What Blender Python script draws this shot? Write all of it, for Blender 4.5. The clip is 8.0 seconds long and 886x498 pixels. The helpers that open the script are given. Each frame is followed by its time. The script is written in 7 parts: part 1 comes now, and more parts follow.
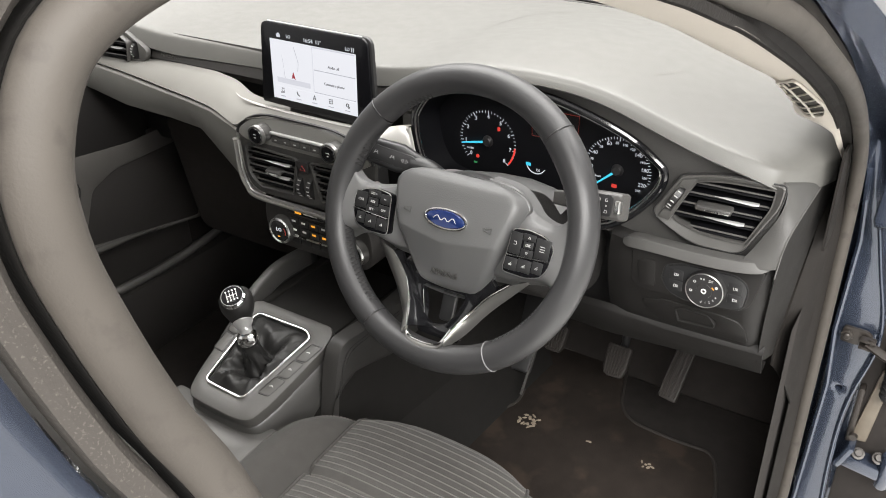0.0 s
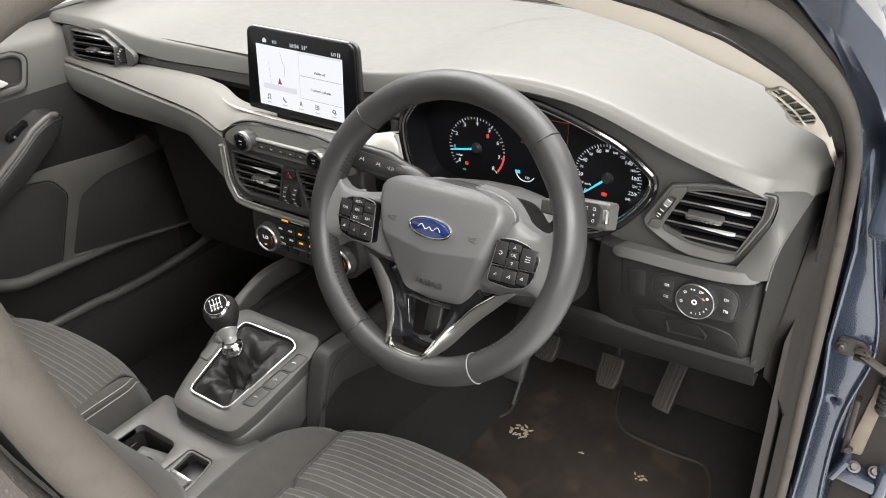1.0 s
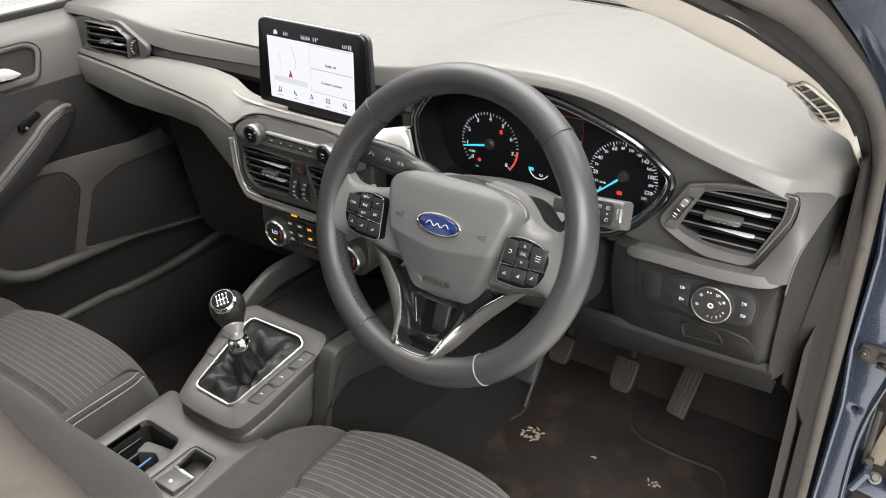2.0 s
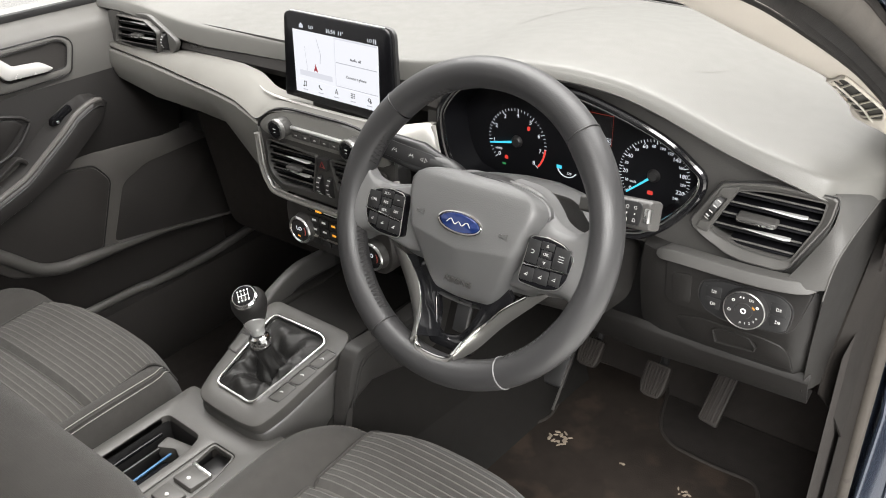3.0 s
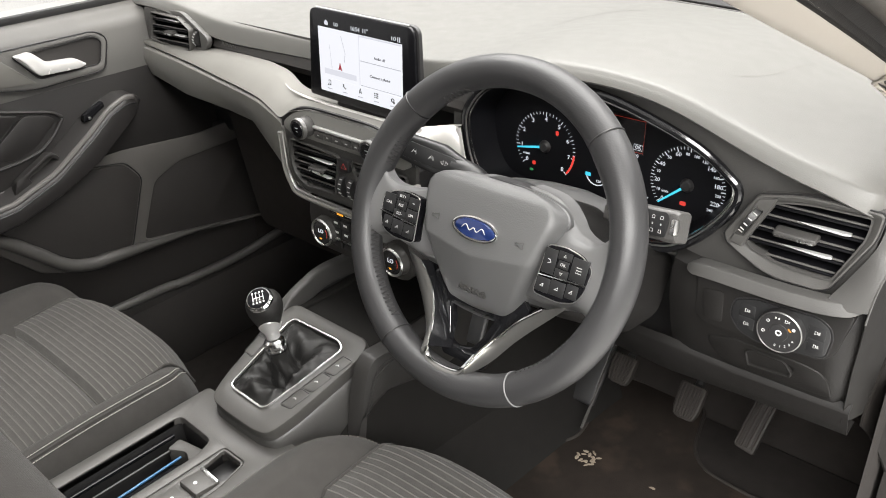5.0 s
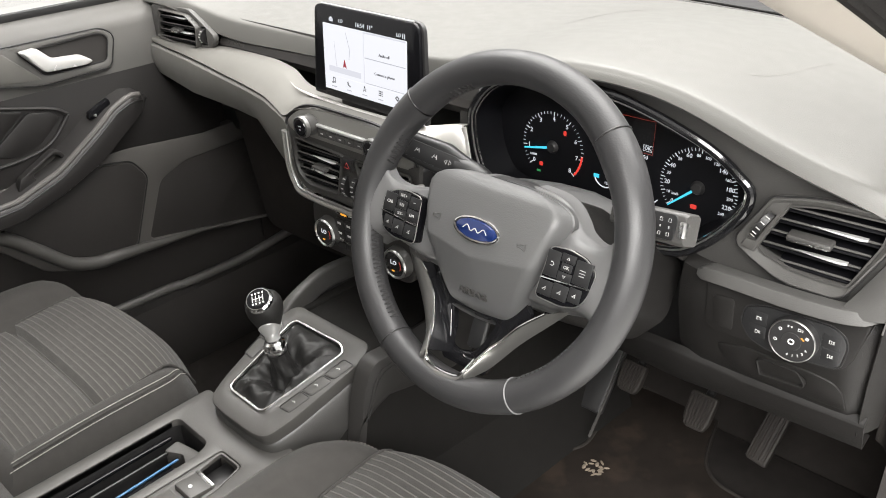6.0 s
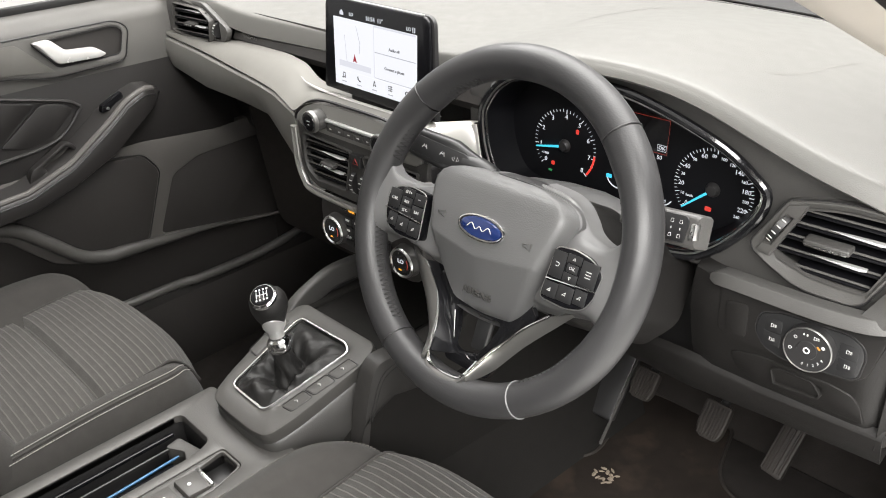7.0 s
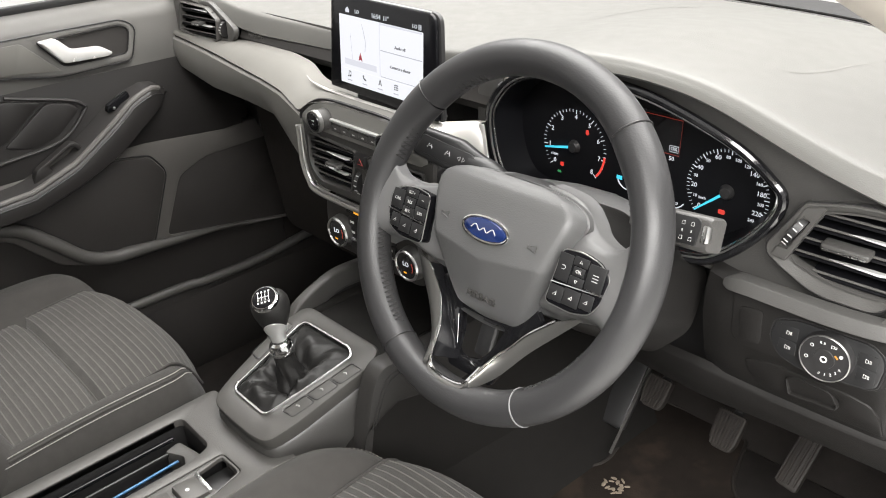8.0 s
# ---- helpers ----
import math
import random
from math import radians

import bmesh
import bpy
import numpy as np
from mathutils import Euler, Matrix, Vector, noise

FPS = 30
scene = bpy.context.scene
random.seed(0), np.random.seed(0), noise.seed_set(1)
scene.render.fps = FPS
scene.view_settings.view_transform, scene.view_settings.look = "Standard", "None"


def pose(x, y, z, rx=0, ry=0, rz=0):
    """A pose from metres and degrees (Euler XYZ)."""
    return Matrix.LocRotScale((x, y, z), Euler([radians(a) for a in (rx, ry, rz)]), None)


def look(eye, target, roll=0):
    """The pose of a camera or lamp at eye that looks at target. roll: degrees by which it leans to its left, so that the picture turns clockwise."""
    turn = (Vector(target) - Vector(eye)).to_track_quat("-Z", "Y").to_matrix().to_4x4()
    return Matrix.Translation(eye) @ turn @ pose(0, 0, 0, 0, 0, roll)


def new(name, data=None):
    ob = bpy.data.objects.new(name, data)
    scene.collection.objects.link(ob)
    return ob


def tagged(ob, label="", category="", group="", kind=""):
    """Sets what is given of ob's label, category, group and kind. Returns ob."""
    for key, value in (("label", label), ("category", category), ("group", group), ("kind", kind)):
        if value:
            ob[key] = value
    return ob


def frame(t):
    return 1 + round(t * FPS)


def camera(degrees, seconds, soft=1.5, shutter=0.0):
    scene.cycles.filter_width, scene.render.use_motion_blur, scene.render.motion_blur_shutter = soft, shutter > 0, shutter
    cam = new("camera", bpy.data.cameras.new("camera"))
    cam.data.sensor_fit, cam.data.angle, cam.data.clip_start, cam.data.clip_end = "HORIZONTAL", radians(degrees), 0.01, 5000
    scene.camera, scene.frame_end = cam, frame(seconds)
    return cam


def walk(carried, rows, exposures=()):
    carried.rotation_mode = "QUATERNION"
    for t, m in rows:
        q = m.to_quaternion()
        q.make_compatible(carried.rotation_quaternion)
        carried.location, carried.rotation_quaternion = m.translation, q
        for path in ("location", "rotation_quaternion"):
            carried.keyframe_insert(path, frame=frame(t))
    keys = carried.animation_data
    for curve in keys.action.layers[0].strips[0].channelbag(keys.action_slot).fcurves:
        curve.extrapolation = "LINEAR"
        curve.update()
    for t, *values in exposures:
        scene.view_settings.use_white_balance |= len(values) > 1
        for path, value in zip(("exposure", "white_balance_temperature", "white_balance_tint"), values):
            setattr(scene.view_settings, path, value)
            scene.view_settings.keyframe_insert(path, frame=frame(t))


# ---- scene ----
cam = camera(56.6, 8.0, soft=1.0)
METRES = 0.2457
ROWS = [
    (0.0, 0.0, 0.0, 0.0, -0.0, 0.0, -0.0),
    (0.5, 0.0466, 0.0305, 0.0074, 0.02, -0.12, -0.12),
    (1.0, 0.0825, 0.0813, 0.0189, 0.1, 0.39, -0.17),
    (1.5, 0.1064, 0.1308, 0.0177, 0.48, 0.38, -0.58),
    (3.0, 0.2125, 0.2962, 0.0176, 4.12, 0.13, -1.91),
    (3.5, 0.2621, 0.3334, 0.0205, 5.13, 0.16, -2.4),
    (4.0, 0.3025, 0.3739, 0.0211, 6.22, 0.48, -2.71),
    (4.5, 0.3342, 0.4348, 0.0218, 7.08, 0.47, -3.27),
    (6.0, 0.413, 0.6155, 0.003, 8.72, 0.88, -4.45),
    (6.5, 0.4449, 0.6684, 0.0011, 9.57, 0.88, -5.05),
    (7.0, 0.4745, 0.7222, -0.0063, 10.22, 0.92, -5.58),
    (7.5, 0.4853, 0.7772, -0.0142, 10.63, 0.97, -5.94),
    (8.0, 0.5022, 0.8354, -0.0158, 11.22, 1.22, -6.03),
]
BASE = pose(0.8343, -0.7406, 1.4554, -30.12, 1.594, 33.02)
walk(cam, [(t, BASE @ pose(METRES * x, METRES * y, METRES * z, 90 + pitch, roll, yaw)) for t, x, y, z, yaw, pitch, roll in ROWS],
     exposures=[(0, -0.06), (0.8, 0.05), (1.6, 0.08), (4, 0.07), (8, 0.11)])

# ---- world and light: a bright white photo booth ----
world = bpy.data.worlds.new("booth")
world.use_nodes = True
scene.world = world
world.node_tree.nodes["Background"].inputs[0].default_value = (1.0, 0.985, 0.96, 1)
world.node_tree.nodes["Background"].inputs[1].default_value = 1.0


def area_lamp(name, m, sx, sy, watts, colour=(1, 0.98, 0.95)):
    data = bpy.data.lights.new(name, "AREA")
    data.shape, data.size, data.size_y, data.energy, data.color = "RECTANGLE", sx, sy, watts, colour
    ob = new(name, data)
    ob.matrix_world = m
    return ob


area_lamp("booth_lamp_front", look((0, 1.1, 3.4), (0, 0.3, 1.0)), 5.0, 2.6, 385)
area_lamp("booth_lamp_driver_side", look((2.0, -1.8, 2.9), (0.3, 0.0, 0.9)), 3.2, 1.8, 440)


# ---- mesh tools ----
def xf(m):
    return m if isinstance(m, Matrix) else Matrix.Translation(m)


def spline(pts, n=8, closed=False):
    """A smooth curve through the points."""
    P = [Vector(p) for p in pts]
    k = len(P)
    out = []
    for i in range(k if closed else k - 1):
        if closed:
            a, b, c, d = P[i - 1], P[i], P[(i + 1) % k], P[(i + 2) % k]
        else:
            a, b, c, d = P[max(i - 1, 0)], P[i], P[i + 1], P[min(i + 2, k - 1)]
        for j in range(n):
            t = j / n
            out.append(0.5 * (2 * b + (c - a) * t + (2 * a - 5 * b + 4 * c - d) * t * t + (3 * b - a - 3 * c + d) * t ** 3))
    if not closed:
        out.append(P[-1])
    return out


def rounded(pts, r, n=5):
    """A polygon with rounded corners. r: one radius, or one a corner."""
    P = [Vector((p[0], p[1])) for p in pts]
    out = []
    for i, p in enumerate(P):
        rr = r[i] if isinstance(r, (list, tuple)) else r
        a, b = P[i - 1] - p, P[(i + 1) % len(P)] - p
        d = min(rr, a.length * 0.48, b.length * 0.48)
        if d < 1e-5:
            out.append(p)
            continue
        s, e = p + a.normalized() * d, p + b.normalized() * d
        for j in range(n + 1):
            t = j / n
            out.append((1 - t) ** 2 * s + 2 * t * (1 - t) * p + t * t * e)
    return out


def area2(P):
    return sum(P[i - 1][0] * P[i][1] - P[i][0] * P[i - 1][1] for i in range(len(P)))


def inset(P, d):
    """The polygon P drawn in by d."""
    P = [Vector((p[0], p[1])) for p in P]
    s = 1 if area2(P) > 0 else -1
    out = []
    for i, p in enumerate(P):
        a, b = (p - P[i - 1]), (P[(i + 1) % len(P)] - p)
        a = a.normalized() if a.length > 1e-9 else b.normalized()
        b = b.normalized() if b.length > 1e-9 else a
        t = (a + b)
        t = t.normalized() if t.length > 1e-6 else a
        out.append(p + Vector((-t.y, t.x)) * s * d)
    return out


def plate(outer, holes=(), depth=0.01, bevel=0.0015, dome=0.0):
    """A flat piece with its front at z = 0, its back at -depth, through holes and a rounded front edge."""
    bm = bmesh.new()
    rings = [[Vector((p[0], p[1])) for p in outer]] + [[Vector((p[0], p[1])) for p in h] for h in holes]
    for k, ring in enumerate(rings):
        if (area2(ring) > 0) != (k == 0):
            rings[k] = ring[::-1]
    edges = []
    for k, ring in enumerate(rings):
        steps = [(0, -depth)]
        if bevel > 0:
            steps += [(0, -bevel), (bevel * 0.3, -bevel * 0.3), (bevel, 0)]
        else:
            steps += [(0, 0)]
        loops = []
        for off, z in steps:
            rp = inset(ring, off if k == 0 else off) if off else ring
            if k and off:
                rp = inset(ring, -off)
            loops.append([bm.verts.new((p[0], p[1], z)) for p in rp])
        n = len(ring)
        for a, b in zip(loops, loops[1:]):
            for i in range(n):
                j = (i + 1) % n
                bm.faces.new((a[i], a[j], b[j], b[i]))
        top = loops[-1]
        for i in range(n):
            e = bm.edges.get((top[i], top[(i + 1) % n]))
            edges.append(e)
    res = bmesh.ops.triangle_fill(bm, use_beauty=True, edges=edges, normal=(0, 0, 1))
    fs = [f for f in res["geom"] if isinstance(f, bmesh.types.BMFace)]
    for f in fs:
        if f.normal.z < 0:
            f.normal_flip()
    if dome:
        R = max(max(abs(p[0]), abs(p[1])) for p in outer)
        for v in bm.verts:
            v.co.z += dome * max(0, 1 - (v.co.x ** 2 + v.co.y ** 2) / R ** 2)
    return bm


def grid(rows, closed_u=False, closed_v=False):
    """A surface through rows of points."""
    bm = bmesh.new()
    V = [[bm.verts.new(p) for p in r] for r in rows]
    nu, nv = len(V), len(V[0])
    for i in range(nu if closed_u else nu - 1):
        for j in range(nv if closed_v else nv - 1):
            a, b, c, d = V[i][j], V[i][(j + 1) % nv], V[(i + 1) % nu][(j + 1) % nv], V[(i + 1) % nu][j]
            if len({a, b, c, d}) == 4:
                bm.faces.new((a, b, c, d))
    bmesh.ops.recalc_face_normals(bm, faces=bm.faces)
    return bm


def sweep(path, prof, closed=False, up=(0, 0, 1), caps=True, scale=None):
    """Draws the closed profile (a, b) along the path; b lies towards up."""
    P = [Vector(p) for p in path]
    rows = []
    n = len(P)
    for i, p in enumerate(P):
        t = (P[(i + 1) % n] - P[i - 1]) if closed else (P[min(i + 1, n - 1)] - P[max(i - 1, 0)])
        t.normalize()
        side = t.cross(Vector(up(p) if callable(up) else up))
        side.normalize()
        b = side.cross(t)
        s = scale(i / (n - 1)) if scale else 1
        rows.append([p + side * a * s + b * c * s for a, c in prof])
    bm = grid(rows, closed, True)
    if caps and not closed:
        bm.verts.ensure_lookup_table()
        k = len(prof)
        for ring in (bm.verts[:k], bm.verts[-k:]):
            try:
                bm.faces.new(ring)
            except ValueError:
                pass
        bmesh.ops.recalc_face_normals(bm, faces=bm.faces)
    return bm


def circle(r, n=12, r2=None):
    return [(r * math.cos(2 * math.pi * i / n), (r2 or r) * math.sin(2 * math.pi * i / n)) for i in range(n)]


def tube(path, r, n=10, closed=False, up=(0, 0, 1), r2=None, scale=None):
    return sweep(path, circle(r, n, r2), closed, up, True, scale)


def lathe(prof, n=32):
    """Turns the profile (r, z) about z."""
    rows = [[(r * math.cos(2 * math.pi * i / n), r * math.sin(2 * math.pi * i / n), z) for i in range(n)] for r, z in prof]
    bm = grid(rows, False, True)
    bmesh.ops.remove_doubles(bm, verts=bm.verts, dist=1e-6)
    bmesh.ops.recalc_face_normals(bm, faces=bm.faces)
    return bm


def box(sx, sy, sz, bevel=0.002, at=(0, 0, 0), seg=2):
    bm = bmesh.new()
    bmesh.ops.create_cube(bm, size=1, matrix=Matrix.Translation(at) @ Matrix.Diagonal((sx, sy, sz, 1)))
    if bevel:
        bmesh.ops.bevel(bm, geom=list(bm.edges), offset=bevel, segments=seg, affect="EDGES", profile=0.5)
    return bm


def join(*parts_):
    """One bmesh out of several (bmesh or (bmesh, matrix))."""
    out = bmesh.new()
    for p in parts_:
        bm, m = p if isinstance(p, tuple) else (p, None)
        if m is not None:
            bm.transform(m)
        me = bpy.data.meshes.new("tmp")
        bm.to_mesh(me)
        out.from_mesh(me)
        bpy.data.meshes.remove(me)
        bm.free()
    return out


def thick(bm, d):
    bmesh.ops.recalc_face_normals(bm, faces=bm.faces)
    bmesh.ops.solidify(bm, geom=list(bm.faces), thickness=d)
    return bm


def words(text, size, depth=0.0003, align="CENTER"):
    """The words as a mesh, in the plane z = 0."""
    cu = bpy.data.curves.new("words", "FONT")
    cu.body, cu.size, cu.extrude, cu.offset, cu.align_x, cu.align_y, cu.resolution_u = text, size, depth, 0.0, align, "CENTER", 2
    ob = bpy.data.objects.new("words", cu)
    scene.collection.objects.link(ob)
    me = bpy.data.meshes.new_from_object(ob)
    bm = bmesh.new()
    bm.from_mesh(me)
    bpy.data.objects.remove(ob)
    bpy.data.curves.remove(cu)
    bpy.data.meshes.remove(me)
    return bm


WORLD = {}


def thing(name, at, label, category, group="", kind=""):
    ob = new(name)
    ob.empty_display_size = 0.05
    ob.matrix_basis = xf(at)
    WORLD[ob.name] = xf(at)
    return tagged(ob, label, category, group, kind)


def part(name, bm, material, parent=None, label="", m=None, smooth=True, angle=35):
    """Links a bmesh, in the world's metres (or placed by m), as one mesh under a thing or a part."""
    if m is not None:
        bm.transform(xf(m))
    w = WORLD[parent.name] if parent else Matrix()
    bm.transform(w.inverted())
    me = bpy.data.meshes.new(name)
    if smooth:
        lim = radians(angle)
        bm.normal_update()
        for f in bm.faces:
            f.smooth = True
        for e in bm.edges:
            if len(e.link_faces) == 2 and e.calc_face_angle(0) > lim:
                e.smooth = False
    bm.to_mesh(me)
    bm.free()
    for mm in (material if isinstance(material, (list, tuple)) else [material]):
        me.materials.append(mm)
    ob = new(name, me)
    if parent:
        ob.parent = parent
    WORLD[ob.name] = w
    if label:
        ob["label"] = label
    return ob


def lerp(x, xs, ys):
    return float(np.interp(x, xs, ys))


def face(x, y, z, tilt=0, yaw=0):
    """Local x to the right, y up, z towards the driver; tilt: degrees by which the top leans away."""
    return pose(x, y, z, 90 - tilt, 0, yaw)


def side(x, y, z):
    """On the passenger door: local x forward, y up, z into the cabin."""
    return pose(x, y, z, 90, 0, 90)


def flat(x, y, z, rx=0, rz=0):
    return pose(x, y, z, rx, 0, rz)


# ---- materials ----
def mat(name, colour, rough=0.5, metal=0.0, grain=None, spots=None, var=0.12, var_scale=14.0, spec=0.5, coat=0.0, sheen=0.0, rough_var=0.08):
    """grain: (size of the cells in metres, strength, kind); spots: (size, colour, share)."""
    m = bpy.data.materials.new(name)
    m.use_nodes = True
    nt = m.node_tree
    b = nt.nodes["Principled BSDF"]
    b.inputs["Metallic"].default_value = metal
    b.inputs["Specular IOR Level"].default_value = spec
    b.inputs["Coat Weight"].default_value = coat
    b.inputs["Sheen Weight"].default_value = sheen
    co = nt.nodes.new("ShaderNodeTexCoord")
    n1 = nt.nodes.new("ShaderNodeTexNoise")
    n1.inputs["Scale"].default_value = var_scale
    n1.inputs["Detail"].default_value = 6
    nt.links.new(co.outputs["Object"], n1.inputs["Vector"])
    mix = nt.nodes.new("ShaderNodeMix")
    mix.data_type = "RGBA"
    c = Vector(colour[:3])
    mix.inputs[6].default_value = (*(c * (1 - var)), 1)
    mix.inputs[7].default_value = (*(c * (1 + var)), 1)
    nt.links.new(n1.outputs["Fac"], mix.inputs[0])
    out = mix.outputs[2]
    if spots:
        n2 = nt.nodes.new("ShaderNodeTexNoise")
        n2.inputs["Scale"].default_value = 1 / spots[0]
        n2.inputs["Detail"].default_value = 4
        nt.links.new(co.outputs["Object"], n2.inputs["Vector"])
        ramp = nt.nodes.new("ShaderNodeMapRange")
        ramp.inputs[1].default_value, ramp.inputs[2].default_value = 1 - spots[2] - 0.04, 1 - spots[2] + 0.06
        nt.links.new(n2.outputs["Fac"], ramp.inputs[0])
        mx = nt.nodes.new("ShaderNodeMix")
        mx.data_type = "RGBA"
        mx.inputs[7].default_value = (*spots[1], 1)
        nt.links.new(ramp.outputs[0], mx.inputs[0])
        nt.links.new(out, mx.inputs[6])
        out = mx.outputs[2]
    nt.links.new(out, b.inputs["Base Color"])
    rr = nt.nodes.new("ShaderNodeMapRange")
    rr.inputs[3].default_value, rr.inputs[4].default_value = max(rough - rough_var, 0.02), min(rough + rough_var, 1)
    n3 = nt.nodes.new("ShaderNodeTexNoise")
    n3.inputs["Scale"].default_value = 45
    n3.inputs["Detail"].default_value = 5
    nt.links.new(co.outputs["Object"], n3.inputs["Vector"])
    nt.links.new(n3.outputs["Fac"], rr.inputs[0])
    nt.links.new(rr.outputs[0], b.inputs["Roughness"])
    if grain:
        if grain[2] == "leather":
            g = nt.nodes.new("ShaderNodeTexVoronoi")
            g.feature = "SMOOTH_F1"
            g.inputs["Scale"].default_value = 1 / grain[0]
            src = g.outputs["Distance"]
        elif grain[2] == "weave":
            g = nt.nodes.new("ShaderNodeTexVoronoi")
            g.distance = "CHEBYCHEV"
            g.inputs["Scale"].default_value = 1 / grain[0]
            g.inputs["Randomness"].default_value = 0.25
            src = g.outputs["Distance"]
        else:
            g = nt.nodes.new("ShaderNodeTexNoise")
            g.inputs["Scale"].default_value = 1 / grain[0]
            g.inputs["Detail"].default_value = 3
            src = g.outputs["Fac"]
        nt.links.new(co.outputs["Object"], g.inputs["Vector"])
        bp = nt.nodes.new("ShaderNodeBump")
        bp.inputs["Strength"].default_value = grain[1]
        bp.inputs["Distance"].default_value = grain[0] * 0.3
        nt.links.new(src, bp.inputs["Height"])
        nt.links.new(bp.outputs[0], b.inputs["Normal"])
    return m


def glow(name, colour, strength):
    m = bpy.data.materials.new(name)
    m.use_nodes = True
    b = m.node_tree.nodes["Principled BSDF"]
    b.inputs["Base Color"].default_value = (0.02, 0.02, 0.02, 1)
    b.inputs["Emission Color"].default_value = (*colour, 1)
    b.inputs["Emission Strength"].default_value = strength
    b.inputs["Roughness"].default_value = 0.4
    return m


def clear_glass(name, tint=(1, 1, 1), gloss=0.08):
    m = bpy.data.materials.new(name)
    m.use_nodes = True
    nt = m.node_tree
    nt.nodes.remove(nt.nodes["Principled BSDF"])
    tr, gl, mx = (nt.nodes.new(k) for k in ("ShaderNodeBsdfTransparent", "ShaderNodeBsdfGlossy", "ShaderNodeMixShader"))
    tr.inputs[0].default_value = (*tint, 1)
    gl.inputs["Roughness"].default_value = 0.02
    mx.inputs[0].default_value = gloss
    nt.links.new(tr.outputs[0], mx.inputs[1])
    nt.links.new(gl.outputs[0], mx.inputs[2])
    nt.links.new(mx.outputs[0], nt.nodes["Material Output"].inputs[0])
    return m


M_PAD = mat("dash_soft_skin", (0.102, 0.100, 0.093), 0.46, grain=(0.0011, 0.45, "leather"), var=0.06)
M_FASCIA = mat("fascia_plastic", (0.050, 0.0483, 0.0462), 0.42, grain=(0.0016, 0.5, "leather"))
M_LOWER = mat("lower_plastic", (0.060, 0.0575, 0.0540), 0.45, grain=(0.0014, 0.4, "leather"))
M_BLACK = mat("black_plastic", (0.018, 0.0175, 0.0178), 0.4, grain=(0.0008, 0.15, "leather"))
M_PIANO = mat("piano_black", (0.008, 0.008, 0.009), 0.1, coat=0.5, rough_var=0.03)
M_SILVER = mat("satin_silver_trim", (0.146, 0.1415, 0.130), 0.66, metal=0.1, spec=0.3, grain=(0.0005, 0.08, "noise"), var=0.05)
M_FRAME = mat("grey_vent_frame", (0.062, 0.060, 0.057), 0.44, grain=(0.0014, 0.45, "leather"))
M_CHROME = mat("chrome", (0.75, 0.75, 0.75), 0.12, metal=1.0, var=0.03, rough_var=0.04)
M_SATIN = mat("satin_chrome", (0.6, 0.6, 0.59), 0.28, metal=1.0, var=0.03)
M_LEATHER = mat("wheel_leather", (0.0250, 0.0246, 0.0254), 0.42, grain=(0.0015, 0.24, "leather"), var=0.12)
M_BOOT = mat("gaiter_leather", (0.0150, 0.0145, 0.0140), 0.48, grain=(0.002, 0.45, "leather"), var=0.15, spec=0.4)
M_AIRBAG = mat("airbag_skin", (0.089, 0.0885, 0.0885), 0.40, grain=(0.0013, 0.4, "leather"), var=0.06)
M_CLOTH = mat("seat_cloth", (0.037, 0.0349, 0.0325), 0.95, grain=(0.0009, 0.8, "weave"), sheen=0.06, var=0.2, var_scale=60, spec=0.25)
M_CLOTH_MID = mat("ribbed_seat_cloth", (0.045, 0.0427, 0.0398), 0.95, grain=(0.0008, 0.8, "weave"), sheen=0.06, var=0.2, var_scale=60, spec=0.25)
M_GUN = mat("gunmetal_satin", (0.15, 0.147, 0.14), 0.36, metal=0.75, var=0.05)
M_RIB = mat("pale_rib_thread", (0.080, 0.0765, 0.0705), 0.9, grain=(0.0007, 0.5, "weave"), sheen=0.1, spec=0.25)
M_STITCH = mat("pale_stitching", (0.30, 0.29, 0.27), 0.8, var=0.15, var_scale=300)
M_DULLSTITCH = mat("dull_stitching", (0.105, 0.098, 0.088), 0.85, var=0.2, var_scale=300)
M_DSTITCH = mat("dark_stitching", (0.018, 0.0175, 0.017), 0.8, var=0.15, var_scale=300)
M_CREAM = mat("cream_trim", (0.47, 0.435, 0.385), 0.8, grain=(0.0012, 0.4, "weave"), var=0.05)
M_SEAL = mat("rubber_seal", (0.041, 0.0355, 0.0300), 0.68, grain=(0.0012, 0.35, "noise"), var=0.28, var_scale=22, spec=0.35, spots=(0.012, (0.030, 0.0255, 0.0215), 0.36))
M_FLOCK = mat("seal_flange", (0.034, 0.0300, 0.0265), 0.85, grain=(0.002, 0.5, "noise"), spots=(0.0011, (0.062, 0.055, 0.048), 0.38), spec=0.3)
M_PAINT = mat("blue_metallic_paint", (0.032, 0.0405, 0.061), 0.26, metal=0.5, coat=0.7, var=0.03, var_scale=4, rough_var=0.01)
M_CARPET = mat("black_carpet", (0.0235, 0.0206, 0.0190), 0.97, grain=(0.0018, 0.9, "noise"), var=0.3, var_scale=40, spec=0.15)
M_MAT = mat("worn_mat", (0.022, 0.0175, 0.0147), 0.97, grain=(0.0018, 0.9, "noise"), spots=(0.09, (0.037, 0.0277, 0.0218), 0.42), var=0.3, var_scale=30, spec=0.12)
M_RUBBER = mat("pedal_rubber", (0.026, 0.0225, 0.020), 0.65, grain=(0.002, 0.4, "noise"), var=0.3, spec=0.3)
M_MUD = mat("dried_mud", (0.20, 0.165, 0.125), 0.95, grain=(0.002, 0.8, "noise"), var=0.35, var_scale=150)
M_STEEL = mat("oiled_steel", (0.024, 0.020, 0.017), 0.45, metal=0.3, var=0.4, var_scale=80)
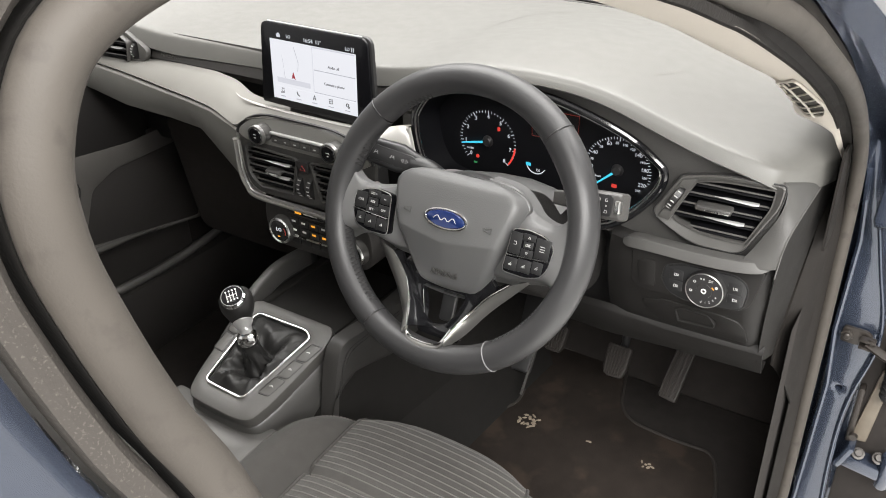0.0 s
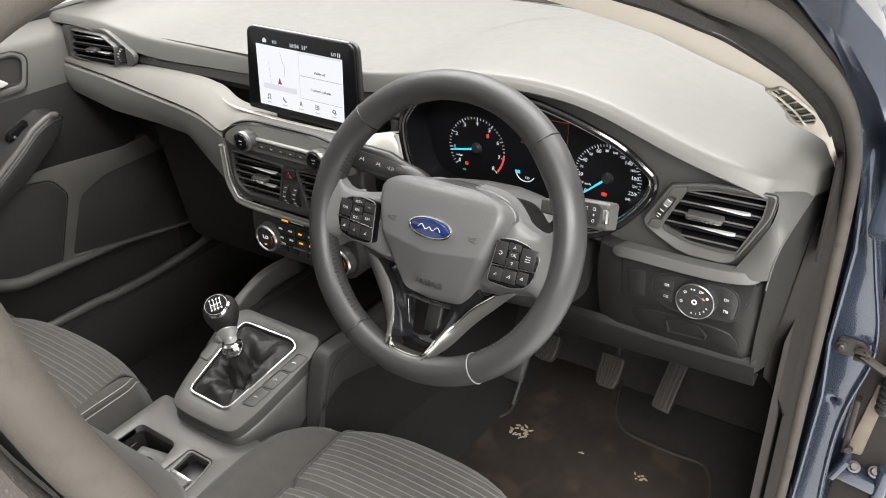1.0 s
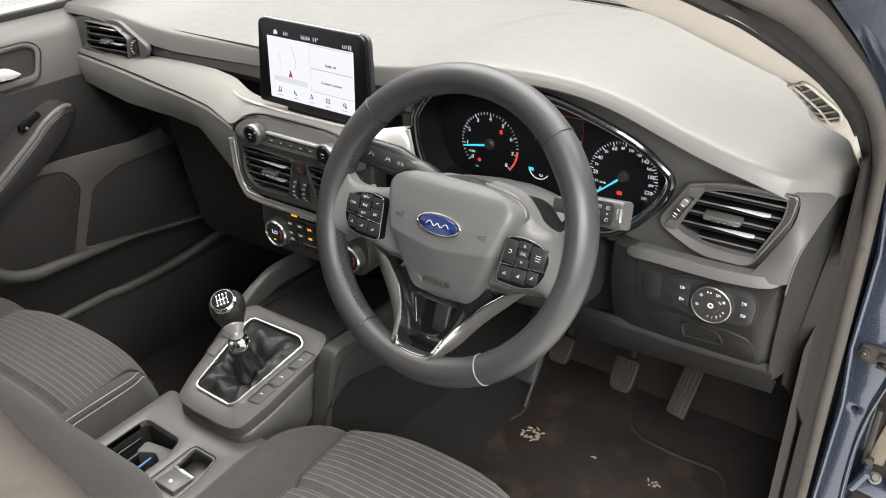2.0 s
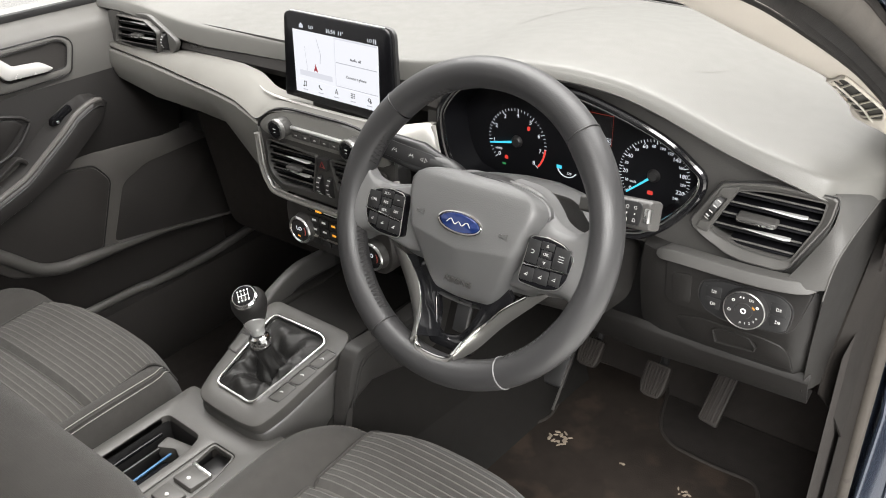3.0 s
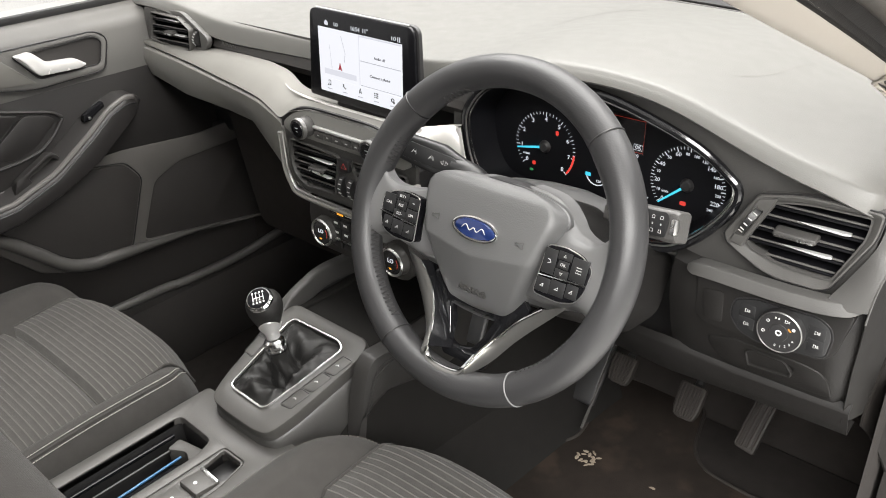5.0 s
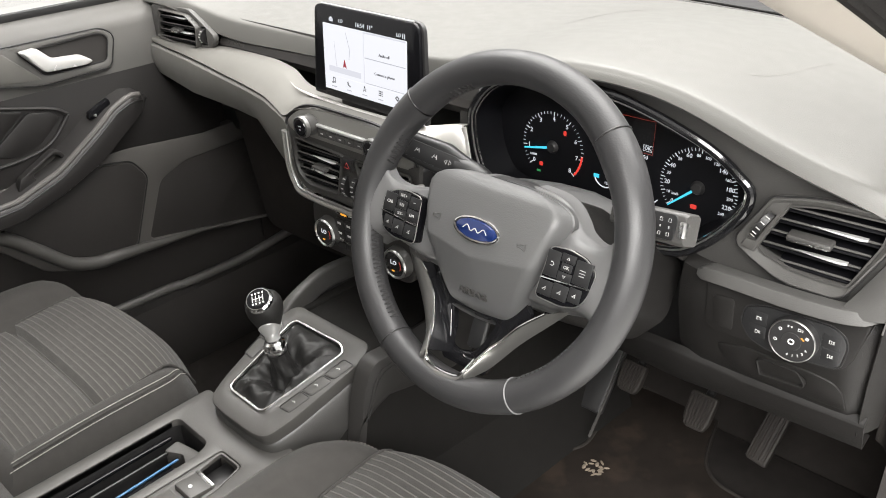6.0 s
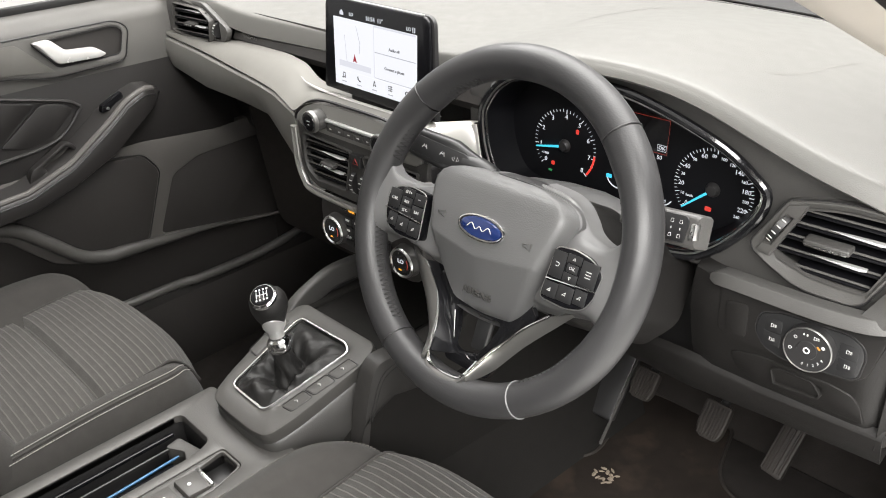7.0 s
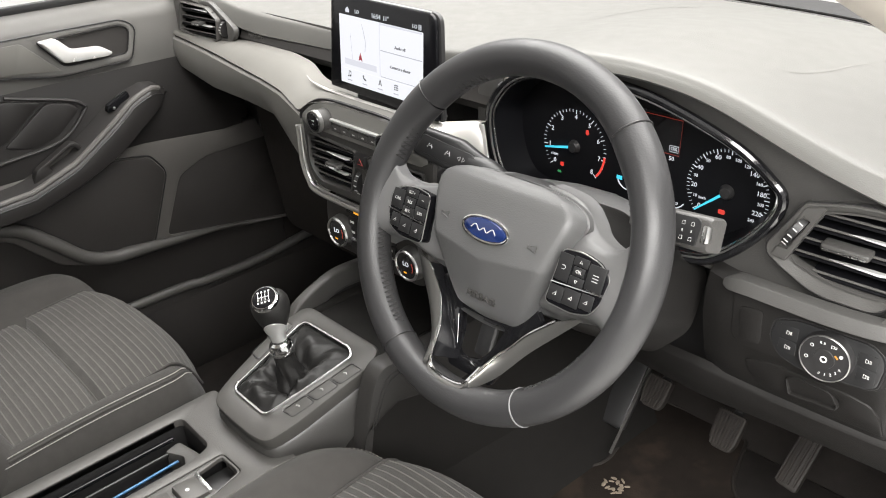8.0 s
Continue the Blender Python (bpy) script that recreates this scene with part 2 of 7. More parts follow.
M_MARK = mat("white_print", (0.75, 0.75, 0.73), 0.6, var=0.03)
M_FLOOR = mat("booth_floor_paint", (0.75, 0.74, 0.72), 0.5, var=0.05, var_scale=2)
M_ROOF = mat("pale_headliner", (0.5, 0.47, 0.42), 0.9, grain=(0.0012, 0.4, "weave"))
M_DOOR = mat("door_skin", (0.110, 0.1065, 0.100), 0.5, grain=(0.0012, 0.45, "leather"))
M_DOORDARK = mat("door_dark_plastic", (0.0310, 0.0286, 0.0272), 0.46, grain=(0.0011, 0.4, "leather"), spec=0.42)
M_HANDLE = mat("pearl_handle", (0.72, 0.71, 0.69), 0.25, metal=0.35, var=0.03)
M_BLUE = mat("badge_blue", (0.008, 0.020, 0.090), 0.22, coat=0.6, var=0.08)
M_BLUELINE = mat("blue_edge_strip", (0.035, 0.115, 0.235), 0.35, var=0.08)
M_GLASS = clear_glass("window_glass")
M_SCREEN = glow("lit_screen", (0.93, 0.94, 1.0), 0.92)
M_SCREEN2 = glow("lit_panel", (0.84, 0.85, 0.93), 0.82)
M_WHITE = glow("white_lamp", (0.9, 0.93, 1.0), 0.7)
M_RED = glow("red_lamp", (1.0, 0.05, 0.03), 0.9)
M_REDDIM = glow("dim_red_line", (0.8, 0.05, 0.02), 0.35)
M_AMBER = glow("amber_lamp", (1.0, 0.42, 0.03), 1.0)
M_CYAN = glow("cyan_needle", (0.05, 0.62, 0.85), 1.1)
M_GREEN = glow("green_lamp", (0.05, 0.5, 0.15), 0.5)
M_SEAM = mat("seam_grey", (0.13, 0.13, 0.13), 0.5)
M_GREYINK = glow("grey_screen_ink", (0.56, 0.57, 0.64), 0.8)
M_MIDINK = glow("soft_screen_ink", (0.20, 0.20, 0.23), 0.5)
M_MAPRED = glow("dark_red_ink", (0.42, 0.03, 0.05), 0.8)
M_DARKINK = glow("dark_screen_ink", (0.10, 0.10, 0.12), 0.3)
M_MARK2 = mat("grey_print", (0.42, 0.42, 0.41), 0.6, var=0.05)
M_BAND = mat("grey_band_trim", (0.175, 0.170, 0.158), 0.48, grain=(0.0014, 0.3, "leather"), var=0.06)
M_STACK = mat("stack_grey_trim", (0.165, 0.162, 0.152), 0.44, grain=(0.0014, 0.3, "leather"), var=0.06)
M_GAP = mat("grille_shade", (0.03, 0.027, 0.022), 0.8)
M_SEALTRIM = mat("kick_trim", (0.0118, 0.0103, 0.0092), 0.66, grain=(0.0016, 0.5, "leather"), var=0.1, spec=0.16)
M_ENDTRIM = mat("dash_end_trim", (0.0105, 0.0097, 0.0089), 0.75, grain=(0.0016, 0.4, "leather"), var=0.1, spec=0.2)
# Shaded copy of the dash plastic: shade under the dash put into the colour.
M_KNEE = mat("shaded_knee_plastic", (0.0100, 0.0093, 0.0088), 0.5, grain=(0.0014, 0.5, "leather"), spec=0.26)
M_BRIGHT = mat("bright_slat_edge", (0.70, 0.70, 0.69), 0.3, metal=0.6, var=0.03)
M_RIMSATIN = mat("dull_satin_chrome", (0.34, 0.335, 0.325), 0.32, metal=0.9, var=0.04)
M_REDLAMP = glow("small_red_lamp", (1.0, 0.05, 0.03), 0.7)
M_BEZEL = mat("black_glass", (0.005, 0.005, 0.006), 0.22, spec=0.28, rough_var=0.03)
M_DIAL = mat("dial_black", (0.004, 0.004, 0.005), 0.5, spec=0.18)
M_SPOKE = mat("spoke_plastic", (0.104, 0.1032, 0.1030), 0.42, grain=(0.001, 0.12, "noise"), var=0.05)
M_DOORMID = mat("door_mid_plastic", (0.086, 0.0805, 0.0760), 0.5, grain=(0.0012, 0.45, "leather"), spec=0.45)
M_ARM = mat("door_arm_plastic", (0.0190, 0.0176, 0.0170), 0.40, grain=(0.0011, 0.4, "leather"), spec=0.5)
M_LIP = mat("lip_plastic", (0.047, 0.0456, 0.0433), 0.58, grain=(0.0014, 0.45, "leather"))
M_KNEEPAD = mat("knee_pad_leather", (0.030, 0.0285, 0.0272), 0.5, grain=(0.0016, 0.4, "leather"), var=0.12, spec=0.42)
M_GLEAM = mat("pale_gleam", (0.120, 0.117, 0.109), 0.55)
# Paler copy of the silver trim: reflected light put into the base colour.
M_STRIPLIT = mat("lit_satin_silver", (0.40, 0.39, 0.37), 0.36, metal=0.45, grain=(0.0005, 0.08, "noise"), var=0.05)
M_KEY = mat("key_plastic", (0.014, 0.014, 0.0145), 0.4, grain=(0.0006, 0.1, "noise"))


# ---- setting: floor of the booth and the shell of the car ----
part("ground", box(60, 60, 0.1, 0, (0, 0, -0.05)), M_FLOOR)
tagged(bpy.data.objects["ground"], "smooth pale painted floor of a bright photo booth", "floor", kind="structure")

car = thing("car_body", (0, 0, 0.2), "metallic blue hatchback body with the driver's door open", "car")
part("floor_pan", box(1.44, 2.5, 0.04, 0.01, (0, -0.3, 0.272)), M_CARPET, car)
part("bulkhead", join(box(1.44, 0.03, 0.8, 0.01, (0, 0.80, 0.66)), (box(1.44, 0.03, 0.35, 0.01), pose(0, 0.79, 0.41, -45))), M_CARPET, car, "black carpeted bulkhead")
part("roof", box(1.16, 1.9, 0.04, 0.015, (0, -1.22, 1.46)), M_ROOF, car, "pale roof lining")
part("rear_bulkhead", box(1.44, 0.04, 0.8, 0.01, (0, -1.55, 0.68)), M_LOWER, car)
part("passenger_sill", box(0.10, 1.9, 0.20, 0.03, (-0.66, -0.2, 0.37)), M_DOORDARK, car, "dark sill trim")
# Paler than the sill: the highlight along the lip is put into its colour.
part("sill_lip", tube(spline([(-0.612, -0.9, 0.500), (-0.607, 0.0, 0.499), (-0.599, 0.14, 0.496), (-0.589, 0.28, 0.502), (-0.572, 0.42, 0.530)], 12), 0.010, 18), M_LOWER, car, "sill lip, its highlight painted as paler plastic")
# windscreen and its black edge
ws = grid([[(x, 0.90 - 0.05 * abs(x) ** 2, 1.045) for x in np.linspace(-0.68, 0.68, 9)], [(x * 0.86, -0.26 - 0.04 * abs(x) ** 2, 1.445) for x in np.linspace(-0.68, 0.68, 9)]])
pane = part("windscreen", ws, M_GLASS, car, "clear windscreen")
pane.visible_shadow = False
part("windscreen_edge", join(box(1.3, 0.05, 0.006, 0.001, (0, 0.90, 1.062)), (box(1.2, 0.02, 0.012, 0.003), pose(0, 0.875, 1.072, 20))), M_BLACK, car, "black windscreen edge and wiper scuttle")

# the ring of the driver's door opening
OPEN = [(0.748, 0.392, 0.36), (0.747, 0.392, 0.60), (0.746, 0.390, 0.80), (0.745, 0.385, 0.92), (0.744, 0.350, 1.015), (0.743, 0.262, 1.092),
        (0.743, 0.115, 1.176), (0.741, -0.05, 1.252), (0.730, -0.23, 1.330), (0.690, -0.42, 1.393), (0.645, -0.55, 1.416), (0.640, -0.590, 1.411),
        (0.640, -0.621, 1.399), (0.640, -0.636, 1.375), (0.641, -0.639, 1.350), (0.643, -0.635, 1.322), (0.648, -0.627, 1.285), (0.662, -0.611, 1.22), (0.70, -0.605, 1.06), (0.725, -0.59, 0.85),
        (0.745, -0.57, 0.6), (0.75, -0.54, 0.43), (0.75, -0.46, 0.36), (0.75, 0.0, 0.34), (0.75, 0.30, 0.34)]
MIDDLE = Vector((0.70, -0.12, 0.9))
ring = spline(OPEN, 6, True)


def band(prof, closed_profile=True):
    """Draws a profile (outward, to the right) round the door opening."""
    n = len(ring)
    rows = []
    for i, p in enumerate(ring):
        t = (ring[(i + 1) % n] - ring[i - 1]).normalized()
        out = t.cross(Vector((1, 0, 0)))
        out.normalize()
        if out.dot(p - MIDDLE) < 0:
            out = -out
        rows.append([p + out * a + Vector((1, 0, 0)) * b for a, b in prof])
    return grid(rows, True, closed_profile)


part("door_seal", band([(0.0092 * math.cos(a), 0.0092 * math.sin(a)) for a in np.linspace(0, 2 * math.pi, 13)[:-1]]), M_SEAL, car, "soft grey rubber door seal")
part("seal_flange", band([(0.011, -0.008), (0.0125, -0.004), (0.015, -0.002), (0.020, -0.002), (0.0225, -0.004), (0.023, -0.012), (0.010, -0.014)]), M_FLOCK, car, "speckled grey seal flange")
part("inner_trim_edge", band([(-0.003, -0.022), (-0.002, -0.010), (0.008, -0.006), (0.008, -0.022)]), M_ENDTRIM, car, "dark edge of the pillar trim")
part("door_frame", band([(0.0245, -0.014), (0.027, -0.006), (0.036, 0.0), (0.075, 0.008), (0.105, 0.012), (0.12, 0.004), (0.12, -0.04), (0.05, -0.04)]), M_PAINT, car, "blue painted door frame")

# hinge pillar behind the open driver's door
hp = rounded([(0.758, 0.30), (0.766, 0.60), (0.757, 0.70), (0.760, 0.87), (0.750, 0.97), (0.740, 1.02), (0.756, 1.01), (0.772, 0.93), (0.800, 0.82), (0.821, 0.74), (0.825, 0.68), (0.810, 0.597), (0.804, 0.525), (0.805, 0.43), (0.812, 0.30)], 0.02)
hinge_pillar = part("hinge_pillar", plate([(x, z) for x, z in hp], [[(0.785 + 0.0045 * math.cos(a), 0.591 + 0.0045 * math.sin(a)) for a in np.linspace(0, 2 * math.pi, 11)[:-1]]], 0.03, 0.004), M_PAINT, car, "blue painted hinge pillar", face(0, 0.445, 0))
part("inner_wing", join(box(0.26, 0.02, 0.86, 0.006, (0.87, 0.505, 0.69)), (box(0.05, 0.03, 0.30, 0.01), pose(0.80, 0.47, 1.03, -35, 0, 0))), M_PAINT, car, "blue inner wing behind the hinges")
part("passenger_kick_wall", box(0.05, 0.60, 0.66, 0.01, (-0.695, 0.58, 0.60)), M_CARPET, car, "black carpeted side of the passenger footwell")
part("hinge_pillar_edge", tube([(0.762, 0.437, 0.30), (0.768, 0.437, 0.60), (0.760, 0.437, 0.70), (0.763, 0.437, 0.86), (0.752, 0.437, 0.97)], 0.004, 8, up=(0, 1, 0)), M_PAINT, hinge_pillar)
part("hinge_pillar_edge", tube(spline([(0.775, 0.437, 0.915), (0.798, 0.437, 0.82), (0.818, 0.437, 0.74), (0.821, 0.437, 0.68), (0.806, 0.437, 0.597), (0.800, 0.437, 0.525), (0.801, 0.437, 0.43), (0.808, 0.437, 0.31)], 4), 0.0028, 8, up=(0, 1, 0)), M_PAINT, hinge_pillar)
part("outer_wing", join(box(0.05, 0.5, 0.95, 0.02, (0.83, 0.74, 0.62)), box(0.12, 0.03, 0.95, 0.01, (0.885, 0.56, 0.62))), M_PAINT, car, "blue front wing")
part("pillar_skin", sweep([(0.775, 0.50, 1.02), (0.772, 0.36, 1.10), (0.765, 0.18, 1.20), (0.755, -0.02, 1.30), (0.735, -0.22, 1.385), (0.70, -0.45, 1.45)], [(-0.03, -0.01), (0.0, 0.012), (0.045, 0.02), (0.05, -0.02), (-0.02, -0.03)], up=(0.5, 0, 1)), M_PAINT, car, "dark blue windscreen pillar skin")
# passenger side: pillars and glass line are on the door; rear pillars close the cabin
for s in (-1, 1):
    part("rear_pillar", box(0.05, 0.14, 0.5, 0.02, (s * 0.60, -0.80, 1.20)), M_CREAM if s < 0 else M_PAINT, car)
    part("rear_side", box(0.05, 0.95, 0.7, 0.02, (s * 0.70, -1.12, 0.68)), M_PAINT, car)
part("passenger_pillar", sweep([(-0.69, 0.42, 1.06), (-0.66, 0.10, 1.23), (-0.62, -0.25, 1.42)], circle(0.04, 10, 0.03)), M_CREAM, car)

# cream pillar trim with its demister grille
left = spline([(0.615, -0.50, 1.418), (0.64, -0.296, 1.343), (0.65, -0.237, 1.321), (0.655, -0.178, 1.299), (0.659, -0.08, 1.259), (0.66, 0.052, 1.207), (0.66, 0.158, 1.165), (0.661, 0.231, 1.129), (0.663, 0.28, 1.101), (0.668, 0.29, 1.085), (0.685, 0.275, 1.084), (0.702, 0.278, 1.078), (0.712, 0.296, 1.067), (0.7215, 0.319, 1.04)], 5)
right = spline([(0.700, -0.50, 1.407), (0.717, -0.373, 1.365), (0.718, -0.34, 1.354), (0.72, -0.299, 1.339), (0.72, -0.234, 1.316), (0.72, -0.099, 1.262), (0.72, 0.0, 1.220), (0.72, 0.072, 1.187), (0.721, 0.13, 1.159), (0.721, 0.17, 1.138), (0.722, 0.205, 1.118), (0.722, 0.245, 1.093), (0.7225, 0.279, 1.071), (0.723, 0.334, 1.031)], 5)


def on_trim(s_, t_, lift=0.0):
    """A point of the pillar trim: s_ along it from the roof down, t_ across it."""
    k = s_ * (len(left) - 1)
    i = min(int(k), len(left) - 2)
    a, b = left[i].lerp(left[i + 1], k - i), right[i].lerp(right[i + 1], k - i)
    return a.lerp(b, t_) + Vector((-0.20, -0.47, -0.86)) * (0.0055 * (1.015 - math.sqrt((2 * t_ - 0.95) ** 2 + 0.03)) + lift)


rows = []
for i, p in enumerate(right[:-4]):
    q_ = min(ring, key=lambda c_: (c_ - p).length)
    up_ = Vector((0.20, 0.47, 0.86))
    rows.append([p.lerp(left[i], 0.3) + up_ * 0.004, p + up_ * 0.0015 + (p - left[i]).normalized() * 0.0005, p.lerp(q_, 0.5) + Vector((-0.003, 0.002, 0.002)), q_ + Vector((-0.006, 0.004, 0.004))])
part("pillar_return", grid(rows), M_SEALTRIM, car, "dark return between pillar trim and door seal")
down = Vector((-0.20, -0.47, -0.86))
rows = []
for i in range(66):
    p, e_ = on_trim(i / 65, 1.0), (on_trim(i / 65, 1.0) - on_trim(i / 65, 0.9)).normalized()
    rows.append([on_trim(i / 65, 0.90, 0.0002), on_trim(i / 65, 0.93, 0.0018), p + down * 0.0022 + e_ * 0.001, p + e_ * 0.0022, p - down * 0.0035 + e_ * 0.0015, on_trim(i / 65, 0.85) - down * 0.004])
# Added dark cover that hides stray lamp light along the trim's outer edge.
part("pillar_edge", grid(rows[:58]), M_SEALTRIM, car, "dark cover added against stray light on the pillar trim")
# Unseen tube added to keep lamp light from above off the door seal.
part("pillar_blocker", tube([p + Vector((0.004, 0.028, 0.052)) for p in right[2:-8:3]], 0.018, 10), M_BLACK, car, "unseen light blocker above the windscreen pillar trim")
pil = thing("pillar_trim", (0.69, 0.3, 1.05), "cream windscreen pillar trim with a small demister grille", "pillar trim")
part("trim_panel", thick(grid([[on_trim(i / 65, j / 14) for j in range(15)] for i in range(66)]), 0.0015), M_CREAM, pil)
hole = [(p.x, p.y) for p in rounded([(0.46, 0.17), (0.445, 0.78), (0.52, 0.82), (0.67, 0.94), (0.725, 0.82), (0.69, 0.44), (0.59, 0.14)], 0.05, 4)]
hc = (sum(a for a, b in hole) / len(hole), sum(b for a, b in hole) / len(hole))
part("grille_back", grid([[on_trim(hc[0] + (a - hc[0]) * q_, hc[1] + (b - hc[1]) * q_, 0.0028) for a, b in hole] for q_ in (0.02, 0.2, 0.4, 0.6, 0.8, 1.0)], False, True), M_GAP, pil, "dark grille opening")
part("grille_frame", tube([on_trim(a, b, 0.0034) for a, b in hole], 0.0017, 8, True, (0.14, -0.9, 0.4)), M_CREAM, pil)
part("grille_frame", tube([on_trim(hc[0] + (a - hc[0]) * 1.13, hc[1] + (b - hc[1]) * 1.10, 0.0002) for a, b in hole], 0.0011, 8, True, (0.14, -0.9, 0.4)), M_CREAM, pil, "raised line round the grille")
for a0, b0, a1, b1 in ((0.49, 0.16, 0.475, 0.80), (0.535, 0.15, 0.525, 0.82), (0.575, 0.14, 0.575, 0.87), (0.62, 0.22, 0.625, 0.91), (0.655, 0.32, 0.685, 0.92)):
    part("grille_bar", tube([on_trim(a0 + (a1 - a0) * q_, b0 + (b1 - b0) * q_, 0.0042) for q_ in np.linspace(0, 1, 9)], 0.0010, 6, up=(-0.2, -0.47, -0.86)), M_CREAM, pil)
part("grille_bar", tube([on_trim(a_, 0.48 + 0.5 * (a_ - 0.452), 0.0046) for a_ in np.linspace(0.452, 0.71, 9)], 0.0012, 6, up=(-0.2, -0.47, -0.86)), M_CREAM, pil)

# ---- dashboard ----
dash = thing("dashboard", (0, 0.4, 0.7), "dark grey soft-touch dashboard with a satin silver strip", "dashboard")
XS = [-0.73, -0.64, -0.58, -0.52, -0.47, -0.39, -0.28, -0.10, 0.06, 0.12, 0.17, 0.25, 0.33, 0.40, 0.46, 0.54, 0.60, 0.66, 0.70, 0.725]
ZL = [1.060, 1.064, 1.064, 1.053, 1.032, 1.024, 1.026, 1.03, 1.035, 1.045, 1.062, 1.084, 1.093, 1.092, 1.082, 1.053, 1.034, 1.020, 1.000, 0.985]
ZC = [1.080, 1.084, 1.086, 1.080, 1.068, 1.062, 1.062, 1.062, 1.070, 1.078, 1.090, 1.106, 1.113, 1.111, 1.103, 1.077, 1.058, 1.045, 1.032, 1.020]
YF = [0.205, 0.200, 0.200, 0.205, 0.212, 0.215, 0.22, 0.225, 0.225, 0.222, 0.215, 0.205, 0.200, 0.200, 0.200, 0.200, 0.200, 0.205, 0.215, 0.235]


def soft(x, ys):
    """Reads a profile of the dash at x, with its corners rounded."""
    w_ = min(0.035, 0.731 - abs(x)) + 0.001
    return sum(lerp(x + d_ * w_, XS, ys) for d_ in (-1, -0.7, -0.4, -0.15, 0.15, 0.4, 0.7, 1)) / 8


rows = []
for x in list(np.linspace(-0.725, 0.66, 76)) + list(np.linspace(0.665, 0.731, 18)):
    end = max(0, (x - 0.668) / 0.063)
    fall = 0.020 * end ** 2
    zl, zc, yf = soft(x, ZL), soft(x, ZC), soft(x, YF) + 0.19 * end ** 2.2
    r = [(x, yf + 0.05, zl - 0.014), (x, yf + 0.010, zl - 0.003), (x, yf + 0.002, zl - 0.0005), (x, yf, zl + 0.002)]
    zt = zc - 0.004
    for k in range(1, 6):
        t = k / 5
        r.append((x, yf + 0.007 * t, zl + 0.002 + (zt - 0.004 - zl - 0.002) * t + 0.0015 * math.sin(math.pi * t)))
    r += [(x, yf + 0.0085, zt - 0.0018), (x, yf + 0.0115, zt - 0.0002), (x, yf + 0.016, zt + 0.0008), (x, yf + 0.025, zt + 0.0015), (x, yf + 0.034, zt + 0.002)]
    for k in range(1, 13):
        t = k / 12
        y = yf + 0.034 + (0.865 - yf - 0.034) * t
        z = zt + 0.002 + (1.052 - zt - 0.002) * (3 * t * t - 2 * t ** 3) + 0.007 * math.sin(math.pi * t)
        r.append((x, y, z))
    r.append((x, 0.90, 1.030))
    rows.append([(a, b, c - fall * min(1, max(0.3, (b - 0.15) / 0.1))) for a, b, c in r])
part("top_pad", grid(rows), M_PAD, dash, "soft grained dash top, pale with light from the windscreen")


def pad_z(x, y):
    """Height of the dash top."""
    yf, zt = soft(x, YF), soft(x, ZC) - 0.004
    t = (y - yf - 0.034) / (0.865 - yf - 0.034)
    return zt + 0.002 + (1.052 - zt - 0.002) * (3 * t * t - 2 * t ** 3) + 0.007 * math.sin(math.pi * t)


# Reflections on the dash top, painted as thin pale ribbons.
for pts in ([(0.476, 0.311), (0.490, 0.331), (0.501, 0.370), (0.506, 0.410), (0.513, 0.445), (0.521, 0.482)], [(0.134, 0.414), (0.131, 0.513), (0.149, 0.607), (0.196, 0.649), (0.25, 0.667)]):
    sp_ = spline([(a, b, 0) for a, b in pts], 6)
    rows = []
    for i, p in enumerate(sp_):
        w_ = 0.0002 + 0.0011 * math.sin(math.pi * i / (len(sp_) - 1))
        rows.append([(p.x + d_ * w_, p.y - d_ * w_ * 0.35, pad_z(p.x + d_ * w_, p.y - d_ * w_ * 0.35) + 0.0003) for d_ in (-1, 0, 1)])
    part("gleam_line", grid(rows), M_GLEAM, dash, "faint reflection on the dash top, painted as a pale line")
part("pad_joint", tube([(x, 0.783 - 0.57 * x * x, pad_z(x, 0.783 - 0.57 * x * x) + 0.0003) for x in np.linspace(-0.55, 0.55, 40)], 0.0022, 6, r2=0.0012), M_BLACK, dash, "dark joint at the back of the dash top")
part("screen_foot", thick(grid([[(x, 0.797 - 0.57 * x * x + d_, pad_z(x, 0.797 - 0.57 * x * x) + 0.004 + d_ * 0.05) for d_ in (0.0, 0.02, 0.04, 0.06)] for x in np.linspace(-0.58, 0.58, 40)]), 0.002), M_BLACK, dash, "black foot of the windscreen")
part("windscreen_vent", tube([(-0.5, 0.80, 1.056), (0.0, 0.83, 1.056), (0.5, 0.79, 1.056)], 0.006, 8, r2=0.003), M_PAD, dash)

# structure behind the pieces
part("carrier", join(box(1.37, 0.40, 0.26, 0.02, (0, 0.53, 0.90)), box(0.60, 0.06, 0.10, 0.02, (-0.38, 0.30, 0.985)), box(0.15, 0.06, 0.10, 0.02, (0.63, 0.30, 0.965))), M_BLACK, dash)
EDGE = spline([(0.7165, 0.415, 0.992), (0.712, 0.32, 0.984), (0.706, 0.240, 0.972), (0.700, 0.203, 0.950), (0.6965, 0.196, 0.915), (0.694, 0.200, 0.87), (0.692, 0.206, 0.82), (0.690, 0.222, 0.75)], 6)
CORNER = spline([(0.668, 0.221, 1.026), (0.686, 0.2205, 1.014), (0.685, 0.2195, 0.980), (0.666, 0.207, 0.938), (0.650, 0.192, 0.910)], 6)
rows = []
for i in range(25):
    a, b = CORNER[i], EDGE[i]
    c = a.lerp(b, 0.5) + Vector((0.004, -0.007 - 0.25 * max(0, b.y - 0.23), 0.010 * (1 - i / 24)))
    rows.append([(1 - t) ** 2 * a + 2 * t * (1 - t) * c + t * t * b for t in np.linspace(0, 1, 10)])
part("dash_corner", thick(grid(rows), 0.003), M_LIP, dash, "rounded grey end of the fascia")
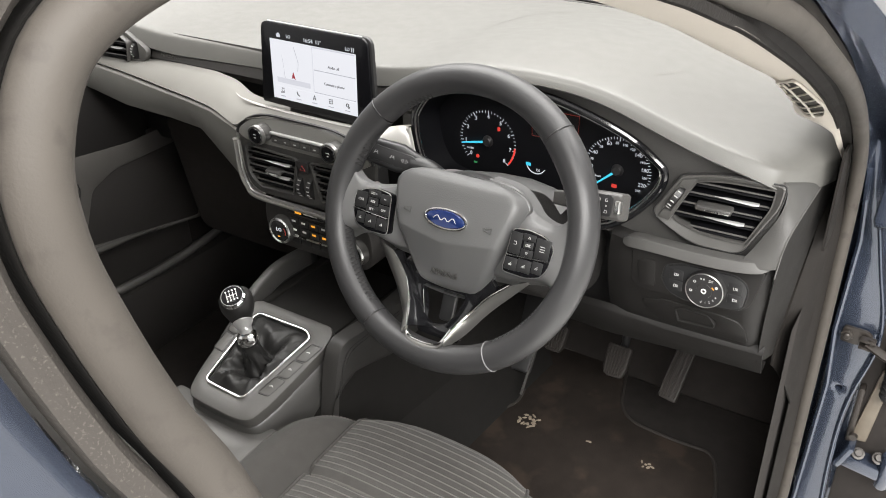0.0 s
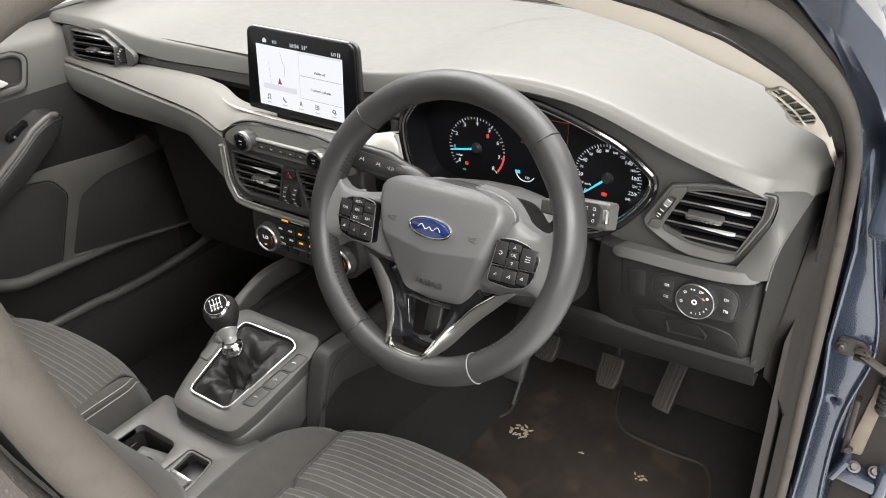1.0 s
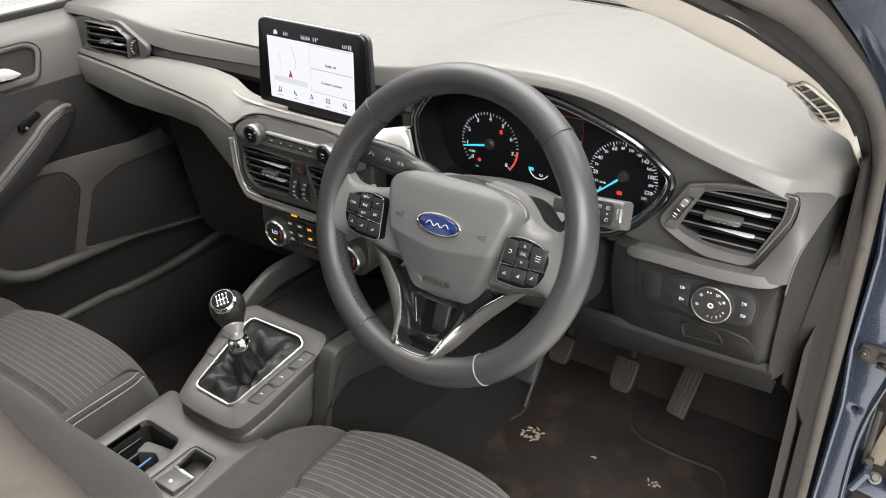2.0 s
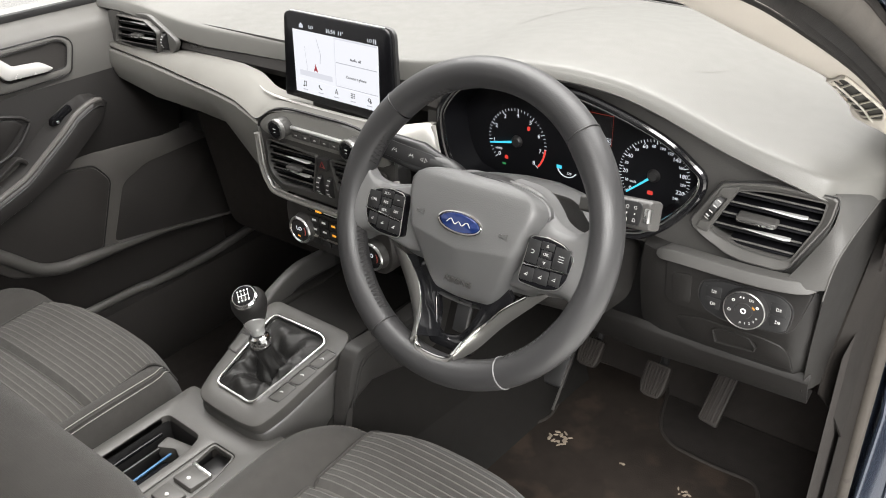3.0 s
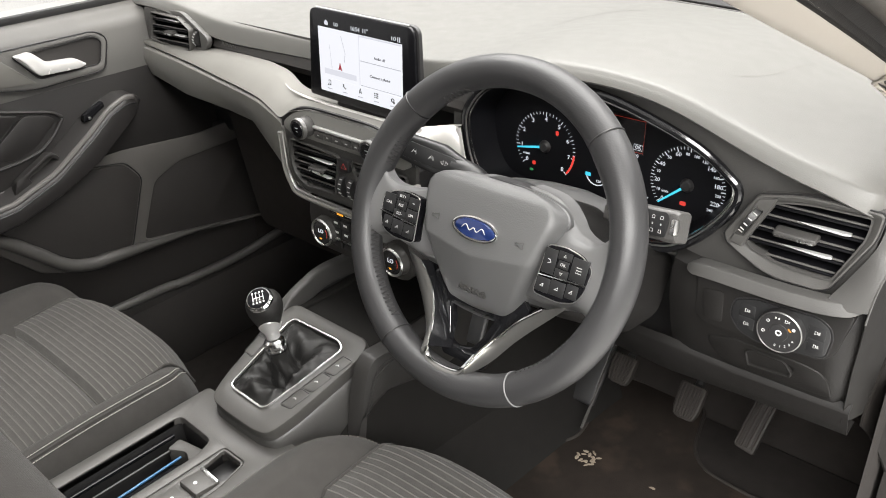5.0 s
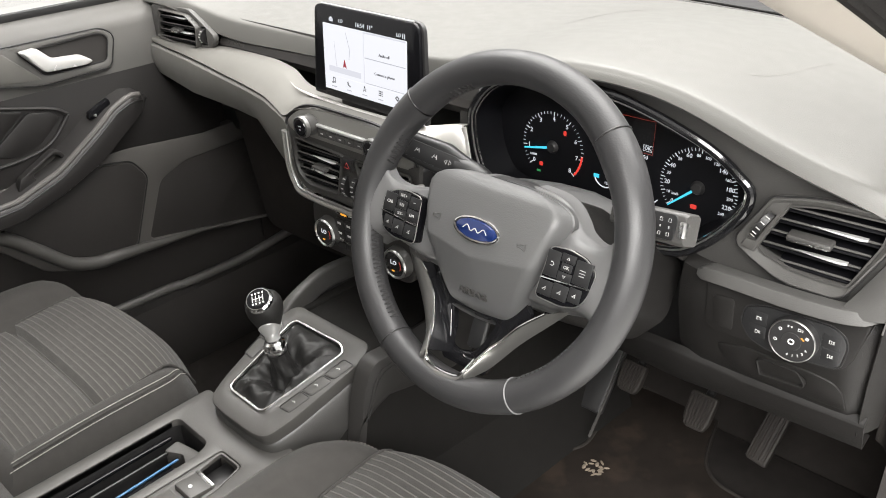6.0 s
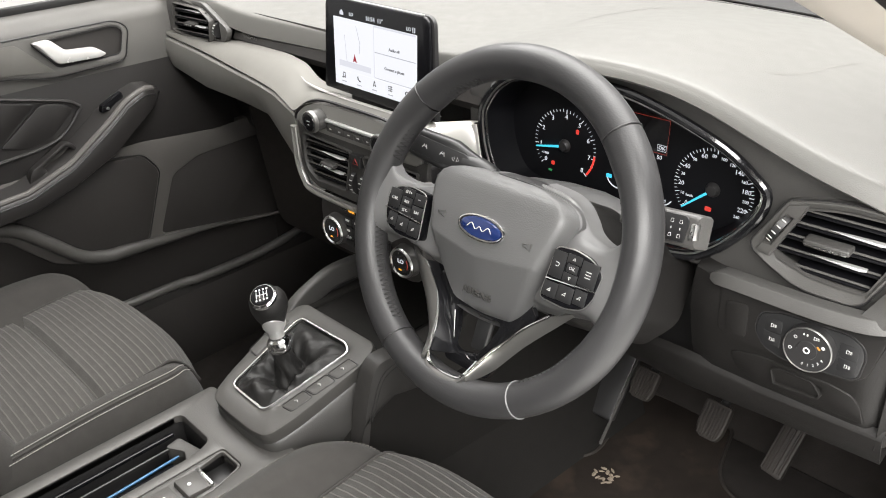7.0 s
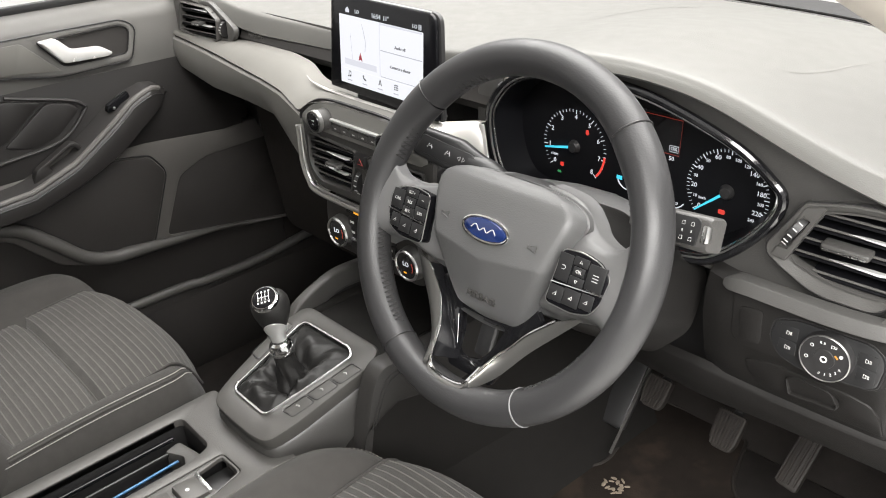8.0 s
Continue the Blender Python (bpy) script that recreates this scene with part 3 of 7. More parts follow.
part("corner_edge", tube(EDGE[:27], 0.0011, 6), M_FRAME, dash, "thin edge of the dash end")
KICK = spline([(0.7175, 0.418, 0.990), (0.7165, 0.40, 0.94), (0.713, 0.355, 0.905), (0.710, 0.32, 0.865), (0.707, 0.28, 0.81), (0.704, 0.255, 0.75)], 8)
rows = [[EDGE[min(len(EDGE) - 1, round(i * (len(EDGE) - 1) / 40))] + Vector((0.0005, 0.002, 0)), KICK[i]] for i in range(41)]
rows = [[a, a.lerp(b, 0.5) + Vector((0.0015, 0, 0)), b] for a, b in rows]
part("end_filler", thick(grid([[(0.7325, y, z) for z in np.linspace(0.90, 1.050 - 0.10 * abs(y - 0.40), 5)] for y in np.linspace(0.30, 0.52, 8)]), 0.003), M_SEALTRIM, dash, "dark filler beside the pillar")
part("end_panel", thick(grid(rows), 0.001), M_ENDTRIM, dash, "plain dark dash end panel")

# passenger side: strip, gap and lower band
SX = [-0.665, -0.64, -0.50, -0.43, -0.36, -0.27, -0.206, -0.163, -0.137, -0.114, -0.084, -0.03, 0.024, 0.078, 0.10, 0.122, 0.140]
SU = [(0.200, 0.999), (0.197, 1.000), (0.197, 1.001), (0.200, 1.008), (0.196, 1.011), (0.189, 1.014), (0.177, 1.012), (0.165, 0.999), (0.160, 0.998), (0.158, 0.997), (0.157, 0.997), (0.156, 0.996), (0.156, 0.996), (0.156, 0.997), (0.158, 0.998), (0.172, 0.999), (0.204, 0.984)]
SL = [(0.194, 0.995), (0.190, 0.994), (0.175, 0.992), (0.167, 0.990), (0.158, 0.987), (0.140, 0.989), (0.130, 0.986), (0.120, 0.977), (0.114, 0.970), (0.112, 0.988), (0.112, 0.996), (0.112, 1.002), (0.112, 1.002), (0.112, 0.997), (0.116, 0.980), (0.140, 0.940), (0.185, 0.905)]
rows = []
for x in np.linspace(-0.662, 0.102, 120):
    uy, uz, ly, lz = (sum(lerp(x + d_, SX, [p[k_] for p in P_]) for d_ in [q_ * (0.012 + 0.016 * min(1, max(0, (x - 0.04) / 0.05))) for q_ in (-1, -0.6, -0.2, 0.2, 0.6, 1)]) / 6 for P_, k_ in ((SU, 0), (SU, 1), (SL, 0), (SL, 1)))
    r = [(x, uy + 0.02, uz + 0.001)]
    for k in range(9):
        t = k / 8
        b = math.sin(math.pi * t)
        r.append((x, uy + (ly - uy) * t - 0.001 * b, uz + (lz - uz) * t + 0.0025 * b))
    r.append((x, ly + 0.004, lz - 0.004))
    r.append((x, ly + 0.03, lz - 0.006))
    rows.append(r)
part("silver_strip", grid(rows), M_SILVER, dash, "satin silver strip sweeping across the dash")
# fold of the strip under the screen; its highlight is put into the colour
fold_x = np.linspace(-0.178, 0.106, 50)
part("strip_fold", sweep([(x, lerp(x, SX, [p[0] for p in SU]) - 0.006, lerp(x, SX, [p[1] for p in SU]) + 0.0022) for x in fold_x], circle(0.0042, 10, 0.0016), scale=lambda t: min(1, 0.1 + t * 3)), M_STRIPLIT, dash, "fold along the strip, its highlight painted bright")
# end of the strip, turning back and down beside the dials; reflection painted pale
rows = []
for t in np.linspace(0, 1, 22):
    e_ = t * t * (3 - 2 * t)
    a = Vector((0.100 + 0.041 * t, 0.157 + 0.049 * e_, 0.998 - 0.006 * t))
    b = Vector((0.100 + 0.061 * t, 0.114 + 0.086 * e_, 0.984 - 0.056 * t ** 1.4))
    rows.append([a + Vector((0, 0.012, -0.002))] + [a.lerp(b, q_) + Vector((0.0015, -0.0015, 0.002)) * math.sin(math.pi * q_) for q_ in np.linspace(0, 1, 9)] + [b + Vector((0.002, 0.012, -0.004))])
part("strip_end", grid(rows), M_STRIPLIT, dash, "satin end of the silver strip, painted bright for its reflection")
part("strip_tail", sweep(spline([(0.141, 0.205, 0.990), (0.147, 0.2035, 0.970), (0.154, 0.201, 0.950), (0.166, 0.197, 0.926)], 5), circle(0.0045, 8, 0.0015), up=(0.3, -1, 0.1), scale=lambda t: 1 - 0.5 * t), M_STRIPLIT, dash, "tail of the strip beside the dials, reflection painted bright")
rows = []
BX = [-0.665, -0.64, -0.50, -0.36, -0.27, -0.206, -0.163, -0.150, -0.136]
BT = [(0.192, 0.990), (0.187, 0.989), (0.172, 0.987), (0.155, 0.982), (0.138, 0.984), (0.128, 0.981), (0.119, 0.973), (0.117, 0.970), (0.114, 0.966)]
BB = [(0.200, 0.956), (0.190, 0.938), (0.178, 0.925), (0.168, 0.928), (0.155, 0.930), (0.145, 0.890), (0.140, 0.860), (0.138, 0.845), (0.136, 0.835)]
for x in np.linspace(-0.662, -0.138, 60):
    ty, tz = lerp(x, BX, [p[0] for p in BT]), lerp(x, BX, [p[1] for p in BT])
    by, bz = lerp(x, BX, [p[0] for p in BB]), lerp(x, BX, [p[1] for p in BB])
    r = [(x, ty + 0.03, tz), (x, ty + 0.003, tz)]
    for k in range(7):
        t = k / 6
        b = math.sin(math.pi * t)
        r.append((x, ty + (by - ty) * t - 0.004 * b, tz - 0.003 + (bz - tz) * t))
    r += [(x, by + 0.015, bz - 0.006), (x, by + 0.08, bz - 0.008)]
    rows.append(r)
part("lower_band", grid(rows), M_BAND, dash, "dark grey band under the silver strip")
rows = [[(x, 0.232, 1.06), (x, 0.225, 1.03), (x, 0.218, 1.012), (x, 0.225, 1.0)] for x in np.linspace(-0.45, 0.14, 12)]
part("shadow_gap", thick(grid(rows), 0.003), M_DOORDARK, dash, "recessed dark strip with raised lettering")
part("raised_lettering", words("AIRBAG", 0.014), M_LOWER, dash, "", face(-0.40, 0.2195, 1.021, 12))
# glovebox
glove = thing("glovebox", (-0.4, 0.3, 0.7), "closed black glovebox under the dash", "glovebox")
part("lid", plate(rounded([(-0.48, 0.62), (-0.16, 0.62), (-0.17, 0.86), (-0.30, 0.88), (-0.50, 0.90)], 0.03), (), 0.03, 0.006), M_CARPET, glove, "", face(0, 0.345, 0, -6) @ Matrix.Translation((0, 0, 0)))
part("latch", tube([(-0.30, 0.225, 0.868), (-0.24, 0.218, 0.850), (-0.20, 0.215, 0.838)], 0.010, 10, r2=0.005), M_LOWER, glove, "grey lift latch")

# driver's fascia
fx = [(0.118, 0.895), (0.118, 1.035), (0.16, 1.052), (0.25, 1.080), (0.33, 1.089), (0.40, 1.088), (0.46, 1.078), (0.54, 1.050), (0.60, 1.031), (0.66, 1.017), (0.684, 1.002), (0.682, 0.940), (0.664, 0.906), (0.55, 0.900), (0.50, 0.892)]
CLU = [(0.30, 1.070), (0.36, 1.069), (0.421, 1.056), (0.48, 1.036), (0.515, 1.015), (0.531, 0.998), (0.521, 0.968), (0.483, 0.925), (0.44, 0.905), (0.34, 0.902), (0.245, 0.905), (0.190, 0.913), (0.170, 0.927), (0.156, 0.957), (0.151, 0.995), (0.157, 1.018), (0.182, 1.047), (0.22, 1.063)]
clu_ring = [(p.x, p.y) for p in spline([(a, b, 0) for a, b in CLU], 4, True)]
VENT_R = rounded([(0.581, 1.001), (0.612, 1.008), (0.676, 1.0105), (0.6745, 0.987), (0.650, 0.930), (0.626, 0.928), (0.590, 0.930), (0.560, 0.939), (0.554, 0.947)], [0.003, 0.02, 0.004, 0.01, 0.006, 0.01, 0.01, 0.006, 0.003])
part("driver_fascia", plate([(p.x, p.y) for p in rounded(fx, 0.012)], [clu_ring, [(p.x, p.y) for p in VENT_R]], 0.02, 0.003), M_FASCIA, dash, "dark grey fascia round the dials", face(0, 0.222, 0, 0))
lip = spline([(0.497, 0.201, 0.899), (0.530, 0.193, 0.905), (0.60, 0.188, 0.908), (0.640, 0.188, 0.910), (0.665, 0.1905, 0.912), (0.680, 0.1960, 0.9140), (0.689, 0.2040, 0.9155)], 8)
part("fascia_lip", sweep(lip, [(p.x, p.y) for p in rounded([(-0.010, -0.016), (0.009, -0.016), (0.0075, 0.005), (-0.0065, 0.001)], 0.0014, 3)], up=(0, -1, 0.2), scale=lambda t: min(1, 0.45 + t * 8, 0.55 + (1 - t) * 2.2)), M_LIP, dash, "raised grey lip under the vent")
# knee panel
KP = [(0.216, 0.908), (0.203, 0.898), (0.198, 0.880), (0.198, 0.850), (0.204, 0.825), (0.214, 0.790), (0.232, 0.750), (0.243, 0.742), (0.262, 0.738), (0.36, 0.74)]
rows = []
for x in np.linspace(0.475, 0.692, 16):
    k = max(0, (0.50 - x) / 0.03)
    rows.append([(x, y + 0.01 * k + 0.012 * max(0, (x - 0.672) / 0.02) ** 2, z) for y, z in KP])
knee = part("knee_panel", grid(rows), M_KNEE, dash, "lower fascia beside the steering column, its shade painted dark")
sw_panel = rounded([(0.511, 0.897), (0.5135, 0.842), (0.526, 0.8325), (0.544, 0.8335), (0.605, 0.8355), (0.660, 0.8375), (0.674, 0.852), (0.6855, 0.905)], [0.004, 0.008, 0.008, 0.004, 0.004, 0.012, 0.008, 0.004])
part("switch_panel", plate([(p.x, p.y) for p in sw_panel], (), 0.012, 0.0016), M_KNEE, knee, "dark panel round the light switch", face(0, 0.1968, 0))
drawer_ = rounded([(0.528, 0.812), (0.534, 0.794), (0.546, 0.779), (0.560, 0.7745), (0.623, 0.7775), (0.677, 0.781), (0.672, 0.806), (0.662, 0.819), (0.640, 0.8235), (0.560, 0.8225)], [0.008, 0.004, 0.006, 0.006, 0.002, 0.003, 0.006, 0.006, 0.006, 0.004])
part("drawer_front", plate([(p.x, p.y) for p in drawer_], [[(0.580, 0.7955), (0.632, 0.7985), (0.632, 0.812), (0.588, 0.8165), (0.578, 0.812)]], 0.006, 0.0014), M_KNEE, knee, "small drawer front with a finger pull", face(0, 0.2095, 0.80, -18) @ Matrix.Translation((0, -0.80, 0.0)))
rows = []
for x in np.linspace(0.36, 0.697, 24):
    zt_, zb_ = lerp(x, [0.36, 0.40, 0.47, 0.55, 0.697], [0.750, 0.756, 0.768, 0.766, 0.772]), lerp(x, [0.36, 0.40, 0.47, 0.57, 0.697], [0.700, 0.705, 0.713, 0.720, 0.725])
    off_ = 0.02 * max(0, (0.47 - x) / 0.1)
    rows.append([(x, 0.226 + off_, zt_ + 0.006), (x, 0.2195 + off_, zt_), (x, 0.2185 + off_, zt_ - 0.004), (x, 0.226 + off_, (zt_ + zb_) / 2), (x, 0.2345 + off_, zb_ + 0.003), (x, 0.238 + off_, zb_), (x, 0.26 + off_, zb_ + 0.004)])
part("lower_flange", thick(grid(rows), 0.003), M_KNEE, dash, "lower edge cover of the dash")
cover_ = rounded([(0.520, 0.880), (0.546, 0.884), (0.548, 0.842), (0.526, 0.840)], 0.006)
part("blank_cover", plate([(p.x, p.y) for p in cover_], (), 0.003, 0.0008), M_KNEE, knee, "square blank cover", face(0, 0.1954, 0))
cub = rounded([(0.576, 0.811), (0.587, 0.817), (0.622, 0.817), (0.634, 0.803), (0.631, 0.796), (0.582, 0.792)], 0.004)
part("coin_tray", plate([(p.x, p.y) for p in cub], [[(p.x, p.y) for p in inset(cub, 0.003)]], 0.012, 0.0015), M_KNEE, knee, "small tray pull", face(0, 0.2035, 0, 0))
part("tray_floor", plate([(p.x, p.y) for p in inset(cub, 0.001)], (), 0.002, 0), M_KNEE, knee, "", face(0, 0.2055, 0, 0) @ pose(0, 0.805, 0, 14) @ Matrix.Translation((0, -0.805, 0)))
rows = [[(x, 0.27 - 0.02 * math.cos((x - 0.3) * 9), 0.915), (x, 0.27, 0.86), (x, 0.275, 0.78), (x, 0.285, 0.725), (x, 0.33, 0.715), (x, 0.55, 0.74)] for x in np.linspace(0.14, 0.50, 14)]
part("column_surround", grid(rows), M_BLACK, dash, "black lower dash behind the column")
rows = []
for i in range(31):
    r = []
    for c_, low_z in ((0.0, 0.733), (0.25, 0.705), (0.5, 0.672), (0.75, 0.638), (1.0, 0.603)):
        z = 1.03 + (low_z - 1.03) * i / 30
        kx, ky = lerp(-z, [-p.z for p in KICK], [p.x for p in KICK]), lerp(-z, [-p.z for p in KICK], [p.y for p in KICK])
        r.append((kx + (0.729 - kx) * c_ + 0.002 * math.sin(math.pi * c_), ky + (0.352 - ky) * c_, z))
    rows.append(r)
part("kick_panel", thick(grid(rows), 0.003), M_SEALTRIM, dash, "dark kick panel between dash and door seal")
part("footwell_side", grid([[(0.722, y, z) for z in (0.28, 0.45, 0.62, 0.80)] for y in (0.25, 0.36, 0.55, 0.82)]), M_CARPET, car, "dark carpet on the side of the footwell")
part("seal_return", grid([[(0.729, 0.352, z), (0.7335, 0.372, z), (0.742, 0.386, z)] for z in np.linspace(1.03, 0.28, 12)]), M_SEALTRIM, car, "dark trim beside the door seal")


# ---- air vents ----
def vent(name, outline, m, slats, label, rim=0.004, rim_mat=None, fin=None, slope=0.0, box_depth=0.05):
    """An air vent: a rim, a dark duct, slats with a bright edge, upright vanes behind and a finger tab. Local x right, y up, z out."""
    v = thing(name, m, label, "air vent", "dashboard air vents")
    o = [(p[0], p[1]) for p in outline]
    part("rim", plate([(p.x, p.y) for p in inset(o, -rim)], [[(p.x, p.y) for p in inset(o, 0.0005)]], 0.012, 0.0018), rim_mat or M_FASCIA, v, m=m @ Matrix.Translation((0, 0, 0.0035)))
    xs, ys = [p[0] for p in o], [p[1] for p in o]
    duct = grid([[(p[0], p[1], 0.0) for p in o], [(p[0], p[1], -box_depth) for p in o]], False, True)
    back = plate(o, (), 0.002, 0)
    part("duct", join(duct, (back, Matrix.Translation((0, 0, -box_depth)))), M_BLACK, v, "black duct", m)

    def span(y):
        hit_ = []
        for i in range(len(o)):
            (x0, y0), (x1, y1) = o[i - 1], o[i]
            if (y0 - y) * (y1 - y) < 0:
                hit_.append(x0 + (x1 - x0) * (y - y0) / (y1 - y0))
        return (min(hit_), max(hit_)) if len(hit_) > 1 else None
    for k, y in enumerate(slats):
        s = span(y)
        if not s:
            continue
        w = s[1] - s[0] + 0.002
        cx = (s[0] + s[1]) / 2
        blade = box(w, 0.0026, 0.022, 0.0009)
        part("slat", blade, M_DIAL, v, m=m @ pose(cx, y, -0.012, 12, 0, slope))
        part("slat_edge", tube([(-w * 0.48, 0, 0), (w * 0.48, 0, 0)], 0.0014, 8, up=(0, 1, 0)), M_FRAME, v, "", m=m @ pose(cx, y + 0.0016, -0.0028, 0, 0, slope))
        if k % 2 == 1:
            part("bright_edge", sweep([(-w * 0.46, 0, 0), (-w * 0.14, 0.0002, 0.0004), (w * 0.02, 0, 0.0006), (w * 0.30, -0.0004, 0.0006), (w * 0.36, 0, 0)], circle(0.0016, 8, 0.0007), up=(0, 1, 0), scale=lambda t: lerp(t, [0, 0.25, 0.5, 0.75, 1], [0.5, 0.6, 1.9, 2.9, 2.2])), M_BRIGHT, v, "chrome slat edge", m=m @ pose(cx, y + 0.0022, -0.003, 0, 0, slope))
    for x in np.linspace(min(xs) + 0.012, max(xs) - 0.012, 7):
        part("vane", box(0.0016, (max(ys) - min(ys)) * 0.8, 0.012, 0.0004), M_BLACK, v, m=m @ Matrix.Translation((x, (max(ys) + min(ys)) / 2, -0.032)))
    if fin:
        part("tab", box(fin[2], 0.007, 0.016, 0.0025, seg=3), M_FASCIA, v, "finger tab", m=m @ pose(fin[0], fin[1], 0.0, 8, 0, slope))
        part("tab_edge", box(fin[2] * 0.9, 0.0022, 0.003, 0.0008), M_SATIN, v, "", m=m @ pose(fin[0], fin[1] - 0.002, 0.0085, 8, 0, slope))
    return v


def thumbwheel(m, parent, r=0.016, w=0.009):
    wheel_ = part("thumbwheel", lathe([(0.001, -w / 2), (r, -w / 2), (r, w / 2), (0.001, w / 2)], 28), M_BLACK, parent, "ribbed thumbwheel", m @ pose(0, 0, -r * 0.72, 0, 90, 0))
    for a in range(-2, 3):
        part("rib", box(w * 0.66, 0.0014, 0.0014, 0.0004), M_MARK2, wheel_, "pale rib", m @ pose(0, 0, -r * 0.72) @ pose(0, 0, 0, a * 22) @ Matrix.Translation((0, 0, r)))


VR = [(p.x - 0.62, p.y - 0.97) for p in VENT_R]
m = face(0.62, 0.216, 0.97)
v = vent("driver_side_vent", VR, m, [-0.036, -0.020, -0.004, 0.0115, 0.0265], "dark grey side air vent with chrome-edged slats", 0.0008, M_FASCIA, (-0.014, -0.0015, 0.046), 1)
vf = rounded([(0.530, 0.951), (0.533, 0.941), (0.546, 0.932), (0.576, 0.917), (0.595, 0.9125), (0.638, 0.9135), (0.650, 0.919), (0.6845, 0.990), (0.687, 1.019), (0.611, 1.018), (0.562, 1.006)], [0.003, 0.003, 0.006, 0.004, 0.006, 0.005, 0.006, 0.01, 0.005, 0.02, 0.004], 4)


def cast(poly, c, a):
    """Where a ray from c at the angle a leaves the outline."""
    d, best = Vector((math.cos(a), math.sin(a))), 0.0
    for i in range(len(poly)):
        p, e = Vector(poly[i - 1][:2]) - c, Vector(poly[i][:2]) - Vector(poly[i - 1][:2])
        det = d.x * e.y - d.y * e.x
        if abs(det) > 1e-12:
            s, u = (p.x * e.y - p.y * e.x) / det, (p.x * d.y - p.y * d.x) / det
            if -1e-6 <= u <= 1 + 1e-6 and s > best:
                best = s
    return c + d * best


# funnel-shaped frame: lower ledge turned up, upper edge turned down
rows = []
vc = Vector((0.612, 0.964))
for a in np.linspace(0, 2 * math.pi, 145)[:-1]:
    o_, i_ = cast(vf, vc, a), cast(VENT_R, vc, a)
    e_ = o_ + (i_ - o_).normalized() * 0.0022
    rows.append([(o_.x, 0.222, o_.y), (o_.x, 0.2112, o_.y), (o_.x * 0.6 + e_.x * 0.4, 0.2100, o_.y * 0.6 + e_.y * 0.4), (e_.x, 0.2096, e_.y), (i_.x, 0.2145, i_.y), (i_.x, 0.2165, i_.y), (i_.x, 0.224, i_.y)])
part("frame", grid(rows, True), M_FRAME, v, "grey vent frame")
part("frame_joint", tube([(p.x, 0.2120, p.y) for p in inset(vf, -0.0008)], 0.0010, 6, True, (0, -1, 0)), M_BLACK, v, "dark joint round the frame")
slot = [(0.5635, 0.992), (0.570, 0.9885), (0.5525, 0.9530), (0.5430, 0.9530), (0.5440, 0.9620)]
part("wheel_plate", plate(rounded([(0.563, 1.0015), (0.583, 1.0065), (0.5525, 0.9395), (0.537, 0.943)], 0.002), [slot], 0.010, 0.0012), M_FRAME, v, "dark plate round the thumbwheel", face(0, 0.2086, 0))
part("wheel_slot", plate([(p.x, p.y) for p in inset(slot, -0.002)], (), 0.002, 0), M_BLACK, v, "", face(0, 0.2165, 0))
thumbwheel(face(0.5560, 0.2068, 0.972) @ pose(0, 0, 0, 0, 0, -28), v, 0.020, 0.008)

LV = rounded([(-0.604, 1.057), (-0.515, 1.056), (-0.484, 1.040), (-0.492, 1.003), (-0.53, 0.997), (-0.622, 1.006)], 0.005)
m = face(-0.55, 0.197, 1.03)
v = vent("passenger_side_vent", [(p.x + 0.55, p.y - 1.03) for p in LV], m, [-0.022, -0.009, 0.004, 0.017], "small dark side air vent at the passenger end", 0.002, M_LOWER, (0.0, -0.003, 0.026), 2)
thumbwheel(face(-0.475, 0.198, 1.024) @ pose(0, 0, 0, 0, 0, -8), v, 0.014, 0.007)
part("surround", plate(rounded([(-0.645, 1.062), (-0.515, 1.067), (-0.462, 1.040), (-0.44, 1.028), (-0.45, 1.008), (-0.495, 0.992), (-0.655, 0.985)], 0.012), [[(p.x, p.y) for p in inset(LV, -0.001)], [(-0.480 + a, 1.024 + b) for a, b in ((-0.005, -0.016), (0.012, -0.016), (0.014, 0.016), (-0.001, 0.016))]], 0.010, 0.002), M_FRAME, v, "dark grey vent surround", face(0, 0.2035, 0))

# ---- centre stack ----
X0 = 0.004
stack = thing("centre_stack", (X0, 0.12, 0.9), "dark centre console stack with audio keys and air vents", "control panel")
up_ = [(-0.141, 0.970), (-0.118, 0.986), (-0.088, 0.996), (-0.03, 1.003), (0.03, 1.003), (0.088, 0.996), (0.118, 0.986), (0.141, 0.970), (0.138, 0.952), (0.136, 0.895), (0.128, 0.872), (0.108, 0.860), (-0.108, 0.860), (-0.128, 0.872), (-0.136, 0.895), (-0.138, 0.952)]
CV = [(-0.122, 0.944), (-0.014, 0.940), (-0.030, 0.876), (-0.098, 0.874), (-0.117, 0.886), (-0.124, 0.902)]
cvl = rounded(CV, 0.005)
cvr = rounded([(-a, b) for a, b in CV], 0.005)
M_ST = face(X0, 0.112, 0)
part("panel", plate(rounded(up_, 0.01), [[(p.x, p.y) for p in cvl], [(p.x, p.y) for p in cvr]], 0.007, 0.003), M_FASCIA, stack, "", M_ST @ Matrix.Translation((0, 0, -0.004)))
part("audio_panel", plate(rounded([(-0.134, 0.962), (-0.130, 0.972), (-0.106, 0.989), (-0.068, 1.000), (0.068, 1.000), (0.106, 0.989), (0.130, 0.972), (0.134, 0.962), (0.118, 0.9535), (-0.118, 0.9535)], [0.004, 0.004, 0.02, 0.02, 0.02, 0.02, 0.004, 0.004, 0.004, 0.004]), (), 0.012, 0.0016), M_STACK, stack, "smooth grey audio panel", M_ST @ Matrix.Translation((0, 0, -0.0005)))
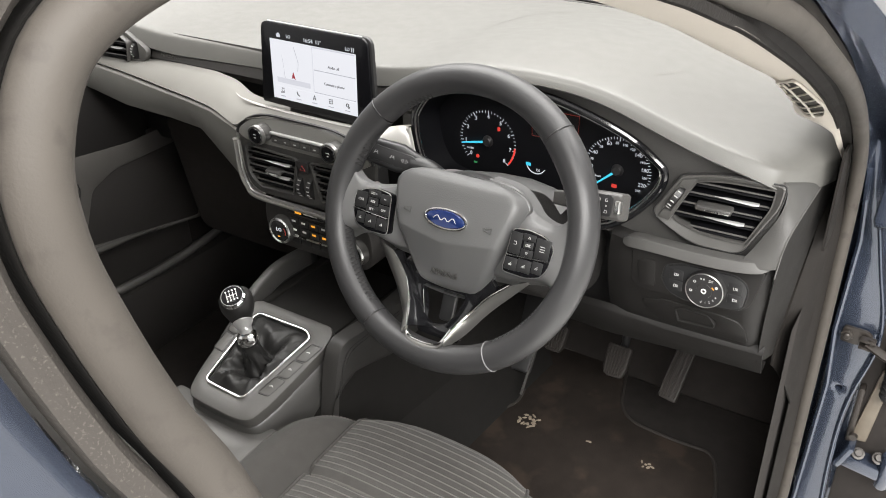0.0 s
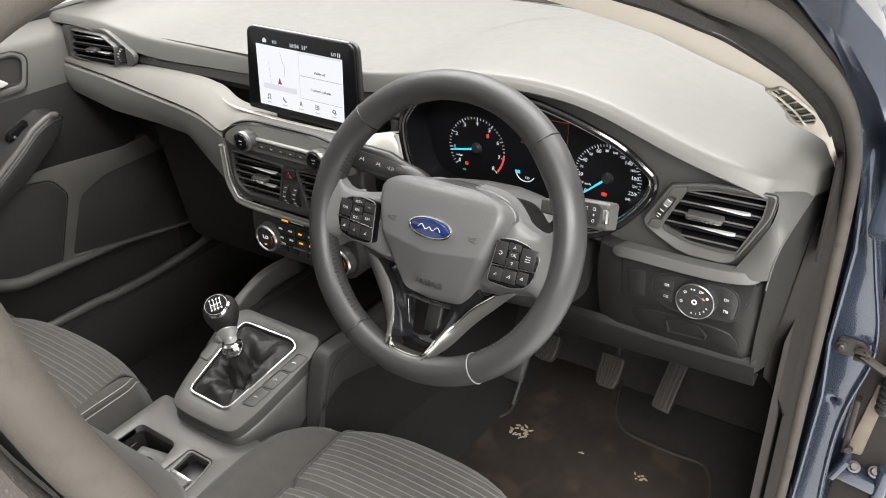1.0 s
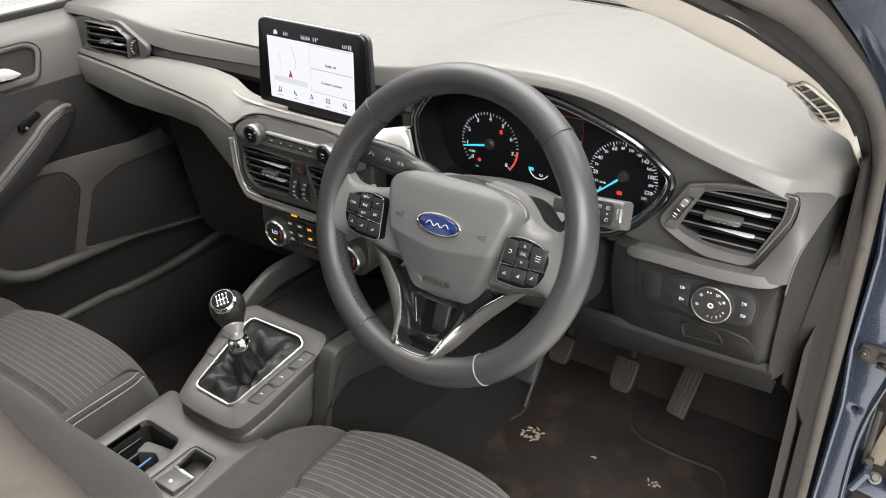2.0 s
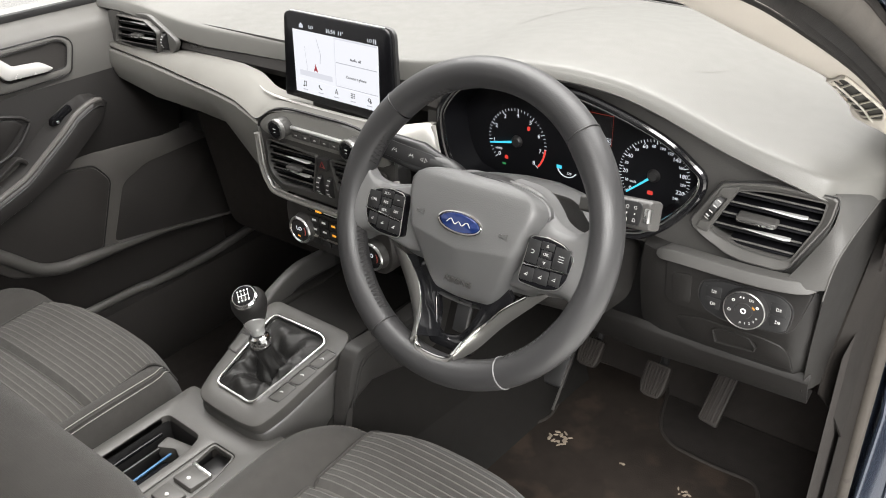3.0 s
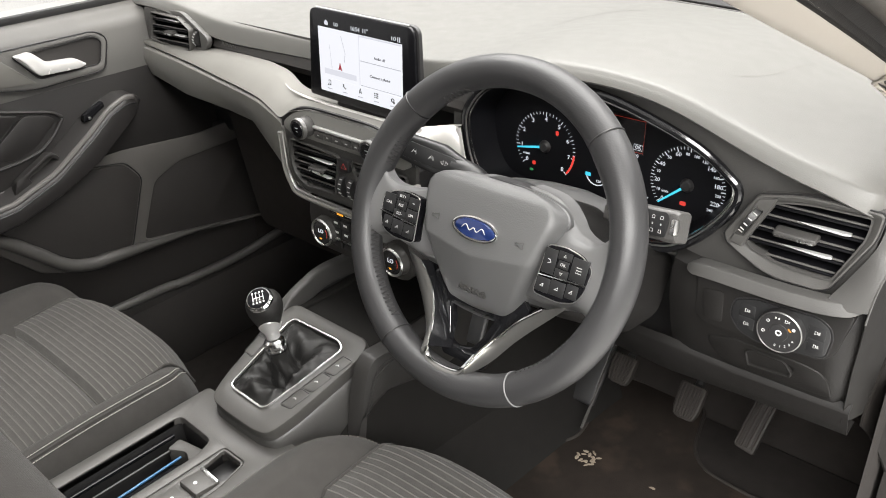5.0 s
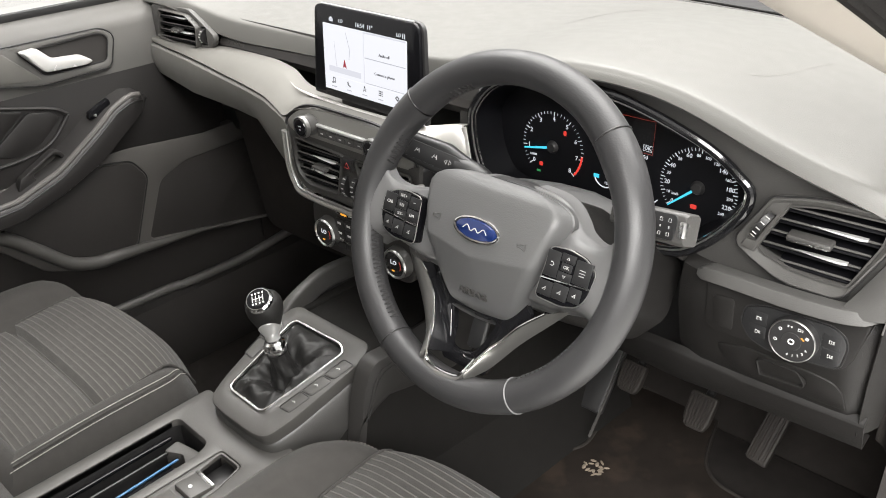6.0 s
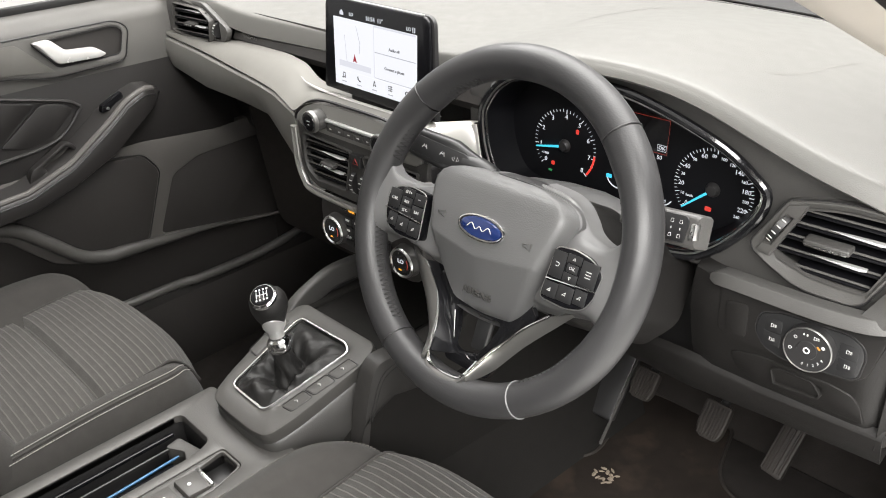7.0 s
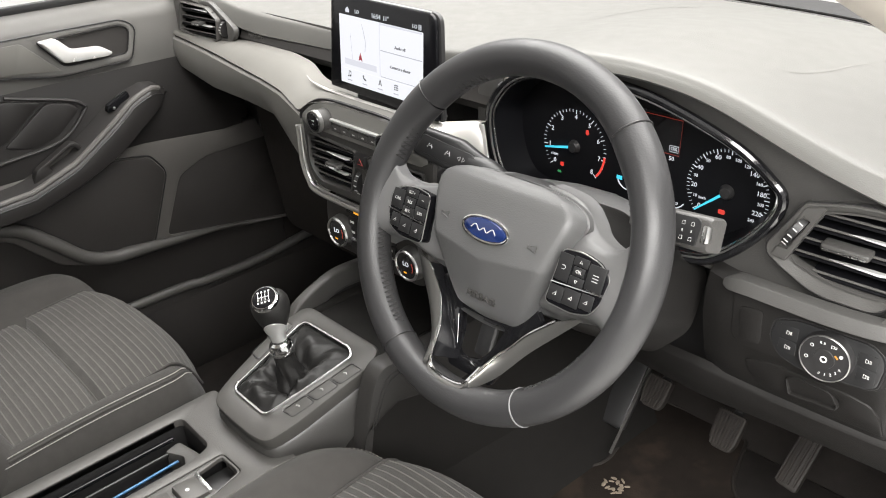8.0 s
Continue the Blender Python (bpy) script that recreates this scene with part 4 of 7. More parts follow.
part("panel_joint", tube([(X0 + p.x, 0.1150, p.y) for p in spline([(-0.137, 0.962, 0), (-0.133, 0.973, 0), (-0.107, 0.9915, 0), (-0.068, 1.003, 0), (0.0, 1.0045, 0), (0.068, 1.003, 0), (0.107, 0.9915, 0), (0.133, 0.973, 0), (0.137, 0.962, 0)], 5)], 0.0024, 6, up=(0, -1, 0)), M_BLACK, stack, "dark joint round the panel")
part("chrome_rim", tube([(X0 + a, 0.111, b) for a, b in [(p.x, p.y) for p in spline([(x, z, 0) for x, z in ((-0.138, 0.950), (-0.1375, 0.92), (-0.1365, 0.895), (-0.128, 0.872), (-0.108, 0.8595), (0.0, 0.8585), (0.108, 0.8595), (0.128, 0.872), (0.1365, 0.895), (0.1375, 0.92), (0.1375, 0.932))], 6)]], 0.0024, 8, up=(0, -1, 0)), M_RIMSATIN, stack, "satin chrome rim")
part("rim_outer", tube([(X0 + p.x, 0.1125, p.y) for p in spline([(x, z, 0) for x, z in ((-0.1430, 0.950), (-0.143, 0.92), (-0.142, 0.893), (-0.132, 0.868), (-0.110, 0.8535), (0.0, 0.8525), (0.110, 0.8535), (0.132, 0.868), (0.142, 0.893), (0.143, 0.92), (0.1430, 0.938))], 6)], 0.0052, 8, up=(0, -1, 0)), M_BAND, stack, "grey surround of the vents")
part("chrome_bar", box(0.128, 0.0048, 0.006, 0.0018, (0.003, 0.9775, 0.0015)), M_BRIGHT, stack, "chrome bar over the audio keys", M_ST)
for i in range(6):
    k = part("audio_key", box(0.0192, 0.0105, 0.006, 0.0008, (-0.0495 + i * 0.0198, 0.9665, -0.0008)), M_FASCIA, stack, "", M_ST)
    part("key_mark", box(0.0045, 0.0016, 0.0004, 0, (-0.0495 + i * 0.0198, 0.9665, 0.0024)), M_MARK2, k, "pale symbol", M_ST)
for s in (-1, 1):
    kn = part("audio_knob", lathe([(0.0, 0.020), (0.0125, 0.020), (0.0140, 0.0185), (0.0150, 0.010), (0.0152, 0.0), (0.0152, -0.004)], 32), M_FASCIA, stack, "round audio knob", M_ST @ Matrix.Translation((s * 0.073, 0.976, 0.001)))
    part("knob_ring", lathe([(0.0148, 0.0202), (0.0160, 0.0195), (0.0162, 0.014), (0.0152, 0.0135)], 32), M_RIMSATIN, kn, "satin ring", M_ST @ Matrix.Translation((s * 0.073, 0.976, 0.001)))
    part("knob_face", lathe([(0.0, 0.0208), (0.0118, 0.0206), (0.0122, 0.0198)], 32), M_PIANO, kn, "gloss black face", M_ST @ Matrix.Translation((s * 0.073, 0.976, 0.001)))
    part("knob_mark", join(box(0.006, 0.0014, 0.0004, 0, (0, 0.002, 0)), box(0.003, 0.0014, 0.0004, 0, (0, -0.003, 0))), M_MARK2, kn, "", M_ST @ Matrix.Translation((s * 0.073, 0.976, 0.0221)))
hz = part("hazard_key", plate(rounded([(-0.011, 0.941), (0.013, 0.941), (0.010, 0.9215), (-0.009, 0.9215)], 0.002), (), 0.008, 0.001), M_BLACK, stack, "hazard light key", M_ST @ Matrix.Translation((0, 0, 0.004)))
part("hazard_triangle", tube([(-0.005, -0.0035, 0), (0.005, -0.0035, 0), (0, 0.005, 0)], 0.0006, 5, True), mat("dull_red_print", (0.22, 0.012, 0.01), 0.5), hz, "dull red triangle", M_ST @ Matrix.Translation((0.002, 0.931, 0.0045)))
for x in (-0.014, 0.006):
    thumbwheel(M_ST @ Matrix.Translation((x + 0.003, 0.893, 0.001)), stack, 0.019, 0.008)
for s, cv in ((-1, cvl), (1, cvr)):
    m = M_ST @ Matrix.Translation((0, 0, -0.001))
    o_ = Vector((s * 0.07, 0.91))
    mm = M_ST @ Matrix.Translation((o_.x, o_.y, -0.003))
    vent("centre_vent", [(p.x - o_.x, p.y - o_.y) for p in cv], mm, [-0.026, -0.014, -0.002, 0.010, 0.022], "dark centre air vent with chrome-edged slats", 0.0015, M_FASCIA, (0.004, -0.002, 0.030), 1)
# climate controls
clim = thing("climate_panel", (X0, 0.13, 0.8), "black climate panel with two round temperature knobs", "control panel")
part("housing", plate(rounded([(-0.108, 0.848), (0.112, 0.848), (0.118, 0.80), (0.104, 0.765), (-0.098, 0.765), (-0.112, 0.80)], 0.02), (), 0.12, 0.004), M_DOORDARK, clim, "", face(X0, 0.122, 0, 0))
part("lamp_strip", plate(rounded([(-0.055, 0.847), (0.055, 0.847), (0.055, 0.836), (-0.055, 0.836)], 0.002), (), 0.003, 0.0008), M_PIANO, clim, "gloss black lamp strip", face(X0, 0.1185, 0))
part("airbag_lamp", box(0.013, 0.0065, 0.0008, 0.0002), M_AMBER, clim, "amber passenger airbag lamp", face(X0 - 0.030, 0.1178, 0.8418))
part("strip_words", box(0.028, 0.0022, 0.0004, 0), M_MARK, clim, "pale lettering", face(X0 - 0.004, 0.1179, 0.8418))
for s, txt in ((-1, "LO"), (1, "LO")):
    M_K = face(X0 + s * 0.0765 + 0.008, 0.118, 0.801)
    kn = part("temperature_knob", lathe([(0.0, 0.009), (0.0195, 0.009), (0.0230, 0.0085), (0.0245, 0.0), (0.0252, -0.004)], 40), M_FASCIA, clim, "dark temperature knob", M_K)
    part("knob_ring", lathe([(0.0192, 0.0090), (0.0200, 0.0112), (0.0220, 0.0112), (0.0232, 0.0085)], 40), M_SATIN, kn, "satin ring", M_K)
    part("knob_display", lathe([(0.0, 0.0100), (0.0185, 0.0098), (0.0195, 0.0090)], 40), M_PIANO, kn, "gloss black display", M_K)
    part("knob_words", words(txt, 0.0095), M_WHITE, kn, "lit letters", M_K @ Matrix.Translation((0, 0.003, 0.0106)))
    part("knob_lamp", box(0.005, 0.0022, 0.0004, 0), M_AMBER, kn, "amber lamp", M_K @ Matrix.Translation((-0.002, -0.0105, 0.0104)))
    part("knob_arc", tube([(0.0135 * math.cos(a), 0.0135 * math.sin(a), 0) for a in np.linspace(-0.5, 0.6, 9)], 0.0005, 5), M_REDDIM, kn, "red scale", M_K @ Matrix.Translation((0, 0, 0.0102)))
M_C = face(X0, 0.1205, 0)
for r in range(2):
    for i in range(5):
        x, z = -0.042 + i * 0.021, 0.822 - r * 0.0165
        k = part("climate_key", box(0.0195, 0.0145, 0.005, 0.001, (x, z, 0)), M_BLACK, clim, "", M_C)
        part("key_mark", box(0.008, 0.0035, 0.0004, 0, (x, z + 0.001, 0.0027)), M_AMBER if (r, i) in ((0, 2), (1, 2), (1, 3)) else M_MARK, k, "", M_C)
part("auto_words", words("AUTO", 0.0052), M_MARK, clim, "", M_C @ Matrix.Translation((-0.042, 0.796, 0.0032)))
part("chrome_line", box(0.105, 0.0024, 0.003, 0.0008, (0, 0.7945, 0.003)), M_SATIN, clim, "", M_C)
for i in range(5):
    part("lower_key", box(0.018, 0.010, 0.004, 0.001, (-0.042 + i * 0.021, 0.785, 0)), M_BLACK, clim, "", M_C)

# ---- touch screen ----
scr = thing("touch_screen", (0.001, 0.19, 1.0), "upright black touch screen showing a map and menu", "screen")
M_S = face(0.001, 0.157, 1.064, 3)
out = rounded([(-0.107, -0.057), (0.114, -0.064), (0.1085, 0.0685), (-0.0965, 0.0712)], [0.004, 0.004, 0.014, 0.012])
part("case", plate([(p.x + 0.003, p.y) for p in inset(out, -0.0012)], (), 0.006, 0.002), M_BLACK, scr, "dark case", M_S @ Matrix.Translation((0.0, 0, -0.0052)))
part("case_top", tube([M_S @ Vector((x_, 0.0722 - 0.0135 * (x_ + 0.08), -0.0030)) for x_ in np.linspace(-0.084, 0.098, 12)], 0.0012, 6), M_BRIGHT, scr, "pale upper edge")
part("bezel", plate([(p.x, p.y) for p in out], (), 0.005, 0.0012), M_BEZEL, scr, "gloss black glass", M_S)
part("neck", box(0.12, 0.06, 0.05, 0.01, (0.0, -0.05, -0.03)), M_BLACK, scr, "", M_S)
# content of the display, turned a little with the case
M_SC = M_S @ pose(0.0035, -0.001, 0, 0, 0, -0.9) @ Matrix.Diagonal((0.96, 0.959, 1, 1)) @ Matrix.Translation((-0.003, 0.005, 0))
W0, W1, H0, H1 = -0.0840, 0.0900, -0.0535, 0.0435
e = 0.0006
part("display", box(W1 - W0, H1 - H0, 0.0008, 0, ((W0 + W1) / 2, (H0 + H1) / 2, e)), M_SCREEN, scr, "bright lit display", M_SC)
disp = bpy.data.objects["display"]
part("tile", box(0.081, 0.034, 0.0004, 0, (0.0475, 0.0245, e + 0.0007)), M_SCREEN, disp, "", M_SC)
part("tile_shade", box(0.082, 0.0011, 0.0004, 0, (0.0470, 0.0065, e + 0.0008)), M_GREYINK, disp, "", M_SC)
part("tile_shade", box(0.082, 0.0008, 0.0004, 0, (0.0470, -0.0295, e + 0.0008)), M_GREYINK, disp, "", M_SC)
part("menu_bar", box(W1 - W0 - 0.002, 0.0215, 0.0004, 0, (0.003, H0 + 0.0110, e + 0.0006)), M_SCREEN, disp, "pale menu bar", M_SC)
part("map_bar", box(0.070, 0.0085, 0.0004, 0, (-0.038, -0.0215, e + 0.0007)), M_SCREEN2, disp, "", M_SC)
part("tile_line", box(0.0012, H1 - H0 - 0.024, 0.0004, 0, (0.0045, 0.0070, e + 0.0009)), M_SCREEN2, disp, "", M_SC)
part("tile_top", box(0.083, 0.0025, 0.0004, 0, (0.0470, 0.0420, e + 0.0008)), M_SCREEN2, disp, "", M_SC)
part("screen_words", words("Audio off", 0.0058), M_MIDINK, disp, "", M_SC @ Matrix.Translation((0.047, 0.0155, e + 0.0018)))
part("screen_words", words("Connect a phone", 0.0058), M_MIDINK, disp, "", M_SC @ Matrix.Translation((0.047, -0.012, e + 0.0018)))
part("clock_words", words("16:54  11°", 0.0088), M_WHITE, scr, "", M_SC @ Matrix.Translation((0.005, 0.0500, 0.0008)))
part("status_words", words("LO", 0.0072), M_WHITE, scr, "", M_SC @ Matrix.Translation((-0.044, 0.0505, 0.0008)))
part("status_words", words("LO", 0.0072), M_WHITE, scr, "", M_SC @ Matrix.Translation((0.0745, 0.0490, 0.0008)))
part("status_mark", join(box(0.0014, 0.007, 0.0004, 0, (-0.001, 0, 0)), box(0.0014, 0.007, 0.0004, 0, (0.0025, 0, 0))), M_WHITE, scr, "", M_SC @ Matrix.Translation((0.0835, 0.0490, 0.0008)))
part("home_mark", plate([(-0.004, -0.003), (0.004, -0.003), (0.004, 0.001), (0, 0.0045), (-0.004, 0.001)], (), 0.0004, 0), M_SCREEN2, scr, "", M_SC @ Matrix.Translation((-0.065, 0.0505, 0.0012)))
part("map_arrow", plate([(-0.0042, -0.006), (0, -0.004), (0.0042, -0.006), (0, 0.0062)], (), 0.0004, 0), M_MAPRED, disp, "red position arrow", M_SC @ Matrix.Translation((-0.037, -0.010, e + 0.0018)))
part("map_road", tube([(-0.034, 0.036, 0), (-0.026, 0.012, 0), (-0.028, -0.002, 0)], 0.0005, 4), M_GREYINK, disp, "", M_SC @ Matrix.Translation((0, 0, e + 0.0006)))
part("map_road", tube([(-0.06, 0.02, 0), (-0.056, -0.018, 0)], 0.0003, 4), M_GREYINK, disp, "", M_SC @ Matrix.Translation((0, 0, e + 0.0006)))
icons = {
    0: [box(0.0008, 0.008, 0.0004, 0, (-0.0022, 0, 0)), box(0.0008, 0.008, 0.0004, 0, (0.0030, 0.001, 0)), box(0.006, 0.0012, 0.0004, 0, (0.0004, 0.0045, 0)), box(0.003, 0.0024, 0.0004, 0, (-0.0035, -0.004, 0)), box(0.003, 0.0024, 0.0004, 0, (0.0017, -0.003, 0))],
    1: [tube([(-0.0035, 0.004, 0), (-0.0025, -0.001, 0), (0.003, -0.004, 0)], 0.0009, 5)],
    2: [tube([(-0.003, -0.0045, 0), (0, 0.005, 0), (0.003, -0.0045, 0)], 0.0006, 5), box(0.004, 0.001, 0.0004, 0, (0, -0.002, 0))],
    3: [box(0.002, 0.002, 0.0004, 0, (i * 0.0034, j * 0.0034, 0)) for i in (-1, 0, 1) for j in (-1, 0, 1)],
    4: [tube([(0.003 * math.cos(a), 0.003 * math.sin(a), 0) for a in np.linspace(0, 6.28, 13)[:-1]], 0.0008, 5, True), tube([(0.003 + 0.0016 * math.cos(a), -0.004 + 0.0016 * math.sin(a), 0) for a in np.linspace(0, 6.28, 9)[:-1]], 0.0006, 5, True)],
}
for i, ps in icons.items():
    part("menu_icon", join(*ps), M_DARKINK, disp, "", M_SC @ Matrix.Translation((-0.062 + i * 0.0335, H0 + 0.0150, e + 0.0018)) @ Matrix.Diagonal((0.85, 0.85, 1, 1)))
    part("icon_words", box(0.010, 0.0012, 0.0004, 0), M_GREYINK, disp, "", M_SC @ Matrix.Translation((-0.062 + i * 0.0335, H0 + 0.0060, e + 0.0018)))

# ---- instrument cluster ----
clu = thing("instrument_cluster", (0.335, 0.25, 0.9), "hooded instrument cluster with lit round dials", "instrument cluster")
big = [(0.335 + (a - 0.335) * 1.0, b) for a, b in clu_ring]
tun = grid([[(a, 0.219, b) for a, b in big], [(0.335 + (a - 0.335) * 0.95, 0.266, 0.978 + (b - 0.978) * 0.93) for a, b in big]], False, True)
part("hood_tunnel", tun, M_DIAL, clu, "black hood lining")
part("dial_face", plate([(0.335 + (a - 0.335) * 0.96, 0.978 + (b - 0.978) * 0.95) for a, b in big], (), 0.004, 0), M_DIAL, clu, "black dial face", face(0, 0.264, 0))
part("chrome_rim", tube([(a, 0.2185, b) for a, b in big], 0.0017, 8, True, (0, 1, 0)), M_CHROME, clu, "chrome rim")
part("outer_rim", tube([(0.335 + (a - 0.335) * 1.035, 0.217, 0.985 + (b - 0.985) * 1.075) for a, b in big], 0.0055, 10, True, (0, 1, 0)), M_PIANO, clu, "gloss black surround")
part("satin_rim", tube([(0.335 + (a - 0.335) * 1.016, 0.2145, 0.985 + (b - 0.985) * 1.034) for a, b in big], 0.0016, 8, True, (0, 1, 0)), M_RIMSATIN, clu, "satin line round the dials")


def dial(cx, cz, r, a0, a1, n, majors, labels, needle, m_y=0.2635):
    """Dial marks run clockwise from a0 to a1 (degrees, 0 to the right)."""
    D = face(cx, m_y, cz)
    for k in range(n + 1):
        a = radians(a0 + (a1 - a0) * k / n)
        big_ = k % majors == 0
        l = 0.0058 if big_ else 0.0034
        part("tick", box(l, 0.0010 if big_ else 0.0006, 0.0004, 0, (r - l / 2, 0, 0)), M_WHITE, clu, "", D @ pose(0, 0, 0.0003, 0, 0, math.degrees(a)))
    for txt, share, rr, size in labels:
        a = radians(a0 + (a1 - a0) * share)
        part("dial_number", words(txt, size), M_WHITE, clu, "", D @ Matrix.Translation((rr * math.cos(a), rr * math.sin(a), 0.0004)))
    a = radians(a0 + (a1 - a0) * needle)
    part("needle", plate([(0.008, -0.0016), (r - 0.003, -0.0009), (r - 0.003, 0.0009), (0.008, 0.0016)], (), 0.0012, 0), M_CYAN, clu, "glowing cyan needle", D @ pose(0, 0, 0.004, 0, 0, math.degrees(a)))
    part("needle_hub", lathe([(0, 0.006), (0.006, 0.0055), (0.0085, 0.002), (0.009, 0)], 24), M_BLACK, clu, "", D)


dial(0.247, 0.969, 0.0485, 220, -43, 40, 5, [(str(i), i / 8, 0.0390, 0.0086) for i in range(9)], 0.106)
part("red_line", tube([(0.247 + 0.047 * math.cos(a), 0.2628, 0.969 + 0.047 * math.sin(a)) for a in np.linspace(radians(-4), radians(-40), 12)], 0.0014, 5, up=(0, 1, 0)), M_RED, clu, "red line")
sp = [("0", 0.0), ("10", 0.07), ("20", 0.139), ("30", 0.203), ("40", 0.266), ("50", 0.34), ("60", 0.413), ("80", 0.48), ("100", 0.545), ("120", 0.61), ("140", 0.672), ("160", 0.735), ("180", 0.80), ("200", 0.865), ("220", 0.93), ("240", 0.99)]
dial(0.456, 0.968, 0.0490, 219, -40, 48, 4, [(t, s, 0.0400, 0.0052 if t in ("10", "30", "50", "80", "100", "120", "160", "200", "240") else 0.0076) for t, s in sp], -0.008)
for nm, x, z, mt, w, h in (("warning_lamp", 0.266, 0.992, M_REDLAMP, 0.0045, 0.0065), ("warning_lamp", 0.229, 0.941, M_REDLAMP, 0.0055, 0.0055), ("warning_lamp", 0.225, 0.930, M_GREEN, 0.006, 0.003), ("warning_lamp", 0.453, 0.943, M_REDLAMP, 0.008, 0.0055)):
    part(nm, plate(rounded([(-w / 2, -h / 2), (w / 2, -h / 2), (w / 2, h / 2), (-w / 2, h / 2)], 0.002), (), 0.0005, 0), mt, clu, "", face(x, 0.2628, z))
part("unit_words", words("x1000", 0.0045), M_WHITE, clu, "", face(0.216, 0.2630, 0.952))
part("unit_words", words("km/h", 0.0045), M_WHITE, clu, "", face(0.428, 0.2630, 0.953))
cd = part("centre_display", plate([(-0.037, -0.024), (0.037, -0.024), (0.037, 0.024), (-0.037, 0.024)], (), 0.001, 0), M_PIANO, clu, "dark centre display", face(0.358, 0.2632, 1.016))
part("display_line", tube([(-0.037, 0.02, 0), (0.037, 0.02, 0), (0.036, -0.022, 0), (-0.036, -0.022, 0)], 0.0003, 4, True), M_REDDIM, cd, "thin red outline", face(0.358, 0.2622, 1.016))
part("display_frame", tube([(-0.0058, -0.0036, 0), (0.0058, -0.0036, 0), (0.0058, 0.0036, 0), (-0.0058, 0.0036, 0)], 0.00035, 4, True), M_WHITE, cd, "thin box round the word", face(0.387, 0.2622, 1.001))
part("display_words", words("OK", 0.006), M_WHITE, cd, "", face(0.387, 0.2622, 1.001))
part("display_words", words("50", 0.007), M_WHITE, cd, "", face(0.385, 0.2622, 0.989))
for x, z in ((0.330, 0.938), (0.392, 0.934)):
    part("small_gauge", tube([(x + 0.016 * math.cos(a), 0.2628, z + 0.012 + 0.016 * math.sin(a)) for a in np.linspace(radians(200), radians(330), 10)], 0.0008, 5, up=(0, 1, 0)), M_WHITE, clu, "small arc gauge")
    part("small_gauge_mark", box(0.008, 0.005, 0.0004, 0), M_CYAN, clu, "", face(x - 0.013, 0.2628, z + 0.009))
    part("gauge_words", words("120", 0.005), M_WHITE, clu, "", face(x + 0.003, 0.2628, z + 0.002))


# ---- steering wheel ----
M_W = face(0.342, 0.0, 0.98, 24)
wheel = thing("steering_wheel", M_W, "three-spoke leather steering wheel with switches and a blue oval badge", "steering wheel")


def at_w(u, v, n=0.0):
    return M_W @ Matrix.Translation((u, v, n))


def arc(a0, a1, R=0.1735, n_=-0.012, steps=40):
    return [M_W @ Vector((R * math.cos(radians(a)), R * math.sin(radians(a)), n_)) for a in np.linspace(a0, a1, steps)]


def rim_part(name, a0, a1, material, ra=0.0183, rb=0.0205, label=""):
    rows_ = []
    for a in np.linspace(radians(a0), radians(a1), 44):
        c, s_ = math.cos(a), math.sin(a)
        r = []
        for i in range(20):
            b = 2 * math.pi * i / 20
            thumb = 0.0025 * math.exp(-((math.degrees(a) % 360 - 40) / 12) ** 2) + 0.0025 * math.exp(-((math.degrees(a) % 360 - 140) / 12) ** 2)
            R = 0.1735 + (ra + (thumb if math.cos(b) < 0 else 0)) * math.cos(b)
            r.append(M_W @ Vector((R * c, R * s_, -0.012 + rb * math.sin(b))))
        rows_.append(r)
    return part(name, grid(rows_, False, True), material, wheel, label)


rim_part("rim_top", 48, 138.2, M_LEATHER, label="smooth black leather rim")
rim_part("rim_right", -58, 47.4, M_LEATHER)
rim_part("rim_left", 138.8, 241.2, M_LEATHER)
rim_part("rim_bottom", 241.8, 301.4, M_LEATHER)
for a in (47.7, 138.5, 241.5, 301.7):
    ra = radians(a)
    ring_ = [M_W @ Vector(((0.1735 + 0.0186 * math.cos(b)) * math.cos(ra), (0.1735 + 0.0186 * math.cos(b)) * math.sin(ra), -0.012 + 0.0208 * math.sin(b))) for b in np.linspace(0, 2 * math.pi, 25)[:-1]]
    part("rim_seam", tube(ring_, 0.0009, 6, True), M_SEAM if a > 290 else M_BLACK, wheel, "pale seam" if a > 290 else "dark seam")


def stitches(path, n, length, r, material, parent, up=(0, 0, 1)):
    """A row of small stitches along a path, as one seam."""
    P = [Vector(p) for p in path]
    L = [0.0]
    for a, b in zip(P, P[1:]):
        L.append(L[-1] + (b - a).length)
    xs_ = np.linspace(0, L[-1], n * 2)
    pt = lambda s_: Vector([float(np.interp(s_, L, [p[k] for p in P])) for k in range(3)])
    bits = []
    for i in range(n):
        a, b = pt(xs_[2 * i]), pt(xs_[2 * i] + length)
        if (b - a).length > 1e-6:
            bits.append(tube([a, b], r, 5, up=up))
    return part("stitching", join(*bits), material, parent, "row of stitches")


for a0, a1 in ((112, 134), (142, 166), (188, 236), (-54, -26), (22, 43)):
    bits = []
    angles = np.linspace(radians(a0), radians(a1), max(12, int((a1 - a0) * 1.0)))
    for i in range(len(angles) - 1):
        ends = []
        for a, n_ in ((angles[i], -0.0125 if i % 2 else -0.002), (angles[i + 1], -0.002 if i % 2 else -0.0125)):
            R = 0.1735 - 0.0183 * math.cos(math.asin((n_ + 0.012) / 0.0205)) - 0.0004
            ends.append(M_W @ Vector((R * math.cos(a), R * math.sin(a), n_)))
        bits.append(tube(ends, 0.0007, 5))
    part("rim_stitching", join(*bits), M_DSTITCH, wheel, "zigzag stitching")

